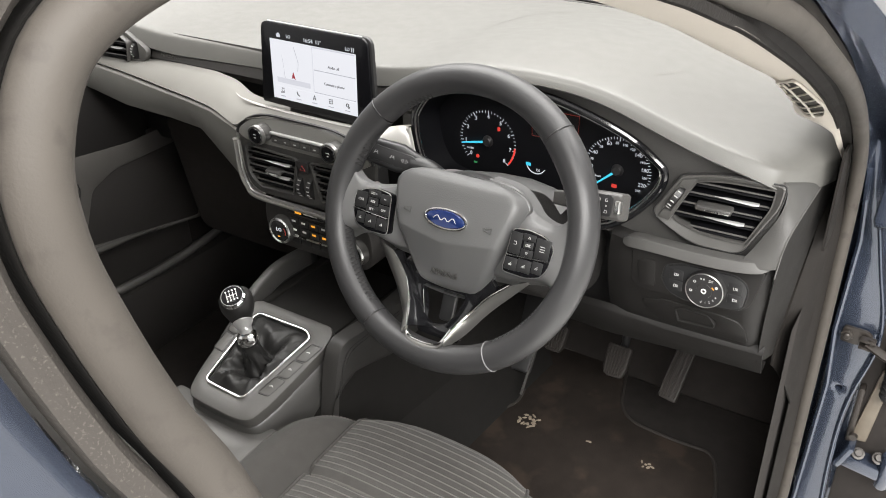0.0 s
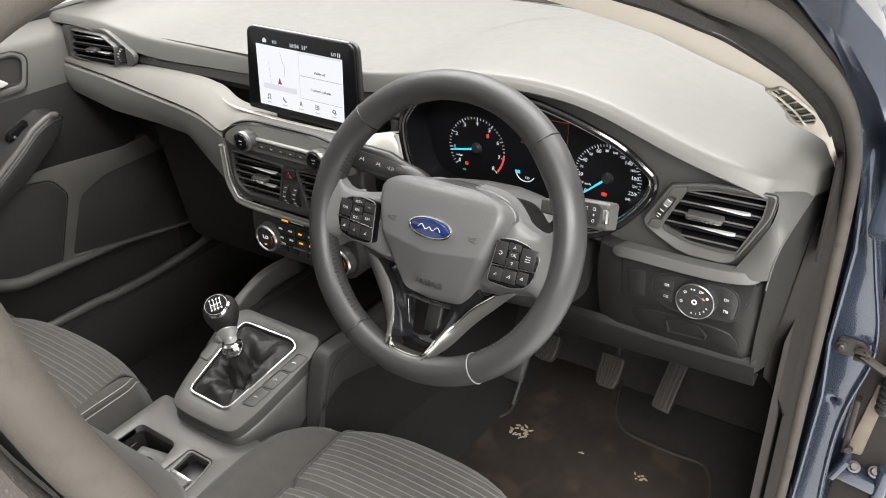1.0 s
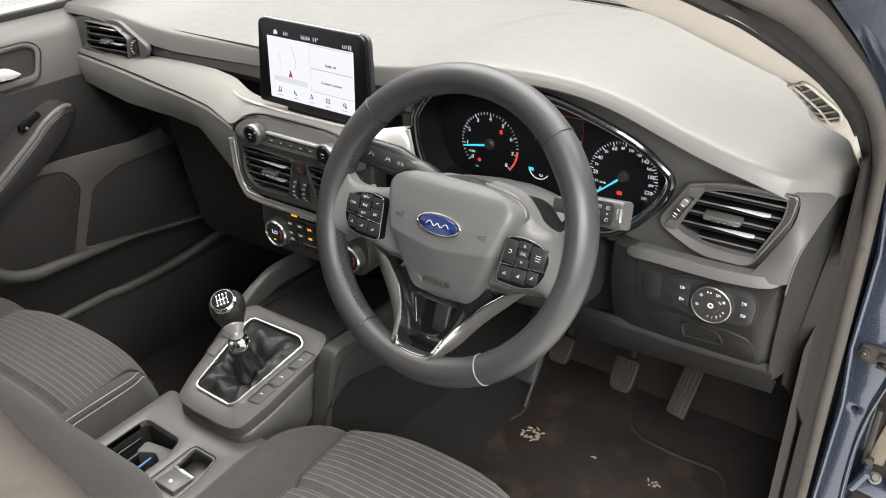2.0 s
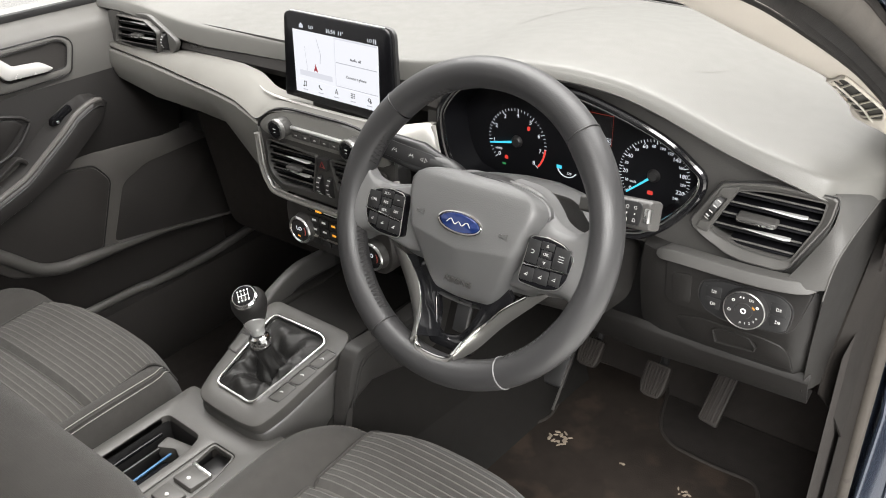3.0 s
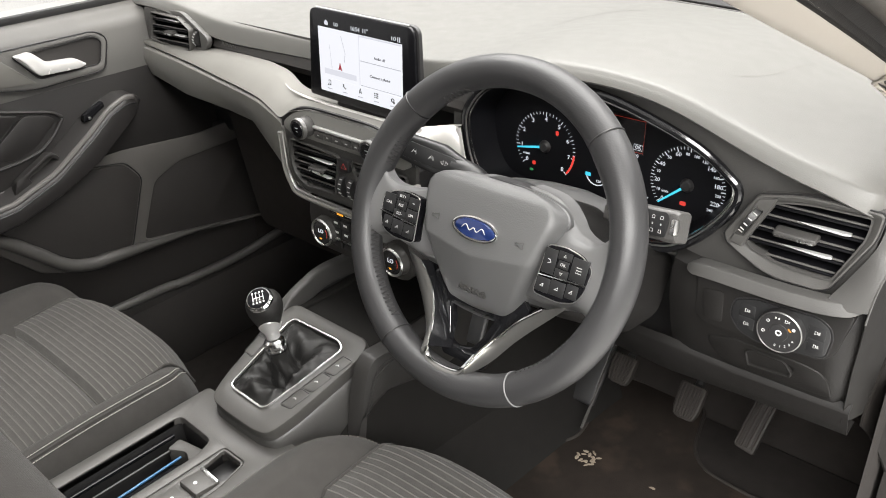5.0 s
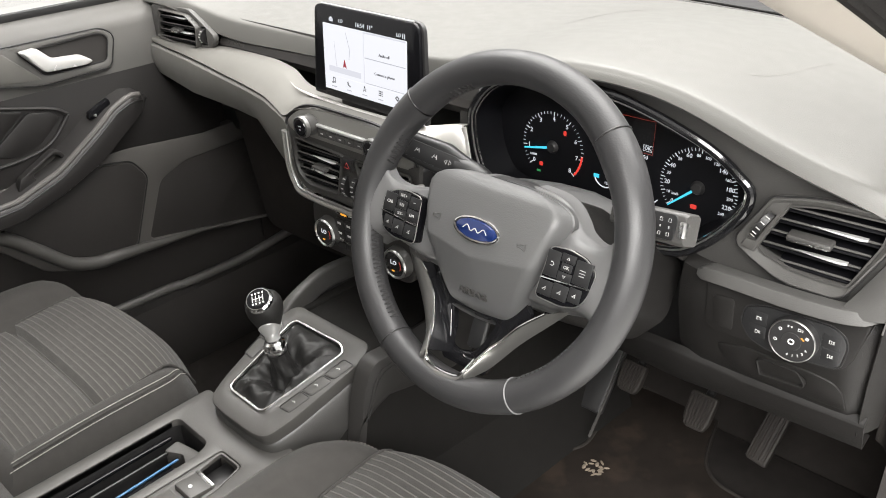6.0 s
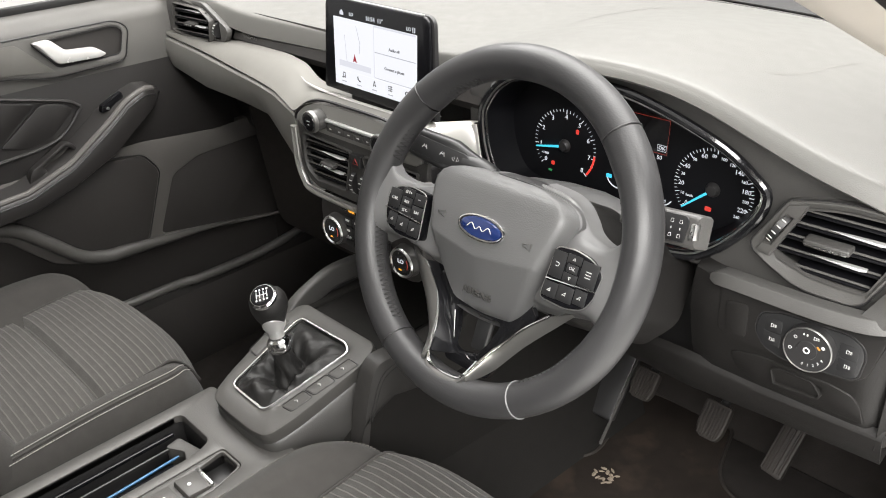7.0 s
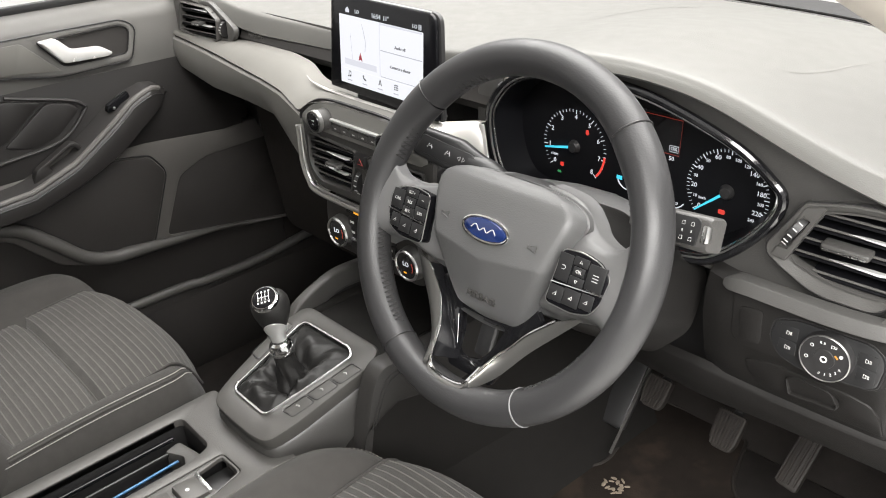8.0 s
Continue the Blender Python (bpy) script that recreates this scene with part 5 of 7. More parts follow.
# airbag cover: a domed shield
half = [(0.0, 0.058), (0.03, 0.0575), (0.062, 0.0545), (0.084, 0.0475), (0.0935, 0.037), (0.0925, 0.024), (0.081, -0.014), (0.067, -0.048), (0.055, -0.077), (0.045, -0.089), (0.03, -0.0955), (0.0, -0.0975)]
sh_ = half + [(-a, b) for a, b in half[-2:0:-1]]
shield = [(p.x, p.y) for p in spline([(a, b, 0) for a, b in sh_], 4, True)]
vmax, vmin = 0.058, -0.0975


def shield_width(v):
    w_ = 0.0
    for i in range(len(shield)):
        (u0, v0), (u1, v1) = shield[i - 1], shield[i]
        if (v0 - v) * (v1 - v) <= 0 and v0 != v1:
            w_ = max(w_, u0 + (u1 - u0) * (v - v0) / (v1 - v0))
    return w_


rows = []
vs_ = [0.0575, 0.0565, 0.054, 0.050, 0.044, 0.036, 0.026, 0.014, 0.004, -0.004, -0.010, -0.014, -0.016, -0.018, -0.020, -0.022, -0.024, -0.026, -0.028, -0.030, -0.036, -0.046, -0.056, -0.066, -0.076, -0.084, -0.090, -0.094, -0.0965]
for v in vs_:
    w_ = shield_width(v)
    r = []
    for q_ in np.linspace(-1, 1, 33):
        q2 = math.sin(q_ * math.pi / 2) * 0.55 + q_ * 0.45
        u = w_ * q2
        d_ = min(w_ - abs(u), vmax - v, v - vmin)
        roll = -0.017 * max(0, 1 - d_ / 0.013) ** 2.2
        crease = -0.030 - 0.010 * (1 - abs(u) / 0.075)
        low = -0.50 * max(0, crease + 0.012 - v)
        r.append((u, v, 0.003 - 0.9 * u * u - (2.2 if v > 0 else 0.6) * v * v + roll + low))
    rows.append(r)
bm = grid(rows)
rim_ = [bm.verts.new((a, b, -0.036)) for a, b in shield]
top_ = [bm.verts.new((a * 0.999, b * 0.999, -0.0175 - 0.9 * a * a - (2.2 if b > 0 else 0.6) * b * b - 0.46 * max(0, -0.018 - b))) for a, b in shield]
for i in range(len(shield)):
    bm.faces.new((rim_[i - 1], rim_[i], top_[i], top_[i - 1]))
cover = part("airbag_cover", bm, M_AIRBAG, wheel, "grained grey airbag cover", M_W)
part("airbag_words", words("AIRBAG", 0.0115, 0.0012), M_FASCIA, cover, "raised letters", at_w(0.001, -0.069, -0.0186) @ pose(0, 0, 0, 28.6))
for s_ in (-1, 1):
    part("horn_mark", tube([(-0.005, 0.002, 0), (-0.001, 0.002, 0), (0.005, 0.004, 0), (0.005, -0.003, 0), (-0.001, -0.001, 0), (-0.005, -0.001, 0)], 0.0006, 5, True), M_FASCIA, cover, "horn symbol", at_w(s_ * 0.058, 0.001, 0.0006))
badge = part("badge", lathe([(0, 0.0042), (0.9, 0.0036), (0.97, 0.0026), (1.0, 0.0)], 48), M_BLUE, cover, "blue oval badge", at_w(0.0015, 0.002, 0.0035) @ Matrix.Diagonal((0.0275, 0.0108, 1, 1)))
part("badge_ring", sweep([(0.0293 * math.cos(a), 0.0118 * math.sin(a), 0) for a in np.linspace(0, 2 * math.pi, 49)[:-1]], circle(0.0019, 8), True, (0, 0, 1)), M_CHROME, cover, "chrome badge ring", at_w(0.0015, 0.002, 0.0045))
part("badge_flourish", tube(spline([(-0.016, -0.0015, 0), (-0.011, 0.003, 0), (-0.005, -0.002, 0), (0.0, 0.0015, 0), (0.005, -0.002, 0), (0.011, 0.003, 0), (0.016, -0.0015, 0)], 6), 0.0005, 5), M_MARK2, cover, "plain pale wave", at_w(0.0015, 0.002, 0.0078))
part("badge_line", tube([(0.0245 * math.cos(a), 0.0092 * math.sin(a), 0) for a in np.linspace(0, 2 * math.pi, 49)[:-1]], 0.00045, 5, True), M_SATIN, cover, "thin pale oval line", at_w(0.0015, 0.002, 0.0066))

# spokes behind the switches
for s_ in (-1, 1):
    sec = []
    for u, v0, n1, v1, nt in ((0.020, -0.056, -0.034, 0.058, -0.060), (0.050, -0.056, -0.030, 0.056, -0.060), (0.070, -0.055, -0.024, 0.050, -0.058), (0.088, -0.054, -0.017, 0.039, -0.052), (0.104, -0.050, -0.012, 0.030, -0.042), (0.128, -0.046, -0.008, 0.026, -0.028), (0.146, -0.048, -0.003, 0.031, -0.014), (0.160, -0.056, 0.001, 0.048, -0.008)):
        v1 -= 0.0 if s_ > 0 else lerp(u, [0.05, 0.08, 0.104, 0.16], [0.003, 0.005, 0.006, 0.010])
        sec.append([M_W @ Vector((s_ * u, a, b)) for a, b in ((v0, -0.050), (v0 - 0.001, (n1 - 0.05) / 2), (v0 + 0.008, n1 - 0.002), (-0.012, n1), (min(0.018, v1 - 0.010), n1 - 0.004), (v1 - 0.003, n1 * 0.4 + nt * 0.6), (v1, nt), (v1 - 0.006, nt - 0.02))])
    cols = [spline([r_[k] for r_ in sec], 6) for k in range(len(sec[0]))]
    sec = [spline([c_[k] for c_ in cols], 3, True) for k in range(len(cols[0]))]
    part("spoke", grid(sec, False, True), M_SPOKE, wheel, "grey satin spoke")
    dx = 0.006
    pod = [(s_ * 0.083, 0.012), (s_ * 0.104, 0.0145), (s_ * 0.124, 0.011), (s_ * 0.138, 0.002), (s_ * 0.136, -0.022), (s_ * 0.128, -0.036), (s_ * 0.110, -0.041), (s_ * 0.079, -0.040)]
    pd = rounded(pod, 0.006)
    pod_ = part("switch_pod", plate([(p.x, p.y) for p in pd], (), 0.016, 0.0015), M_BEZEL, wheel, "gloss black switch pod", at_w(s_ * dx, 0, -0.003))
    part("pod_outline", tube([(p.x, p.y, 0) for p in inset(pd, -0.0004)], 0.0007, 6, True), M_RIMSATIN, pod_, "thin satin outline", at_w(s_ * dx, 0, -0.0045))
    part("pod_line", tube([(s_ * 0.081, -0.0195, 0), (s_ * 0.137, -0.0155, 0)], 0.0009, 6), M_CHROME, pod_, "thin chrome line", at_w(s_ * dx, 0, -0.0022))
    keys_l = ((0.0895, 0.004, 0.0155, 0.0125, ""), (0.0895, -0.0105, 0.0165, 0.0130, "LIM" if s_ < 0 else ""), (0.1075, 0.0080, 0.0185, 0.0090, "SET+" if s_ < 0 else ""), (0.1075, -0.0025, 0.0150, 0.0100, "RES" if s_ < 0 else "OK"), (0.1075, -0.0125, 0.0185, 0.0088, "SET-" if s_ < 0 else ""), (0.1265, -0.003, 0.0175, 0.0210, "CAR" if s_ < 0 else ""), (0.0885, -0.0290, 0.0165, 0.0155, ""), (0.1065, -0.0280, 0.0175, 0.0160, ""), (0.1230, -0.0260, 0.0135, 0.0145, ""))
    keys_r = ((0.0900, -0.0035, 0.0150, 0.0260, "back"), (0.1065, 0.0062, 0.0160, 0.0085, "up"), (0.1065, -0.0030, 0.0125, 0.0085, "OK"), (0.1065, -0.0122, 0.0160, 0.0085, "down"), (0.1250, -0.0030, 0.0185, 0.0235, "menu"), (0.0890, -0.0290, 0.0165, 0.0150, ""), (0.1065, -0.0280, 0.0175, 0.0155, ""), (0.1230, -0.0260, 0.0135, 0.0145, ""))
    for u, v, w_, h_, t_ in (keys_l if s_ < 0 else keys_r):
        k = part("switch_key", box(w_, h_, 0.003, 0.0005), M_KEY, pod_, "", at_w(s_ * (u + dx), v, -0.0036))
        sign = {"back": [tube([(-0.0018, 0.0018, 0), (0.0008, 0.0018, 0), (0.0018, 0.0006, 0), (0.0018, -0.0006, 0), (0.0008, -0.0018, 0), (-0.0018, -0.0018, 0)], 0.0004, 4)],
                "up": [tube([(-0.0014, -0.001, 0), (0, 0.0014, 0), (0.0014, -0.001, 0)], 0.0005, 4, True)],
                "down": [tube([(-0.0014, 0.001, 0), (0, -0.0014, 0), (0.0014, 0.001, 0)], 0.0005, 4, True)],
                "menu": [box(0.0062, 0.0007, 0.0004, 0, (0, q_, 0)) for q_ in (-0.0028, 0, 0.0028)]}.get(t_)
        if sign:
            part("key_mark", join(*sign) if len(sign) > 1 else sign[0], M_MARK2, k, "", at_w(s_ * (u + dx), v, -0.0019))
        elif t_:
            part("key_words", words(t_, 0.0046), M_MARK2, k, "", at_w(s_ * (u + dx), v, -0.0019))
        else:
            part("key_mark", box(0.0030, 0.0009, 0.0004, 0) if v > -0.02 else tube([(-0.0025, -0.0015, 0), (0.001, 0.0015, 0), (0.001, -0.0015, 0)], 0.0005, 4, True), M_MARK2, k, "", at_w(s_ * (u + dx), v, -0.0019))
    # lower spoke arm: a satin blade with a chrome inner edge
    up_edge = spline([(0.029, -0.1445, -0.004), (0.0395, -0.119, -0.018), (0.049, -0.105, -0.025), (0.064, -0.083, -0.030), (0.088, -0.061, -0.030)], 6)
    low_edge = spline([(0.030, -0.157, -0.004), (0.044, -0.139, -0.024), (0.068, -0.103, -0.031), (0.096, -0.070, -0.034), (0.114, -0.049, -0.036)], 6)
    rows = []
    for a, b in zip(up_edge, low_edge):
        rows.append([M_W @ Vector((s_ * c_.x, c_.y, c_.z + 0.0035 * math.sin(math.pi * t_))) for t_ in np.linspace(0, 1, 8) for c_ in [a.lerp(b, t_)]])
    part("lower_arm", thick(grid(rows), 0.004), M_GUN, wheel, "satin silver lower arm")
    part("arm_edge", sweep([M_W @ Vector((s_ * c_.x, c_.y, c_.z + 0.001)) for c_ in up_edge], circle(0.0016, 8, 0.0012), up=M_W.to_3x3() @ Vector((0, 0, 1))), M_CHROME, wheel, "bright chrome edge")
    part("arm_liner", thick(grid([[M_W @ Vector((s_ * (c_.x - q_ * 0.5), c_.y, c_.z - 0.002 - q_)) for q_ in (0.0, 0.012, 0.026)] for c_ in up_edge]), 0.002), M_PIANO, wheel, "gloss black inner face")
rows = []
for t in np.linspace(-1, 1, 17):
    r = []
    for q_ in np.linspace(0, 1, 6):
        top_v, top_n = -0.1562 + 0.010 * abs(t) ** 4, -0.001 - 0.003 * t * t
        low_v, low_n = -0.1640 + 0.008 * abs(t) ** 4, 0.0045 - 0.003 * t * t
        r.append(M_W @ Vector((t * (0.0285 - 0.003 * q_), top_v + (low_v - top_v) * q_, top_n + (low_n - top_n) * q_ + 0.001 * math.sin(math.pi * q_))))
    rows.append(r)
part("lower_bar", thick(grid(rows), 0.004), M_GUN, wheel, "satin silver lower lip")
part("bar_edge", tube([M_W @ Vector(c_) for c_ in spline([(-0.029, -0.1445, -0.004), (-0.0235, -0.1538, -0.001), (-0.008, -0.1560, 0.0), (0.008, -0.1560, 0.0), (0.0215, -0.1535, -0.001), (0.0268, -0.1465, -0.003), (0.0300, -0.1330, -0.012)], 5)], 0.0015, 6), M_CHROME, wheel, "bright chrome line")
part("lower_insert", plate(rounded([(-0.030, -0.156), (0.030, -0.156), (0.056, -0.100), (0.070, -0.070), (0.05, -0.05), (-0.05, -0.05), (-0.070, -0.070), (-0.056, -0.100)], 0.005), [rounded([(-0.036, -0.092), (-0.0227, -0.137), (-0.013, -0.1405), (0.0095, -0.135), (0.0207, -0.118), (0.030, -0.092)], 0.005)], 0.006, 0.001), M_PIANO, wheel, "gloss black lower insert", at_w(0, 0, -0.036))
part("insert_edge", tube([M_W @ Vector((a, b, -0.0352)) for a, b in ((-0.0335, -0.100), (-0.0232, -0.1355), (-0.0195, -0.1390))], 0.0005, 5), M_RIMSATIN, wheel, "thin bright edge of the opening")
part("insert_block", box(0.020, 0.060, 0.010, 0.003, (0.001, -0.105, -0.050)), M_KEY, wheel, "dark block in the opening", M_W)
part("hub", join((lathe([(0.0, -0.02), (0.055, -0.02), (0.062, -0.035), (0.060, -0.075), (0.0, -0.08)], 32), Matrix())), M_BLACK, wheel, "", M_W)

# ---- column and stalks ----
col = thing("steering_column", face(0.342, 0.07, 0.93, 24), "plastic steering column cowl, darkened below for shade", "steering column")
rows = []
for n_, w_, t_, b_ in ((-0.055, 0.060, 0.045, -0.055), (-0.065, 0.072, 0.052, -0.066), (-0.12, 0.080, 0.050, -0.085), (-0.20, 0.086, 0.045, -0.10), (-0.26, 0.09, 0.04, -0.11)):
    r_ = w_ * (1.0 if n_ > -0.1 else 1.32)
    rr_ = rounded([(-w_, b_ * 0.6), (-w_ * 0.6, b_), (r_ * 0.7, b_), (r_, b_ * 0.6), (r_, t_ * 0.1), (w_ * 0.6, t_), (-w_ * 0.6, t_), (-w_, t_ * 0.4)], 0.015)
    rows.append([M_W @ Vector((p.x, p.y, n_)) for p in rr_])
cw = grid(rows, False, True)
# The cowl's shade comes from this darkened plastic too.
part("cowl", cw, M_KNEE, col)
rows = []
for u in np.linspace(-0.16, 0.085, 30):
    ridge = lerp(u, [-0.16, -0.089, -0.032, 0.017, 0.05, 0.10, 0.15], [0.925, 0.951, 0.960, 0.962, 0.957, 0.940, 0.905])
    rows.append([(0.342 + u, 0.218, ridge - 0.035), (0.342 + u, 0.198, ridge - 0.006), (0.342 + u, 0.193, ridge - 0.001), (0.342 + u, 0.188, ridge), (0.342 + u, 0.180, ridge - 0.0015)] + [(0.342 + u * (1 - 0.25 * t), 0.180 - 0.09 * t, ridge - 0.0015 - 0.022 * t - 0.016 * t * t) for t in (0.2, 0.4, 0.6, 0.8, 1.0)])
part("cowl_shelf", grid(rows), M_SPOKE, col, "grey column top cover sloping up to the dials")


def stalk(name, root, tip, label, w=0.018, h=0.016, taper=(0.55, 0.62, 1.0, 1.0, 0.9), material=None):
    s_ = thing(name, root, label, "stalk", "column stalks")
    a, b = Vector(root), Vector(tip)
    path = [a, a.lerp(b, 0.25), a.lerp(b, 0.45), a.lerp(b, 0.97), b]
    rows_ = []
    t = (b - a).normalized()
    n_ = Vector((0, -0.92, 0.39))
    n_ = (n_ - t * n_.dot(t)).normalized()
    vv = n_.cross(t)
    for p, sc in zip(path, taper):
        rows_.append([p + vv * q.x * sc + n_ * q.y * sc for q in rounded([(-h, -w * 0.45), (h, -w * 0.45), (h, w * 0.3), (h * 0.8, w * 0.45), (-h * 0.8, w * 0.45), (-h, w * 0.3)], 0.004, 3)])
    bm_ = grid(rows_, False, True)
    bm_.verts.ensure_lookup_table()
    k_ = len(rows_[0])
    bm_.faces.new(bm_.verts[-k_:])
    bmesh.ops.recalc_face_normals(bm_, faces=bm_.faces)
    lever = part("lever", bm_, material or M_FASCIA, s_)
    return s_, a, b, t, n_, vv, w


def on_stalk(S_, share, off, lift=0.0):
    s_, a, b, t, n_, vv, w = S_
    m_ = Matrix((t, vv, n_)).transposed().to_4x4()
    if vv.z < 0:
        m_ = Matrix((-t, -vv, n_)).transposed().to_4x4()
    m_.translation = a.lerp(b, share) + (vv if vv.z > 0 else -vv) * off + n_ * (w * 0.45 + lift)
    return m_


S_ = stalk("indicator_stalk", (0.240, 0.118, 0.979), (0.149, 0.090, 1.0045), "black indicator stalk with pale symbols", 0.022, 0.0185, (0.52, 0.80, 1.08, 0.92, 0.80), M_KEY)
part("stalk_inlay", plate(rounded([(-0.040, -0.010), (0.034, -0.010), (0.038, 0.006), (0.030, 0.011), (-0.036, 0.011)], 0.004), (), 0.002, 0.0006), M_KEY, S_[0], "smooth inlay", on_stalk(S_, 0.57, -0.001, 0.0012))
for x, k in ((-0.022, 0), (0.002, 1), (0.020, 2)):
    part("stalk_mark", join(tube([(-0.004, -0.003, 0), (-0.0015, 0.003, 0)], 0.0005, 4), tube([(0.0015, 0.003, 0), (0.004, -0.003, 0)], 0.0005, 4), box(0.003, 0.001, 0.0004, 0)) if k != 2 else join(tube([(-0.006, 0, 0), (-0.002, 0.0035, 0), (-0.002, -0.0035, 0)], 0.0005, 4, True), tube([(0.006, 0, 0), (0.002, 0.0035, 0), (0.002, -0.0035, 0)], 0.0005, 4, True)), M_MARK2, S_[0], "pale symbol", on_stalk(S_, 0.57, 0, 0.0016) @ Matrix.Translation((x, 0, 0)) @ Matrix.Diagonal((0.8, 0.8, 1, 1)))
part("stalk_neck", tube(spline([(0.214, 0.110, 0.986), (0.236, 0.117, 0.980), (0.252, 0.124, 0.966), (0.262, 0.132, 0.940)], 5), 0.0135, 14, r2=0.012), M_KEY, S_[0], "bent neck")
S2 = stalk("wiper_stalk", (0.43, 0.125, 0.980), (0.529, 0.104, 0.9985), "dark grey wiper stalk with pale symbols and a chrome tip", 0.026, 0.0168)
part("stalk_inlay", plate(rounded([(-0.024, -0.0125), (0.018, -0.0125), (0.020, 0.010), (0.016, 0.0135), (-0.024, 0.0135)], 0.003), (), 0.002, 0.0006), M_KEY, S2[0], "dark symbol face", on_stalk(S2, 0.72, 0.0, 0.0010))
for x in (-0.014, 0.0, 0.011):
    for y_ in (-0.007, 0.0, 0.007):
        part("stalk_mark", tube([(-0.0018, -0.0016, 0), (0.0018, -0.0016, 0), (0.0014, 0.0016, 0), (-0.0014, 0.0016, 0)], 0.0003, 4, True) if y_ else box(0.0012, 0.0022, 0.0004, 0), M_MARK2, S2[0], "pale symbol", on_stalk(S2, 0.72, y_, 0.0014) @ Matrix.Translation((x, 0, 0)))
part("stalk_key", box(0.006, 0.016, 0.008, 0.0015), M_SATIN, S2[0], "chrome tip key", on_stalk(S2, 0.975, 0.0, -0.002))
part("stalk_ring", box(0.010, 0.026, 0.008, 0.002), M_BLACK, S2[0], "black turn ring", on_stalk(S2, 0.50, 0.0, -0.002))

# ---- headlight switch ----
lamp_sw = thing("headlight_switch", (0.615, 0.2, 0.865), "round black headlight switch with chrome ring", "switch")
hp_ = rounded([(0.557, 0.858), (0.560, 0.880), (0.582, 0.888), (0.650, 0.891), (0.664, 0.883), (0.668, 0.872), (0.665, 0.848), (0.658, 0.843), (0.591, 0.835), (0.568, 0.842)], 0.007)
part("panel", plate([(p.x, p.y) for p in hp_], (), 0.008, 0.0012), M_KEY, lamp_sw, "", face(0, 0.1950, 0))
part("panel_joint", tube([(p.x, 0.1972, p.y) for p in inset(hp_, -0.0012)], 0.0012, 6, True, (0, -1, 0)), M_BLACK, lamp_sw, "dark joint round the panel")
M_H = face(0.6165, 0.196, 0.864, 2)
part("dial_ring", lathe([(0.0236, 0.0112), (0.0241, 0.0122), (0.0248, 0.0117), (0.0251, 0.0104)], 40), M_RIMSATIN, lamp_sw, "chrome ring", M_H)
part("dial_face", lathe([(0.0, 0.0125), (0.010, 0.0125), (0.0105, 0.0115), (0.0232, 0.0112), (0.0238, 0.0105)], 40), M_BLACK, lamp_sw, "", M_H)
part("dial_side", lathe([(0.0249, 0.0112), (0.0254, 0.008), (0.0258, 0.0)], 40), M_BLACK, lamp_sw, "", M_H)
for ang, kind_ in ((192, "o"), (142, "o"), (104, "bar"), (68, "lamp"), (30, "auto")):
    a = radians(ang)
    sym = {"o": tube([(0.0016 * math.cos(q_), 0.0016 * math.sin(q_), 0) for q_ in np.linspace(0, 6.28, 9)], 0.0004, 4),
           "bar": join(box(0.0016, 0.0022, 0.0004, 0, (-0.0018, 0, 0)), box(0.0016, 0.0022, 0.0004, 0, (0.0018, 0, 0))),
           "lamp": join(tube([(-0.0020, 0.0016, 0), (-0.0020, -0.0016, 0), (0.0006, -0.0012, 0), (0.0006, 0.0012, 0)], 0.0004, 4, True), box(0.0018, 0.0006, 0.0004, 0, (0.0024, 0.0008, 0)), box(0.0018, 0.0006, 0.0004, 0, (0.0024, -0.0008, 0))),
           "auto": tube([(0.0013 * math.cos(q_), 0.0013 * math.sin(q_), 0) for q_ in np.linspace(0, 6.28, 7)], 0.0008, 4)}[kind_]
    part("dial_mark", sym, M_MARK2, lamp_sw, "", M_H @ Matrix.Translation((0.0172 * math.cos(a), 0.0172 * math.sin(a), 0.0116)))
part("dial_lamp", box(0.0042, 0.0018, 0.0004, 0), M_AMBER, lamp_sw, "amber lamp", M_H @ Matrix.Translation((0.0125 * math.cos(0.55), 0.0125 * math.sin(0.55), 0.0116)) @ pose(0, 0, 0, 0, 0, -40))
for k_, ang in enumerate((-96, -77, -58, -39, -20)):
    a = radians(ang)
    part("dial_number", words(str(k_), 0.0042), M_MARK2, lamp_sw, "", M_H @ Matrix.Translation((0.0170 * math.cos(a), 0.0170 * math.sin(a), 0.0116)) @ pose(0, 0, 0, 0, 0, (k_ - 1) * 14))
part("dial_mark", tube([(0.003 * math.cos(a), 0.003 * math.sin(a), 0) for a in np.linspace(0, 6, 8)], 0.0007, 5), M_MARK, lamp_sw, "", M_H @ Matrix.Translation((0, 0, 0.0127)))
for x, z in ((0.5755, 0.8715), (0.576, 0.8545), (0.6525, 0.8735), (0.6535, 0.8565)):
    k = part("switch_key", box(0.0185, 0.0150, 0.004, 0.0006), M_KEY, lamp_sw, "", face(x, 0.1965, z))
    part("key_mark", join(tube([(-0.002, 0.002, 0), (-0.002, -0.002, 0), (0.0005, -0.0015, 0), (0.0005, 0.0015, 0)], 0.0004, 4, True), *[box(0.002, 0.0006, 0.0004, 0, (0.0025, h_, 0)) for h_ in (-0.0013, 0, 0.0013)]), M_MARK2, k, "pale symbol", face(x, 0.1942, z))


# ---- centre console ----
con = thing("centre_console", (0, -0.2, 0.3), "dark plastic centre console with cup holder and parking brake switch", "centre console")
top_hole = rounded([(-0.101, -0.168), (-0.020, -0.170), (-0.010, -0.20), (-0.012, -0.62), (-0.101, -0.62)], [0.012, 0.012, 0.008, 0.01, 0.01])
brk_hole = rounded([(0.008, -0.166), (0.056, -0.166), (0.068, -0.215), (0.068, -0.34), (0.008, -0.34)], 0.008)
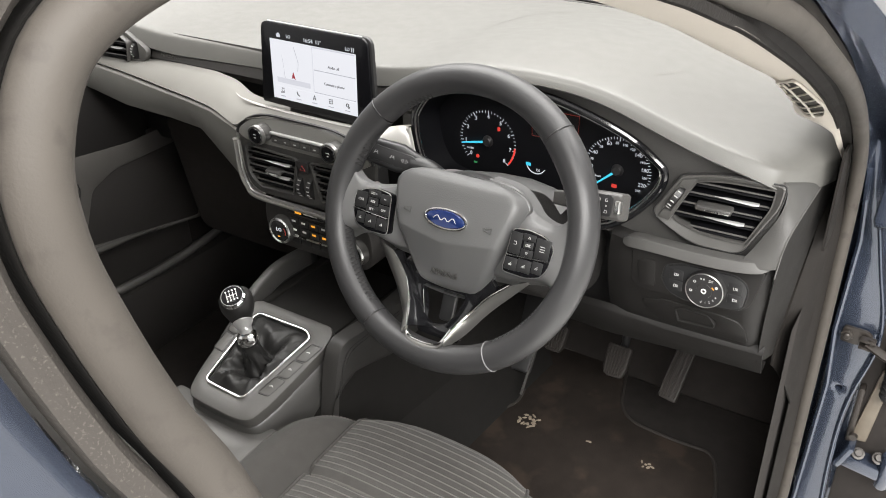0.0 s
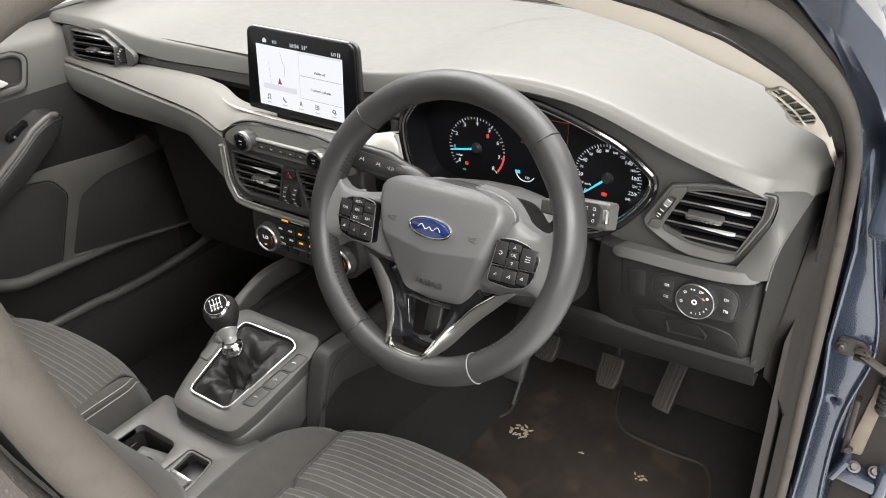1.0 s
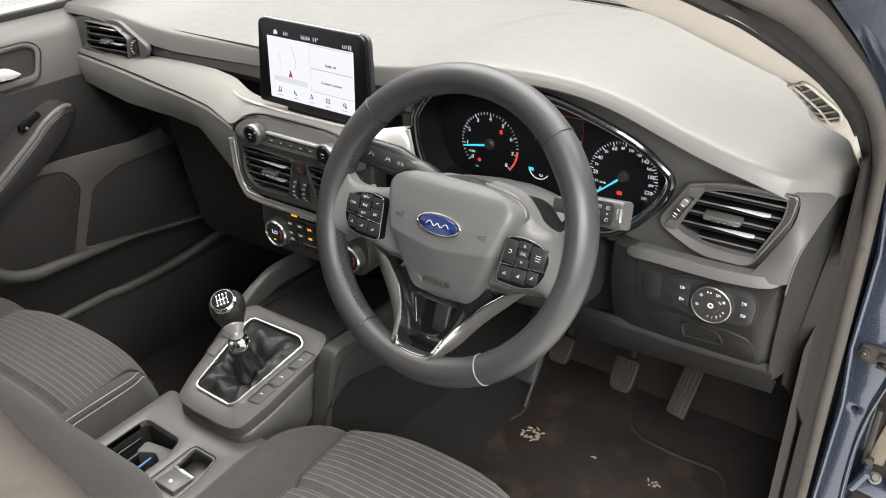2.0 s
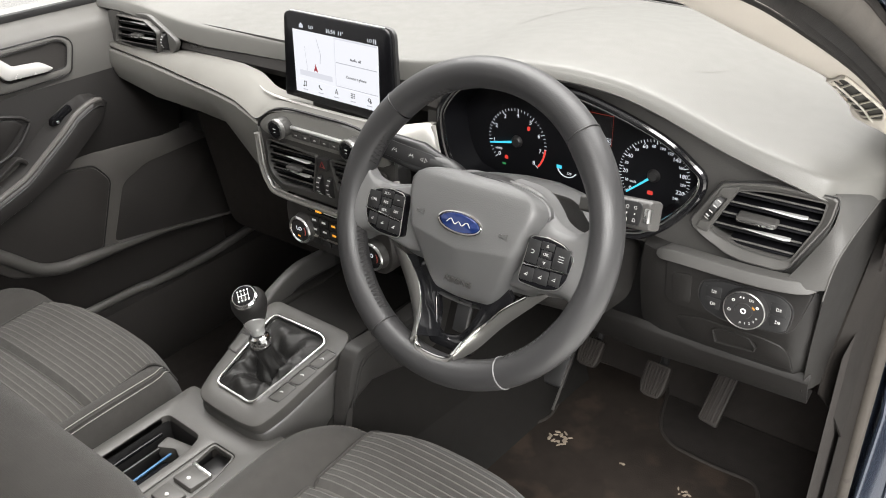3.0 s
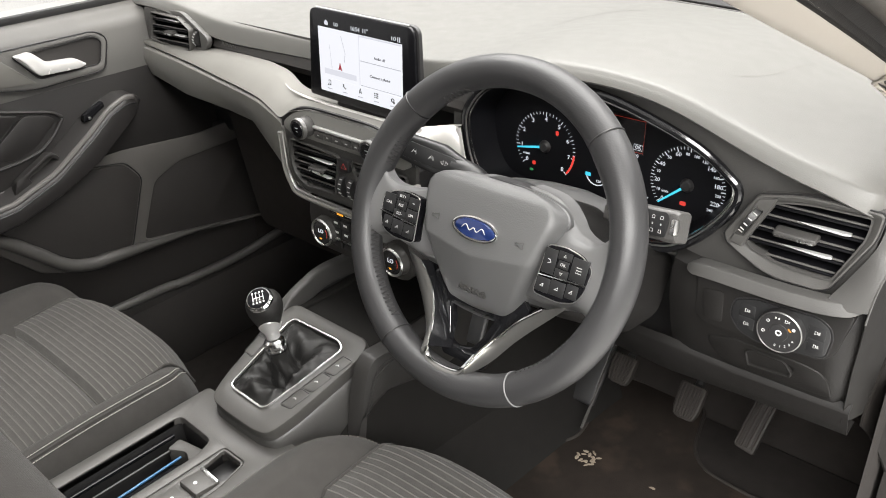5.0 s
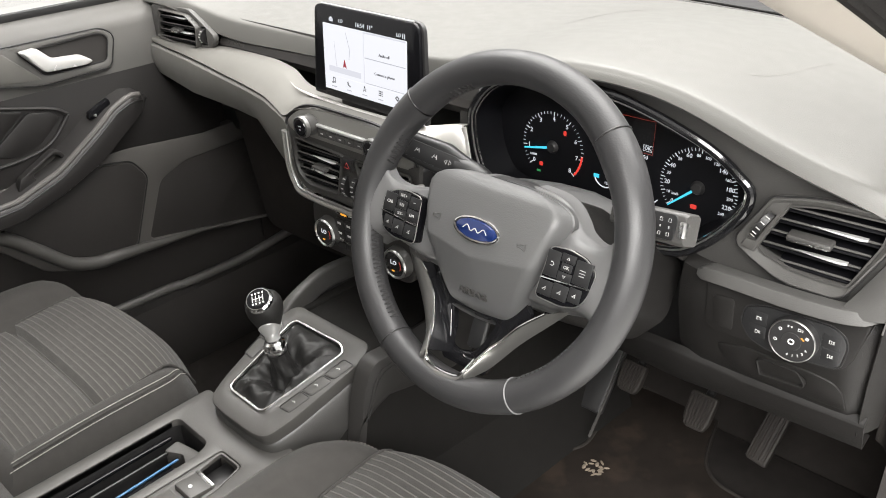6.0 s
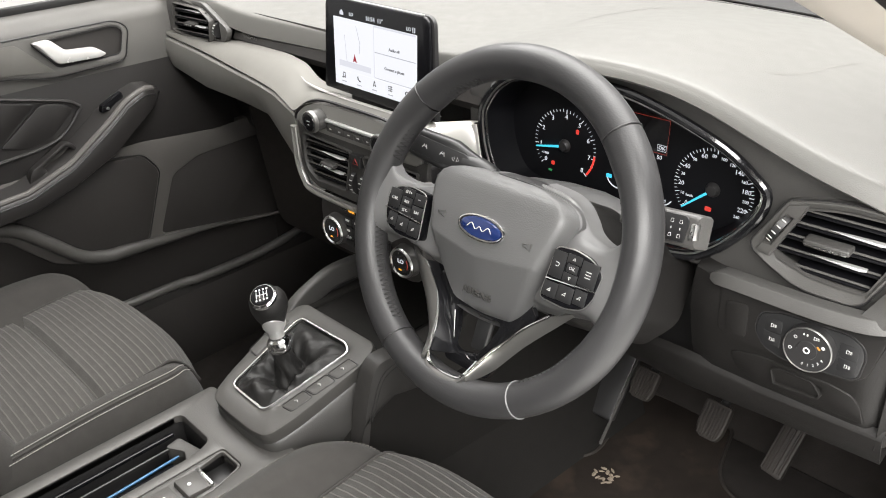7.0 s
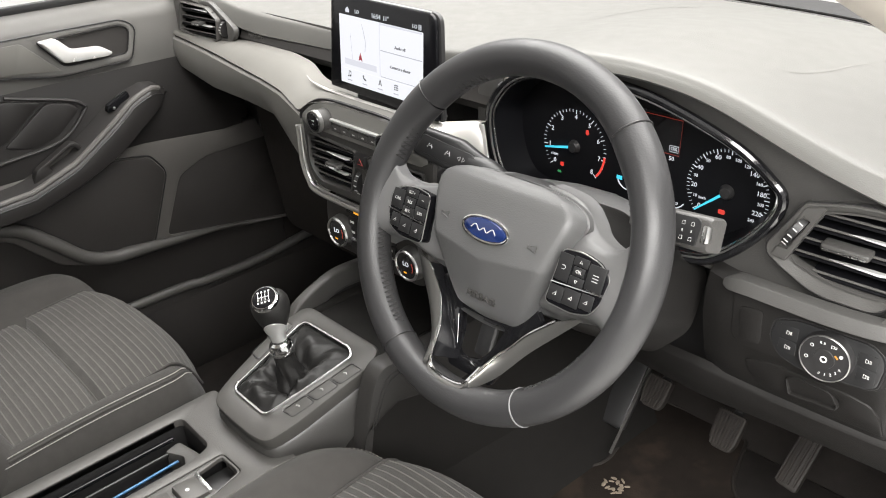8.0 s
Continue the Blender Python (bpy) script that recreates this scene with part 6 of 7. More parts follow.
part("top", plate(rounded([(-0.126, -0.10), (0.104, -0.10), (0.102, -0.75), (-0.126, -0.75)], 0.01), [top_hole, brk_hole], 0.012, 0.003), M_LOWER, con, "grey console top", flat(0, 0, 0.597))
part("side_wall", join(box(0.012, 0.64, 0.30, 0.003, (-0.119, -0.43, 0.44)), box(0.012, 0.64, 0.30, 0.003, (0.096, -0.43, 0.44))), M_LOWER, con)
part("cup_well", join(box(0.09, 0.46, 0.006, 0.001, (-0.056, -0.395, 0.515)), box(0.004, 0.46, 0.08, 0.001, (-0.103, -0.395, 0.555)), box(0.004, 0.46, 0.08, 0.001, (-0.008, -0.395, 0.555)), box(0.09, 0.004, 0.08, 0.001, (-0.056, -0.166, 0.555))), M_BLACK, con, "black cup holder well")
part("well_rail", box(0.006, 0.42, 0.006, 0.0015, (-0.090, -0.40, 0.578)), M_BEZEL, con, "gloss slide rail")
part("well_rail", box(0.004, 0.42, 0.006, 0.0015, (-0.076, -0.40, 0.568)), M_BLACK, con)
part("well_step", plate(rounded([(-0.085, -0.185), (-0.030, -0.175), (-0.018, -0.19), (-0.030, -0.205), (-0.052, -0.195), (-0.080, -0.21)], 0.006), (), 0.03, 0.002), M_LOWER, con, "cup holder step", flat(0, 0, 0.573))
part("blue_strip", box(0.0035, 0.30, 0.003, 0.0008), M_BLUELINE, con, "bright blue edge strip", pose(-0.044, -0.355, 0.572, 0, 0, 2))
part("roller_cover", box(0.030, 0.36, 0.004, 0.001, (-0.026, -0.40, 0.570)), M_BEZEL, con, "gloss black roller cover")
brake_sw = part("brake_panel", plate(inset(brk_hole, 0.0006), [inset(rounded([(0.012, -0.170), (0.053, -0.170), (0.063, -0.208), (0.018, -0.210)], 0.006), 0)], 0.006, 0.0012), M_LOWER, con, "parking brake panel", flat(0, 0, 0.5955))
part("brake_tray", box(0.055, 0.05, 0.004, 0.001, (0.038, -0.19, 0.572)), M_BLACK, brake_sw)
part("brake_key", box(0.040, 0.034, 0.012, 0.003), M_LOWER, brake_sw, "parking brake key", pose(0.042, -0.232, 0.596, -6))
part("brake_key_lip", box(0.042, 0.006, 0.006, 0.002), M_SATIN, brake_sw, "bright lip", pose(0.041, -0.2135, 0.5985, 10, 0, -3))
part("brake_key", box(0.040, 0.03, 0.010, 0.003), M_LOWER, brake_sw, "", pose(0.042, -0.270, 0.596, -3))
for y in (-0.236, -0.272):
    part("key_lamp", lathe([(0, 0.001), (0.0025, 0.0008), (0.0028, 0)], 12), M_MARK, brake_sw, "", flat(0.042, y, 0.6025))
# raised gear surround
G = pose(-0.002, -0.038, 0.6595, 19.5)


GZ = G.to_3x3() @ Vector((0, 0, 1))


def at_g(x, y, z=0.0):
    return G @ Matrix.Translation((x, y, z))


sur = [(-0.066, -0.100), (-0.030, -0.104), (0.040, -0.104), (0.068, -0.098), (0.080, -0.06), (0.098, 0.06), (0.090, 0.098), (-0.082, 0.098), (-0.092, 0.06), (-0.078, -0.06)]
trim_hole = rounded([(-0.052, -0.070), (0.032, -0.072), (0.064, 0.064), (0.048, 0.074), (-0.052, 0.072), (-0.058, 0.062)], 0.012)
part("gear_surround", plate(rounded(sur, 0.02), [trim_hole], 0.02, 0.004), M_LOWER, con, "smooth grey gear surround", G)
rows = []
for z_, g in ((-0.012, 0.97), (-0.0195, 0.985), (-0.023, 1.03), (-0.05, 1.11), (-0.09, 1.16)):
    rows.append([(lambda w: (w.x, w.y, w.z if k_ < 2 else min(w.z, 0.70)))(G @ Vector((p.x * g, (p.y * (1 + (g - 1) * 0.6) if p.y < 0.05 else p.y) - 0.003, z_))) for k_, p in [(int(z_ < -0.01) * 2, q) for q in rounded(sur, 0.02)]])
part("surround_skirt", grid(rows, False, True), M_FASCIA, con, "grey flared skirt")
part("gear_trim", sweep([G @ Vector((p.x, p.y, 0.001)) for p in trim_hole], [(p.x, p.y) for p in rounded([(-0.0024, -0.002), (0.0024, -0.002), (0.0016, 0.0026), (-0.0016, 0.0026)], 0.001, 2)], True, G.to_3x3() @ Vector((0, 0, 1))), M_CHROME, con, "bright chrome gaiter frame")
for s_ in (1, -1):
    for i in range(3):
        y0, y1 = -0.052 + i * 0.037, -0.052 + i * 0.037 + 0.034
        xa, xb = (0.043 + 0.235 * (y0 + 0.07), 0.043 + 0.235 * (y1 + 0.07)) if s_ > 0 else (-0.060 - 0.06 * (y0 + 0.07), -0.060 - 0.06 * (y1 + 0.07))
        ke = rounded([(xa, y0), (xa + s_ * 0.020, y0 + 0.002), (xb + s_ * 0.020, y1), (xb, y1)], 0.003)
        if s_ < 0 and i == 0:
            continue
        k = part("console_key", plate([(p.x, p.y) for p in ke], (), 0.004, 0.001), M_LOWER, con, "", G @ Matrix.Translation((0, 0, 0.0005)))
        part("key_joint", tube([G @ Vector((p.x, p.y, 0.0004)) for p in inset(ke, -0.0006)], 0.0007, 5, True, GZ), M_BLACK, k)
        if s_ > 0:
            part("key_mark", tube([(-0.003, -0.001, 0), (0.001, 0.0015, 0), (0.003, -0.0005, 0)], 0.0006, 4), M_MARK, k, "pale symbol", at_g((xa + xb) / 2 + 0.010, (y0 + y1) / 2, 0.0024))
# front part of the console and its side rails
part("front_tray", join(box(0.16, 0.20, 0.02, 0.006, (0.0, 0.15, 0.665)), box(0.02, 0.24, 0.3, 0.006, (-0.085, 0.14, 0.53)), box(0.02, 0.24, 0.3, 0.006, (0.095, 0.14, 0.53))), M_ENDTRIM, con, "black tray under the stack")
part("side_rail", sweep(spline([(-0.096, -0.012, 0.640), (-0.096, 0.028, 0.664), (-0.096, 0.050, 0.683), (-0.097, 0.085, 0.697), (-0.098, 0.128, 0.706), (-0.100, 0.20, 0.700)], 8), [(p.x, p.y) for p in rounded([(-0.012, -0.020), (0.012, -0.020), (0.009, 0.015), (-0.009, 0.015)], 0.006, 4)]), M_FASCIA, con, "slim curved side rail")
part("rail_wall", grid([[(-0.094, y, z), (-0.092, y, z - 0.05), (-0.088, y, 0.60)] for y, z in ((0.0, 0.645), (0.03, 0.660), (0.05, 0.680), (0.085, 0.694), (0.13, 0.702), (0.22, 0.70))]), M_BLACK, con, "black inner wall of the tray")
pad_side = Matrix(((0, 0, 1, 0.136), (1, 0, 0, 0), (0, 1, 0, 0), (0, 0, 0, 1)))
pad_edge = [(p.x, p.y) for p in spline([(y, z, 0) for y, z in ((-0.030, 0.545), (-0.022, 0.585), (-0.011, 0.640), (0.000, 0.676), (0.010, 0.693), (0.026, 0.701), (0.062, 0.698), (0.12, 0.693), (0.30, 0.700))], 5)] + [(0.30, 0.60), (0.134, 0.602), (0.087, 0.617), (0.042, 0.629), (0.012, 0.619), (-0.010, 0.606), (-0.026, 0.56)]
kp = part("knee_pad", plate(pad_edge, (), 0.028, 0.010), M_KNEEPAD, con, "leather knee pad with double stitching", pad_side)
# Darker than the floor carpet: missing lamp light is put into the colour.
part("tunnel_carpet", grid([[(x - 0.03, y, z1), (x + 0.004, y, z1 - 0.004), (x + 0.012, y, (z1 + 0.36) / 2), (x + 0.016, y, 0.34)] for y, z1, x in ((-0.115, 0.50, 0.106), (-0.075, 0.54, 0.112), (0.0, 0.60, 0.114), (0.06, 0.63, 0.117), (0.16, 0.67, 0.124), (0.32, 0.72, 0.138))]), M_ENDTRIM, con, "carpet on the tunnel side, darkened for shade")
for d in (0.0, 0.006):
    stitches(spline([(0.1368, -0.010 + d, 0.615), (0.1368, 0.002 + d, 0.645), (0.1368, 0.014 + d, 0.672 - d * 0.5), (0.1368, 0.030 + d, 0.685 - d), (0.1368, 0.062, 0.686 - d), (0.1368, 0.16, 0.680 - d)], 10), 50, 0.0035, 0.0007, M_DSTITCH, kp)

# ---- gear lever ----
gear = thing("gear_lever", at_g(0, 0, 0), "gear lever with leather gaiter and chrome-collared knob", "gear lever")
AX0, AX1 = G @ Vector((0.004, -0.008, 0.0)), Vector((-0.012, -0.052, 0.79))
axis = (AX1 - AX0)
q = axis.to_track_quat("Z", "Y").to_matrix().to_4x4()
M_L = Matrix.Translation(AX0) @ q
th = trim_hole
th = [q_ for a_, b_ in zip(trim_hole, trim_hole[1:] + trim_hole[:1]) for q_ in [a_.lerp(b_, j / max(1, round((b_ - a_).length / 0.004))) for j in range(max(1, round((b_ - a_).length / 0.004)))]]
foot = M_L @ Vector((0, 0, 0.004))
foot_g = G.inverted() @ foot
rows = []
for t in np.linspace(0, 1, 30):
    r = []
    for p in th:
        a = math.atan2(p.y - foot_g.y, p.x - foot_g.x)
        if t < 0.6:
            k = t / 0.6
            rad = Vector((p.x * 0.985, p.y * 0.985)).lerp(Vector((foot_g.x + 0.024 * math.cos(a), foot_g.y + 0.024 * math.sin(a))), k ** 0.9)
            puff = 0.013 * math.sin(math.pi * min(1, k * 1.12)) ** 0.8 - 0.010 * k ** 3
            tuck = (0.0045 * math.sin(3 * a + 0.6) + 0.0028 * math.sin(7 * a + 5 * k) + 0.0014 * math.sin(15 * a - 7 * k)) * math.sin(math.pi * k) ** 0.7
            seam_dip = -0.004 * sum(math.exp(-((((a - c_ + math.pi) % (2 * math.pi)) - math.pi) / 0.10) ** 2) for c_ in (-2.2, -0.75, 0.75, 2.3)) * math.sin(math.pi * k) ** 0.5
            r.append(G @ Vector((rad.x, rad.y, -0.004 + puff + tuck + seam_dip)))
        else:
            k = (t - 0.6) / 0.4
            R_ = 0.024 - 0.009 * k ** 0.6 + (0.0022 * math.sin(4 * a + 6 * k) + 0.0012 * math.sin(9 * a - 9 * k)) * (1 - k)
            base = G @ Vector((foot_g.x + R_ * math.cos(a), foot_g.y + R_ * math.sin(a), -0.012))
            topp = M_L @ Vector((R_ * math.cos(a), R_ * math.sin(a), 0.050))
            r.append(base.lerp(topp, k))
    rows.append(r)
boot = part("gaiter", grid(rows, False, True), M_BOOT, gear, "creased black leather gaiter")
for a_ in (-2.2, -0.75, 0.75, 2.3):
    i_ = min(range(len(th)), key=lambda i: abs(((math.atan2(th[i].y, th[i].x) - a_ + math.pi) % (2 * math.pi)) - math.pi))
    for d in (-1, 1):
        j_ = (i_ + d) % len(th)
        stitches([rows[k][i_].lerp(rows[k][j_], 0.9) + Vector((0, 0, 0.0007)) for k in range(30)], 26, 0.002, 0.0006, M_DSTITCH, boot)
CAP_Z = (axis.normalized() + Vector((0.34, -0.52, 0.10))).normalized()
CAP = Matrix.Translation(M_L @ Vector((0, 0, 0.1115))) @ CAP_Z.to_track_quat("Z", "Y").to_matrix().to_4x4() @ Matrix.Translation((0, 0, -0.1405))
KN = M_L @ Matrix.Diagonal((0.90, 0.90, 0.82, 1))
part("collar", lathe([(0.0, 0.045), (0.0165, 0.045), (0.0185, 0.050), (0.0188, 0.060), (0.0165, 0.066), (0.0120, 0.069), (0.0120, 0.073)], 28), M_CHROME, gear, "chrome collar", KN)
part("shank", lathe([(0.0115, 0.068), (0.0120, 0.082), (0.0150, 0.088), (0.0172, 0.092), (0.0185, 0.100), (0.0200, 0.107)], 28), M_BRIGHT, gear, "satin lower knob", KN)
KNOB = [(0.0165, 0.094), (0.0195, 0.104), (0.0238, 0.114), (0.0278, 0.126), (0.0292, 0.137), (0.0280, 0.148), (0.0240, 0.1560), (0.0185, 0.1600), (0.0155, 0.1610), (0.0, 0.1612)]
kb = part("knob", lathe(KNOB, 32), M_BOOT, gear, "black leather knob", KN)
# satin fork whose two prongs climb the sides of the knob
rows = []
for a in np.linspace(0, 2 * math.pi, 49)[:-1]:
    tip_ = 0.108 + 0.011 * math.cos(2 * (a - 0.5))
    rows.append([((lerp(z, [p[1] for p in KNOB[:6]], [p[0] for p in KNOB[:6]]) + up_) * math.cos(a), (lerp(z, [p[1] for p in KNOB[:6]], [p[0] for p in KNOB[:6]]) + up_) * math.sin(a), z) for z, up_ in [(0.094, 0.0014)] + [(0.094 + (tip_ - 0.094) * q_, 0.0012) for q_ in (0.3, 0.6, 0.9)] + [(tip_, -0.0004)]])
part("fork", grid(rows, True), M_BRIGHT, kb, "satin silver fork", KN)
part("knob_cap", lathe([(0.0, 0.1645), (0.0172, 0.1641), (0.0196, 0.1622), (0.0200, 0.1570)], 32), M_CHROME, kb, "chrome cap ring", CAP)
part("knob_disc", lathe([(0.0, 0.1652), (0.0160, 0.1648), (0.0165, 0.1636)], 32), M_BEZEL, kb, "black shift pattern disc", CAP)
part("shift_pattern", join(*[box(0.0009, 0.010, 0.0004, 0, (x, 0, 0)) for x in (-0.0075, -0.0025, 0.0025, 0.0075)], box(0.0155, 0.0009, 0.0004, 0), *[box(0.0022, 0.0026, 0.0004, 0, (x, y, 0)) for x in (-0.0075, -0.0025, 0.0025, 0.0075) for y in (-0.0082, 0.0082)]), M_MARK, kb, "white shift pattern", CAP @ Matrix.Translation((0, 0, 0.1656)) @ pose(0, 0, 0, 0, 0, 30))

# ---- seats ----
def seat(name, x0, y0, z0, w, depth, label, hw=0.141, hump=0.020, outline=None, seam=(3, 4), far=(1.0, 0.0), slope=0.075, nose=0.27, thread=None, sides=(-1, 1)):
    """A front seat: ribbed middle panel, bolsters, backrest. x0: middle, y0: front edge, z0: top of the cushion's front."""
    s_ = thing(name, (x0, y0 - 0.3, z0 - 0.33), label, "car seat", "front seats")

    def cush(u, y):
        """Height over the cushion; u from -1 to 1 across, y from the front back."""
        d = y0 - y
        front = -0.055 * max(0, 1 - d / 0.055) ** 2.2
        return z0 + front - slope * d
    # ribbed middle
    rows_, mats_ = [], []
    pitch = 0.0100
    d = 0.004
    ys = []
    while d < depth - 0.02:
        ys += [(d, 0.0), (d + pitch * 0.80, 0.0), (d + pitch * 0.84, 0.0006), (d + pitch * 0.95, 0.0006), (d + pitch * 0.999, 0.0)]
        d += pitch
    n = 13
    bm_ = bmesh.new()
    V_ = []
    for d, up_ in ys:
        groove = -0.011 * math.exp(-((d - 0.165) / 0.0055) ** 2)
        r = []
        for i in range(n):
            u = -1 + 2 * i / (n - 1)
            sag = 0.006 * (1 - u * u)
            edge_ = -0.0100 * abs(u) ** 5 - 0.030 * max(0, (0.050 - d) / 0.050) * abs(u) ** 4
            r.append(bm_.verts.new((x0 + u * hw * (1 + 0.05 * min(1, d / 0.3)) * (1 - nose * max(0, 1 - d / 0.075) ** 2), y0 - d - 0.012 * (1 - u * u) * -1 * math.exp(-d / 0.05) * 0.5, cush(u, y0 - d) + up_ + sag + groove + edge_)))
        V_.append(r)
    for k in range(len(V_) - 1):
        for i in range(n - 1):
            f = bm_.faces.new((V_[k][i], V_[k][i + 1], V_[k + 1][i + 1], V_[k + 1][i]))
            f.material_index = 1 if k % 5 in (1, 2, 3) else 0
    bmesh.ops.recalc_face_normals(bm_, faces=bm_.faces)
    edge_pts = {i: [V_[k][i].co.copy() for k in range(0, len(V_), 5)] for i in (0, n - 1)}
    part("ribbed_panel", bm_, [M_CLOTH_MID, M_RIB], s_, "dark cloth panel with pale ribs", angle=80)
    for i in (0, n - 1):
        part("panel_seam", tube([v_ for v_ in edge_pts[i]], 0.0026, 8), M_CLOTH, s_, "dark seam beside the ribs")
    # soft shell round the ribbed panel
    hout = outline or [(0.0, 0.010), (0.10, 0.008), (0.135, -0.004), (0.165, -0.028), (0.195, -0.048), (0.224, -0.074), (0.244, -0.105), (0.254, -0.150), (0.256, -0.26), (0.256, -depth - 0.08)]
    outl = [(a, b) for a, b in hout] + [(-a * (1 + (far[0] - 1) * min(1, max(0, (a - 0.12) / 0.08))), b) for a, b in hout[:0:-1]]
    outl = [(p.x * (1 if outline else w / 0.512), p.y) for p in spline([(a, b, 0) for a, b in outl], 6, True)]
    if area2(outl) < 0:
        outl = outl[::-1]

    def top(x, y):
        d_ = -y
        k_ = min(1, max(0, (abs(x) - hw * (0.96 if x > 0 else 1.03)) / 0.05))
        return cush(0, y0 + y) + (hump + (far[1] if x < 0 else 0)) * k_ * k_ * (3 - 2 * k_) * (1 - math.exp(-max(0, d_ - 0.03) / 0.10)) - 0.016 * (1 - k_) ** 2
    bm_ = bmesh.new()
    loops_, rings_ = [], []
    for ins, drop in ((0.020, 0.24), (0.004, 0.16), (0.0, 0.10), (0.0, 0.062), (0.004, 0.040), (0.012, 0.022), (0.024, 0.010), (0.040, 0.003), (0.050, 0.001), (0.060, 0.0), (0.068, 0.0002), (0.076, 0.0005), (0.085, 0.001), (0.096, 0.0025), (0.108, 0.004)):
        rp = inset(outl, min(ins, 0.040))
        if ins > 0.040:
            aim = [Vector((p.x * 0.3, min(p.y, -0.16))) - p for p in rp]
            rp = [p + d_.normalized() * (ins - 0.040) for p, d_ in zip(rp, aim)]
        q_ = [Vector((x0 + a.x, y0 + a.y, top(a.x, min(a.y, -0.002)) - drop)) for a in rp]
        rings_.append(q_)
        loops_.append([bm_.verts.new(v_) for v_ in q_])
    for a, b in zip(loops_, loops_[1:]):
        for k in range(len(a)):
            bm_.faces.new((a[k], a[(k + 1) % len(a)], b[(k + 1) % len(a)], b[k]))
    cen = bm_.verts.new((x0, y0 - depth * 0.5, cush(0, y0 - depth * 0.5) - 0.02))
    lp = loops_[-1]
    for k in range(len(lp)):
        bm_.faces.new((lp[k], lp[(k + 1) % len(lp)], cen))
    bmesh.ops.recalc_face_normals(bm_, faces=bm_.faces)
    shell = part("bolstered_shell", bm_, M_CLOTH, s_, "smooth dark cloth bolsters and sides", angle=60)
    for t in sides:
        for f_ in (0.82, 0.18):
            path_ = [a.lerp(b, f_) for a, b in zip(rings_[seam[0]], rings_[seam[1]]) if t * (a.x - x0) > hw + 0.012 and a.y > y0 - depth - 0.05]
            path_.sort(key=lambda p: -p.y)
            path_ = [p + Vector((t * 0.0020, 0.0005, 0.0017)) for p in path_]
            stitches(spline(path_, 3), 84, 0.0034, 0.0007, thread or M_STITCH, shell)
        path_ = [a.lerp(b, 0.5) for a, b in zip(rings_[seam[0]], rings_[seam[1]]) if t * (a.x - x0) > hw + 0.012 and a.y > y0 - depth - 0.05]
        path_.sort(key=lambda p: -p.y)
        part("piping", tube(spline(path_, 3), 0.0022, 6), M_CLOTH, shell, "piped seam")
    part("cushion_base", box(w - 0.08, depth + 0.0, 0.16, 0.02, (x0, y0 - depth / 2 - 0.09, z0 - 0.22)), M_BLACK, s_)
    part("rails", join(box(0.03, 0.42, 0.10, 0.004, (x0 - 0.17, y0 - 0.30, z0 - 0.29)), box(0.03, 0.42, 0.10, 0.004, (x0 + 0.17, y0 - 0.30, z0 - 0.29))), M_BLACK, s_, "seat rails")
    # backrest with rounded side bolsters
    yb, zb = y0 - depth - 0.005, z0 - slope * depth
    part("backrest", join((box(w * 0.80, 0.09, 0.62, 0.03, seg=3), pose(x0, yb - 0.25, zb + 0.24, -22))), M_CLOTH, s_, "dark cloth backrest")
    for t in (-1, 1):
        path_ = spline([(x0 + t * (w * 0.5 - 0.04), yb + 0.02, zb - 0.16), (x0 + t * (w * 0.5 - 0.040), yb + 0.022, zb - 0.04), (x0 + t * (w * 0.5 - 0.046), yb - 0.03, zb + 0.08), (x0 + t * (w * 0.5 - 0.07), yb - 0.22, zb + 0.28), (x0 + t * (w * 0.5 - 0.09), yb - 0.34, zb + 0.52)], 6)
        part("backrest_bolster", tube(path_, 0.050, 18, up=(0, -1, 0.3), r2=0.048), M_CLOTH, s_, "rounded cloth side bolster")
    return s_


seat("bucket_seat", -0.352, -0.078, 0.640, 0.43, 0.34, "dark grey cloth passenger seat with pale ribs and white stitching", 0.158, 0.036,
     [(0.0, 0.012), (0.08, 0.011), (0.132, 0.006), (0.168, -0.010), (0.196, -0.034), (0.215, -0.062), (0.224, -0.12), (0.226, -0.22), (0.227, -0.32), (0.227, -0.40), (0.226, -0.55)], (5, 6), (1.28, -0.016), 0.10, 0.09, sides=(1,))
seat("bucket_seat", 0.345, 0.012, 0.640, 0.50, 0.42, "dark grey cloth driver's seat with pale ribs and dull stitching", seam=(4, 5), thread=M_DULLSTITCH)

# ---- passenger door ----
door = thing("passenger_door", (-0.70, 0.0, 0.35), "closed passenger door with dark trim and pearl handle", "car door")
D = -0.648
part("shell", box(0.06, 1.22, 0.72, 0.015, (D - 0.045, -0.22, 0.70)), M_DOORDARK, door)
part("upper_panel", grid([[(D + 0.002 - 0.055 * max(0, (z - 1.037) / 0.04) ** 2 - (0.004 if z < 0.96 else 0), y, z - 0.012 * max(0, -y - 0.2)) for z in (0.945, 0.955, 0.975, 1.0, 1.03, 1.042, 1.054, 1.063, 1.069, 1.070)] for y in np.linspace(-0.80, 0.28, 28)]), M_DOOR, door, "soft grey upper door trim")
part("window_strip", box(0.012, 1.1, 0.014, 0.003, (D - 0.040, -0.26, 1.076)), M_BLACK, door, "black window strip")
gl = part("window", box(0.004, 1.0, 0.32, 0, (D - 0.055, -0.28, 1.25)), M_GLASS, door, "clear side window")
gl.visible_shadow = False
bez = rounded([(-0.30, 0.985), (-0.30, 1.035), (-0.082, 1.038), (0.094, 1.038), (0.117, 1.022), (0.100, 0.966), (-0.029, 0.962), (-0.11, 0.978)], [0.01, 0.01, 0.004, 0.016, 0.014, 0.012, 0.02, 0.02])
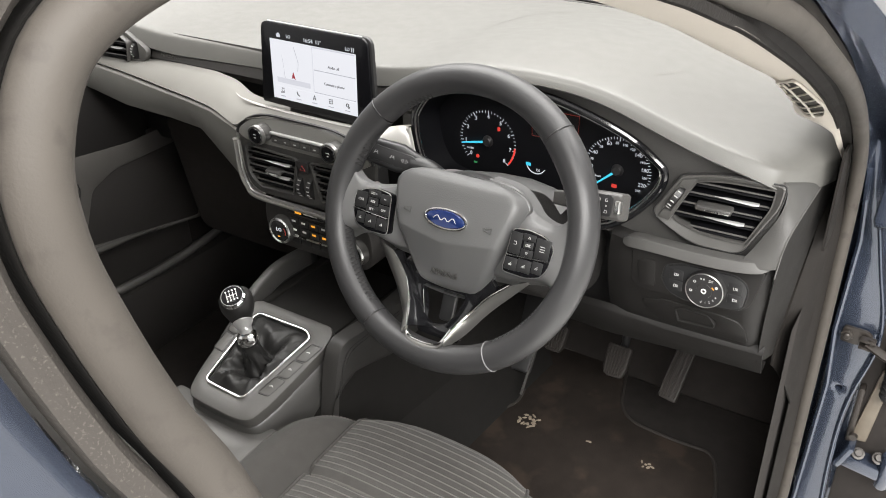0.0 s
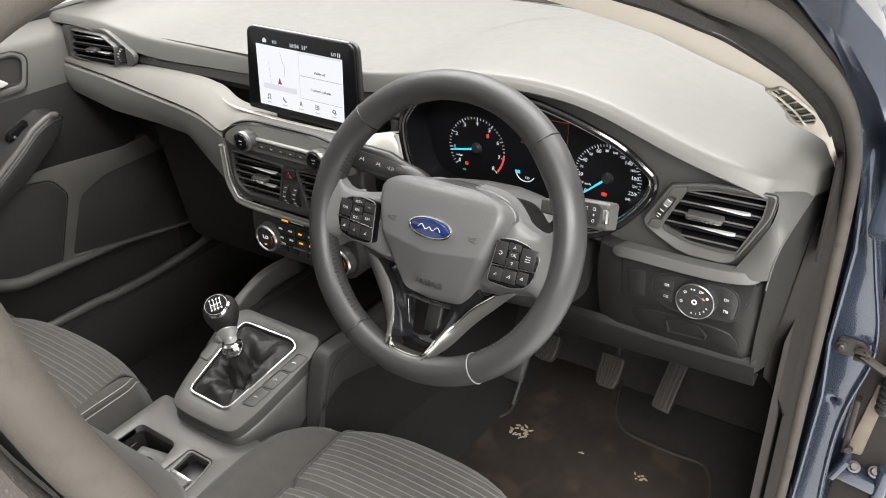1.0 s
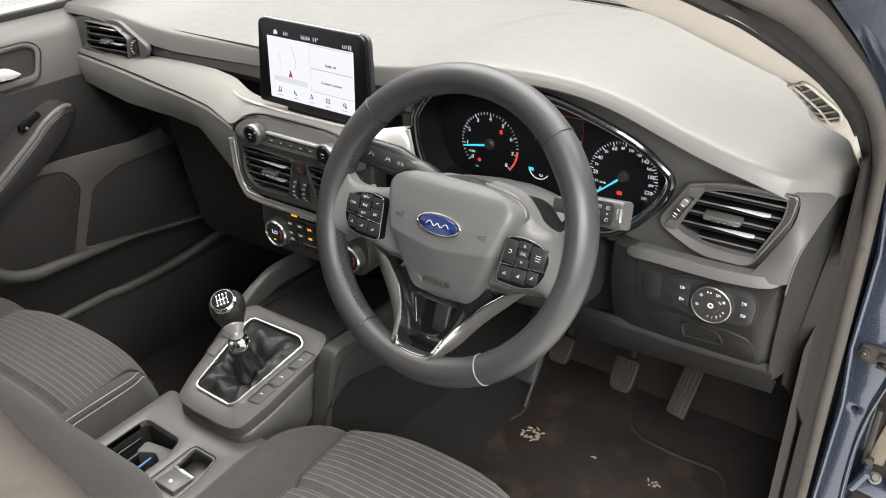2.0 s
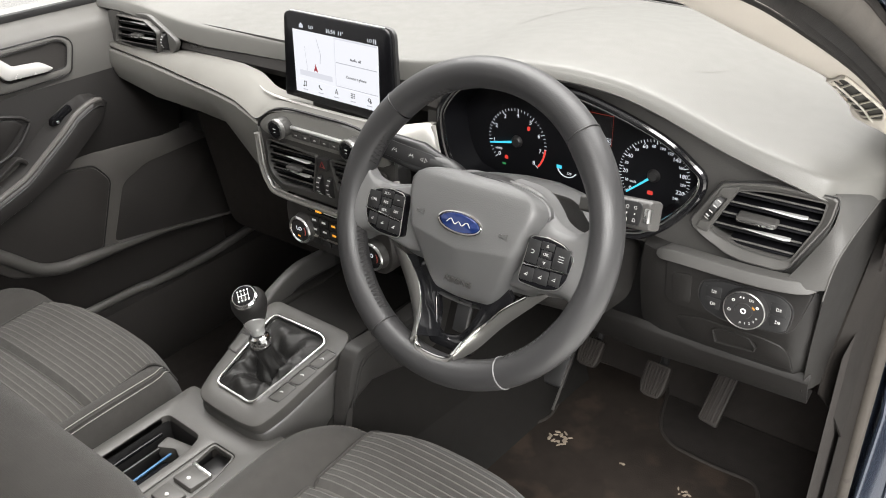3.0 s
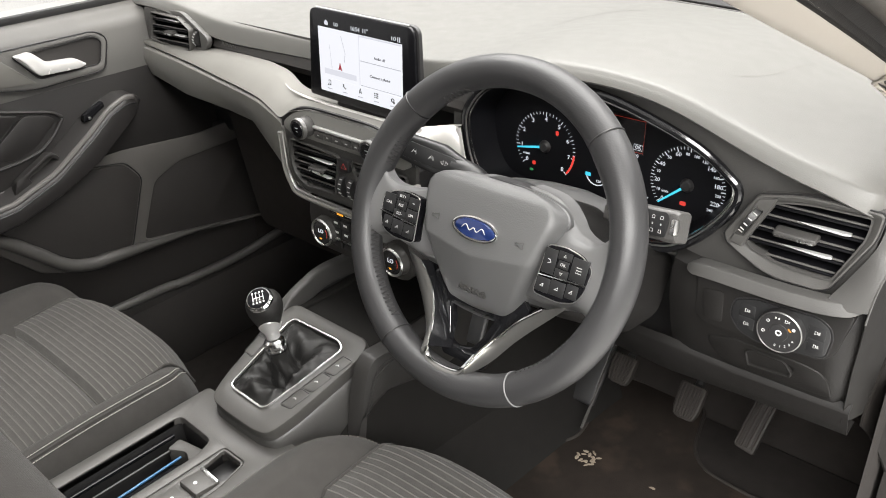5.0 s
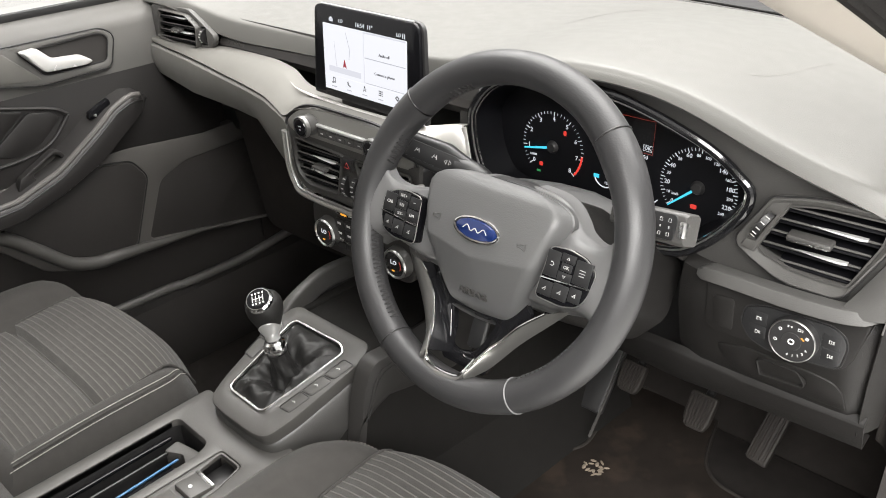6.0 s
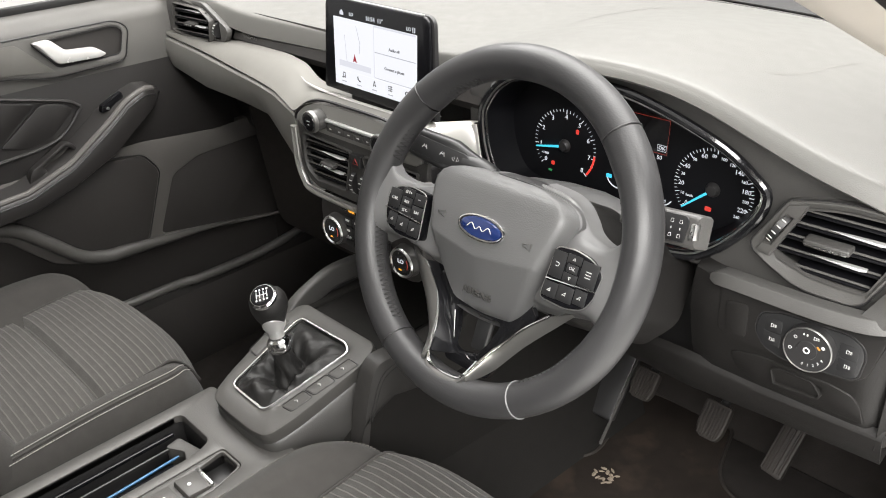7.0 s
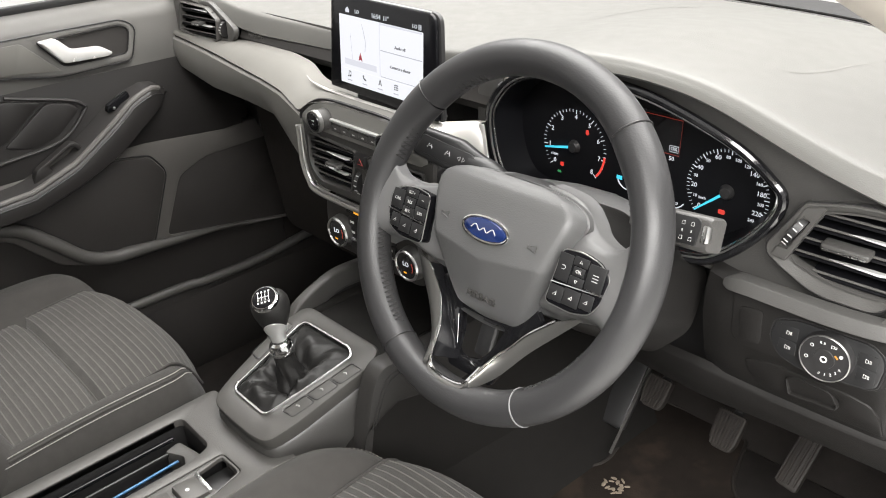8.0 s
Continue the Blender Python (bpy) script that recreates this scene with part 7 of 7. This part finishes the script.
rec = rounded([(-0.060, 1.026), (0.088, 1.031), (0.106, 1.020), (0.094, 0.978), (-0.022, 0.977)], [0.006, 0.012, 0.01, 0.01, 0.01])
part("handle_bezel", plate([(p.x, p.y) for p in bez], [[(p.x, p.y) for p in rec]], 0.012, 0.003), M_DOOR, door, "grey handle bezel", side(D + 0.008, 0, 0))
part("silver_inlay", plate(rounded([(-0.30, 0.985), (-0.30, 1.028), (-0.085, 1.030), (-0.028, 0.972), (-0.11, 0.982)], 0.006), (), 0.003, 0.001), M_SILVER, door, "satin silver inlay", side(D + 0.0095, 0, 0))
part("handle_recess", plate([(p.x, p.y) for p in inset(rec, -0.001)], (), 0.004, 0), M_DOORDARK, door, "", side(D + 0.0035, 0, 0))
part("door_handle", plate(rounded([(-0.060, 1.028), (-0.030, 1.030), (-0.006, 1.006), (0.044, 1.002), (0.066, 0.986), (0.050, 0.982), (-0.024, 0.985)], 0.007), (), 0.012, 0.004), M_HANDLE, door, "pearl white pull handle", side(D + 0.020, 0, 0))
part("mid_panel", grid([[(D + 0.004 + 0.012 * math.sin(math.pi * (z - 0.74) / 0.2), y, z) for z in np.linspace(0.72, 0.952, 10)] for y in np.linspace(-0.80, 0.30, 20)]), M_ARM, door, "dark mid door panel")
for pts in ([(-0.40, 0.935), (-0.135, 0.944), (-0.078, 0.929), (-0.152, 0.874), (-0.24, 0.850), (-0.40, 0.850)], [(-0.071, 0.926), (-0.030, 0.915), (-0.018, 0.903), (-0.066, 0.863), (-0.11, 0.852), (-0.157, 0.866)]):
    ins = part("insert", plate(rounded(pts, 0.010), (), 0.006, 0.0025), M_ARM, door, "padded dark insert", side(D + 0.0175, 0, 0))
part("insert_ridge", tube(spline([(D + 0.0165, -0.30, 0.835), (D + 0.0165, -0.162, 0.843), (D + 0.0165, -0.062, 0.855), (D + 0.0165, -0.010, 0.898), (D + 0.0165, -0.012, 0.910), (D + 0.0165, -0.030, 0.921), (D + 0.0165, -0.08, 0.935), (D + 0.0165, -0.135, 0.950)], 6), 0.0035, 8), M_ARM, door, "raised line round the inserts")
# armrest: a swept ledge with a soft outer edge
ST = [0.140, 0.123, 0.101, 0.063, 0.023, -0.061, -0.145, -0.30, -0.70]
TRz = [0.905, 0.914, 0.920, 0.908, 0.879, 0.825, 0.796, 0.786, 0.790]
LOz = [0.897, 0.884, 0.873, 0.850, 0.821, 0.785, 0.760, 0.752, 0.752]
TLz = [0.910, 0.921, 0.924, 0.914, 0.895, 0.842, 0.806, 0.792, 0.796]
OUT = [0.030, 0.050, 0.060, 0.066, 0.068, 0.070, 0.072, 0.072, 0.072]
rows = []
for y in np.concatenate([np.linspace(0.143, 0.09, 12), np.linspace(0.08, -0.70, 40)]):
    tr, lo, tl, ox = (lerp(-y, [-v for v in ST], c_) for c_ in (TRz, LOz, TLz, OUT))
    rows.append([(D + 0.004, y, lo - 0.004), (D + ox - 0.012, y, lo - 0.006), (D + ox - 0.002, y, lo), (D + ox + 0.001, y, lo + (tr - lo) * 0.45), (D + ox - 0.001, y, tr - 0.010), (D + ox - 0.004, y, tr - 0.004), (D + ox - 0.009, y, tr), (D + ox - 0.018, y, tr - 0.001), (D + ox - 0.026, y, tr - 0.006), (D + 0.020, y, tl - 0.006), (D + 0.004, y, tl)])
arm_ = part("armrest", grid(rows), M_ARM, door, "sweeping dark armrest with a soft edge")
part("armrest_groove", tube([(D + lerp(-y, [-v for v in ST], OUT) + 0.0005, y, lerp(-y, [-v for v in ST], TRz) - 0.011) for y in np.linspace(0.125, -0.65, 50)], 0.0016, 6), M_BLACK, arm_, "dark seam")
part("armrest_edge", tube([(D + lerp(-y, [-v for v in ST], OUT) - 0.008, y, lerp(-y, [-v for v in ST], TRz) - 0.001) for y in np.linspace(0.122, -0.65, 50)], 0.0055, 10), M_DOORMID, arm_, "softer grey edge")
part("window_switch", plate(rounded([(0.024, 0.888), (0.027, 0.900), (0.068, 0.917), (0.070, 0.907), (0.046, 0.888)], 0.002), (), 0.012, 0.001), M_BEZEL, arm_, "gloss window switch", side(D + 0.0325, 0, 0))
part("switch_lever", box(0.006, 0.005, 0.004, 0.001), M_SATIN, arm_, "", side(D + 0.0335, 0.036, 0.894))
part("grab_cup", plate(rounded([(-0.122, 0.820), (-0.054, 0.855), (-0.040, 0.848), (-0.034, 0.832), (-0.095, 0.795), (-0.134, 0.791)], 0.006), [rounded([(-0.100, 0.822), (-0.056, 0.846), (-0.046, 0.842), (-0.042, 0.833), (-0.092, 0.804)], 0.004)], 0.016, 0.002), M_ARM, arm_, "grab cup", side(D + 0.036, 0, 0))
part("grab_cup_floor", plate(rounded([(-0.102, 0.824), (-0.055, 0.850), (-0.040, 0.833), (-0.092, 0.802)], 0.004), (), 0.002, 0), M_LOWER, arm_, "", side(D + 0.026, 0, 0))
part("bezel_joint", tube([(D + 0.0075, p.x, p.y) for p in inset(bez, -0.0010)], 0.0014, 6, True, (1, 0, 0)), M_BLACK, door, "dark joint round the bezel")
part("recess_joint", tube([(D + 0.0075, p.x, p.y) for p in inset(rec, 0.0008)], 0.0012, 6, True, (1, 0, 0)), M_BLACK, door, "dark joint round the recess")
part("pocket_joint", tube([(D + 0.0170, p.x, p.y) for p in rounded([(-0.20, 0.763), (0.017, 0.795), (0.090, 0.783), (0.118, 0.742), (0.064, 0.603), (-0.052, 0.619), (-0.133, 0.688)], 0.014)], 0.0015, 6, True, (1, 0, 0)), M_BLACK, door, "dark joint round the pocket panel")
# lower pocket frame and speaker panels
pk1 = rounded([(-0.20, 0.76), (0.017, 0.792), (0.088, 0.780), (0.115, 0.742), (0.062, 0.606), (-0.051, 0.622), (-0.131, 0.690)], 0.014)
pk2 = rounded([(0.094, 0.606), (0.144, 0.722), (0.205, 0.745), (0.40, 0.75), (0.40, 0.55), (0.224, 0.583)], 0.014)
lowf = rounded([(-0.70, 0.80), (0.088, 0.809), (0.257, 0.790), (0.42, 0.80), (0.42, 0.54), (0.21, 0.575), (0.011, 0.598), (-0.06, 0.600), (-0.12, 0.625), (-0.19, 0.70), (-0.30, 0.74), (-0.70, 0.74)], 0.012)
part("lower_frame", plate([(p.x, p.y) for p in lowf], [[(p.x, p.y) for p in inset(pk2, 0)]], 0.02, 0.005), M_DOORMID, door, "dark lower frame", side(D + 0.016, 0, 0))
part("pocket_panel", plate([(p.x, p.y) for p in pk1], (), 0.006, 0.003), M_DOORDARK, door, "dark pocket panel", side(D + 0.0195, 0, 0))
part("speaker_panel", plate([(p.x, p.y) for p in inset(pk2, -0.001)], (), 0.006, 0.002), M_DOORDARK, door, "black speaker grille panel", side(D + 0.010, 0, 0))
part("lower_rail", tube(spline([(D + 0.03, y, z) for y, z in ((-0.30, 0.748), (-0.19, 0.730), (-0.131, 0.683), (-0.079, 0.632), (-0.03, 0.612), (0.011, 0.608), (0.10, 0.600), (0.19, 0.592), (0.27, 0.580))], 6), 0.013, 18, scale=lambda t: min(1, 0.15 + (1 - t) * 2.2)), M_LOWER, door, "rounded rail under the pocket")

# ---- pedals, mat and floor ----
def pedal(name, x, y, z, w, h, label, tilt, ribs, along=False):
    p_ = thing(name, (x, y, z), label, "pedal", "pedals")
    m_ = face(x, y, z, tilt)
    pts = [(-w / 2, h / 2), (w / 2, h / 2), (w / 2 * 0.98, -h / 2 * 0.5), (w / 2 * 0.72, -h / 2), (-w / 2 * 0.55, -h / 2), (-w / 2 * 0.95, -h / 2 * 0.5)]
    part("pad", plate(rounded(pts, 0.006), (), 0.012, 0.002), M_RUBBER, p_, "ribbed rubber pad", m_)
    for i in range(ribs):
        u = (i + 0.7) / (ribs + 0.4) - 0.5
        part("rib", tube([(u * w * 0.95, h * 0.42, 0.001), (u * w * 0.92, 0, 0.002), (u * w * 0.78, -h * 0.43, 0.001)], 0.0022, 6), M_RUBBER, p_, "", m_)
    part("arm", tube([m_ @ Vector((0, h * 0.2, -0.012)), m_ @ Vector((0, h * 0.6, -0.03)), Vector((x, y + 0.10, z + 0.28))], 0.008, 8), M_BLACK, p_, "steel arm")
    return p_


pedal("clutch_pedal", 0.273, 0.48, 0.475, 0.046, 0.054, "worn black rubber clutch pedal", 38, 7)
pedal("brake_pedal", 0.404, 0.48, 0.468, 0.047, 0.062, "worn black rubber brake pedal", 38, 7)
acc = thing("accelerator_pedal", (0.515, 0.50, 0.46), "long ribbed rubber accelerator pedal", "pedal", "pedals")
m_ = face(0.516, 0.505, 0.468, 38) @ Matrix.Diagonal((0.85, 0.82, 1, 1))
part("pad", plate(rounded([(-0.014, 0.085), (0.028, 0.085), (0.014, -0.068), (-0.026, -0.062)], 0.006), (), 0.012, 0.002), M_RUBBER, acc, "", m_)
for i in range(4):
    u = -0.018 + i * 0.0105
    part("rib", tube([(u + 0.008, 0.08, 0.001), (u, 0.0, 0.002), (u - 0.006, -0.058, 0.001)], 0.0026, 6), M_RUBBER, acc, "", m_)
rest = thing("foot_rest", (0.19, 0.5, 0.33), "black plastic foot rest beside the tunnel", "foot rest")
part("plate", plate(rounded([(-0.035, 0.13), (0.030, 0.13), (0.035, -0.08), (-0.035, -0.08)], 0.008), (), 0.02, 0.003), M_BLACK, rest, "", face(0.185, 0.52, 0.43, 40))
part("edge", tube([(0.222, 0.44, 0.335), (0.222, 0.52, 0.43), (0.220, 0.60, 0.52)], 0.003, 6), M_LOWER, rest)
# Tunnel side in the same darkened colour, in place of shade.
part("tunnel_side", grid([[(0.10, -0.2, 0.55), (0.115, 0.15, 0.60), (0.13, 0.6, 0.66)], [(0.13, -0.2, 0.34), (0.15, 0.15, 0.36), (0.18, 0.6, 0.42)], [(0.17, -0.2, 0.295), (0.19, 0.15, 0.297), (0.22, 0.6, 0.30)]]), M_ENDTRIM, car, "carpeted tunnel side, darkened for shade")
mat_ = thing("floor_mat", (0.4, 0.2, 0.30), "worn dark floor mat with dried mud marks", "floor mat")
mo = rounded([(0.145, -0.15), (0.145, 0.36), (0.190, 0.405), (0.211, 0.445), (0.190, 0.56), (0.172, 0.665), (0.365, 0.682), (0.386, 0.60), (0.404, 0.545), (0.440, 0.513), (0.520, 0.506), (0.602, 0.510), (0.622, 0.475), (0.645, 0.40), (0.650, -0.15)], [0.03, 0.03, 0.02, 0.02, 0.03, 0.02, 0.03, 0.03, 0.03, 0.04, 0.03, 0.02, 0.03, 0.03, 0.03])
part("carpet", plate([(p.x, p.y) for p in mo], (), 0.010, 0.003), M_MAT, mat_, "", flat(0, 0, 0.306))
part("binding", tube([(p.x, p.y, 0.305) for p in inset(mo, 0.002)], 0.004, 8, True), M_RUBBER, mat_, "stitched edge binding")
random.seed(4)
for cx, cy, n, r, sz in ((0.262, 0.405, 16, 0.020, 0.005), (0.508, 0.41, 7, 0.012, 0.0035), (0.39, 0.412, 2, 0.006, 0.004)):
    bits = []
    for i in range(n):
        a = random.uniform(0, 6.28) if n < 10 else i / n * 6.28
        rr_ = r * random.uniform(0.35, 1.15)
        bits.append((lathe([(0, 0.0016), (0.7, 0.0012), (1, 0)], 7), pose(cx + rr_ * math.cos(a), cy + rr_ * math.sin(a), 0.3062, 0, 0, random.uniform(0, 180)) @ Matrix.Diagonal((sz * random.uniform(0.7, 1.6), sz * random.uniform(0.4, 0.8), 1, 1))))
    part("mud_mark", join(*bits), M_MUD, mat_, "dried pale mud")

# ---- driver's door: hinge, check strap and the edge of the open door ----
chk = thing("check_strap", (0.78, 0.44, 0.70), "bare steel door check strap bolted to the pillar", "door check")
part("bracket", plate(rounded([(-0.012, -0.014), (0.010, -0.016), (0.030, -0.010), (0.034, 0.002), (0.024, 0.012), (-0.010, 0.013)], 0.006), [[(0.020 + 0.004 * math.cos(a), 0.001 + 0.004 * math.sin(a)) for a in np.linspace(0, 2 * math.pi, 11)[:-1]]], 0.006, 0.0015), M_STEEL, chk, "", face(0.781, 0.436, 0.699))
part("bolt", lathe([(0, 0.008), (0.0035, 0.008), (0.0055, 0.006), (0.0055, 0.003), (0.0085, 0.0025), (0.009, 0)], 12), M_STEEL, chk, "dark bolt head", face(0.778, 0.4345, 0.699))
part("clevis", join(box(0.022, 0.014, 0.004, 0.001, (0.808, 0.426, 0.704)), box(0.022, 0.014, 0.004, 0.001, (0.808, 0.426, 0.692)), (lathe([(0, -0.010), (0.0035, -0.010), (0.0035, 0.010), (0, 0.010)], 12), pose(0.812, 0.424, 0.698))), M_STEEL, chk, "folded steel clevis")
part("strap", sweep([(0.808, 0.426, 0.698), (0.835, 0.414, 0.692), (0.87, 0.405, 0.686), (0.92, 0.395, 0.678)], [(p.x, p.y) for p in rounded([(-0.007, -0.0025), (0.007, -0.0025), (0.007, 0.0025), (-0.007, 0.0025)], 0.001, 2)], up=(0, -0.3, 1)), M_STEEL, chk, "flat steel strap")
ddoor = thing("driver_door", (0.9, 0.5, 0.35), "open blue driver's door, edge on", "car door")
part("shell", box(0.08, 1.05, 0.72, 0.02), M_PAINT, ddoor, "", pose(1.31, 0.90, 0.72, 0, 0, -50))
hinge_ = part("hinge", join((box(0.074, 0.034, 0.026, 0.006), pose(0.848, 0.470, 0.440, 0, 8, 0)), (lathe([(0.0, -0.034), (0.010, -0.034), (0.012, -0.030), (0.012, 0.030), (0.010, 0.034), (0.0, 0.034)], 18), pose(0.882, 0.462, 0.445)), (box(0.014, 0.05, 0.05, 0.005), pose(0.818, 0.475, 0.452, 0, 20, 0))), M_PAINT, ddoor, "blue painted hinge")
for x_, z_ in ((0.838, 0.462), (0.868, 0.466)):
    part("hinge_bolt", lathe([(0, 0.008), (0.0055, 0.008), (0.0065, 0.006), (0.0065, 0.002), (0.010, 0.0015), (0.0105, 0)], 12), M_STEEL, hinge_, "bolt head", pose(x_, 0.462, z_, 40, 0, 10))
part("seam_strip", plate(rounded([(-0.011, -0.075), (0.013, -0.070), (0.010, 0.070), (-0.008, 0.075)], 0.004), (), 0.006, 0.002), mat("pale_cavity_wax", (0.11, 0.092, 0.070), 0.55, var=0.3, var_scale=60), ddoor, "pale waxed strip", face(0.838, 0.480, 0.545, 0, 0) @ pose(0, 0, 0, 0, 0, -6))
part("bracket", join(box(0.010, 0.02, 0.11, 0.003, (0.818, 0.478, 0.53)), (lathe([(0, 0.006), (0.006, 0.006), (0.007, 0)], 12), pose(0.824, 0.465, 0.492, 90))), M_STEEL, ddoor, "dark steel bracket")
part("cable_boot", lathe([(0.014 + 0.003 * (i % 2), i * 0.006) for i in range(22)], 16), M_BLACK, ddoor, "ribbed rubber cable boot", pose(0.858, 0.47, 0.58, 5, 0, 0))
# Added dark sheet that stands in for the shade of the hinge gap.
part("gap_shade", box(0.110, 0.006, 0.62, 0.002, (0.868, 0.4905, 0.52)), M_CARPET, ddoor, "dark sheet for the shade in the gap behind the hinge")
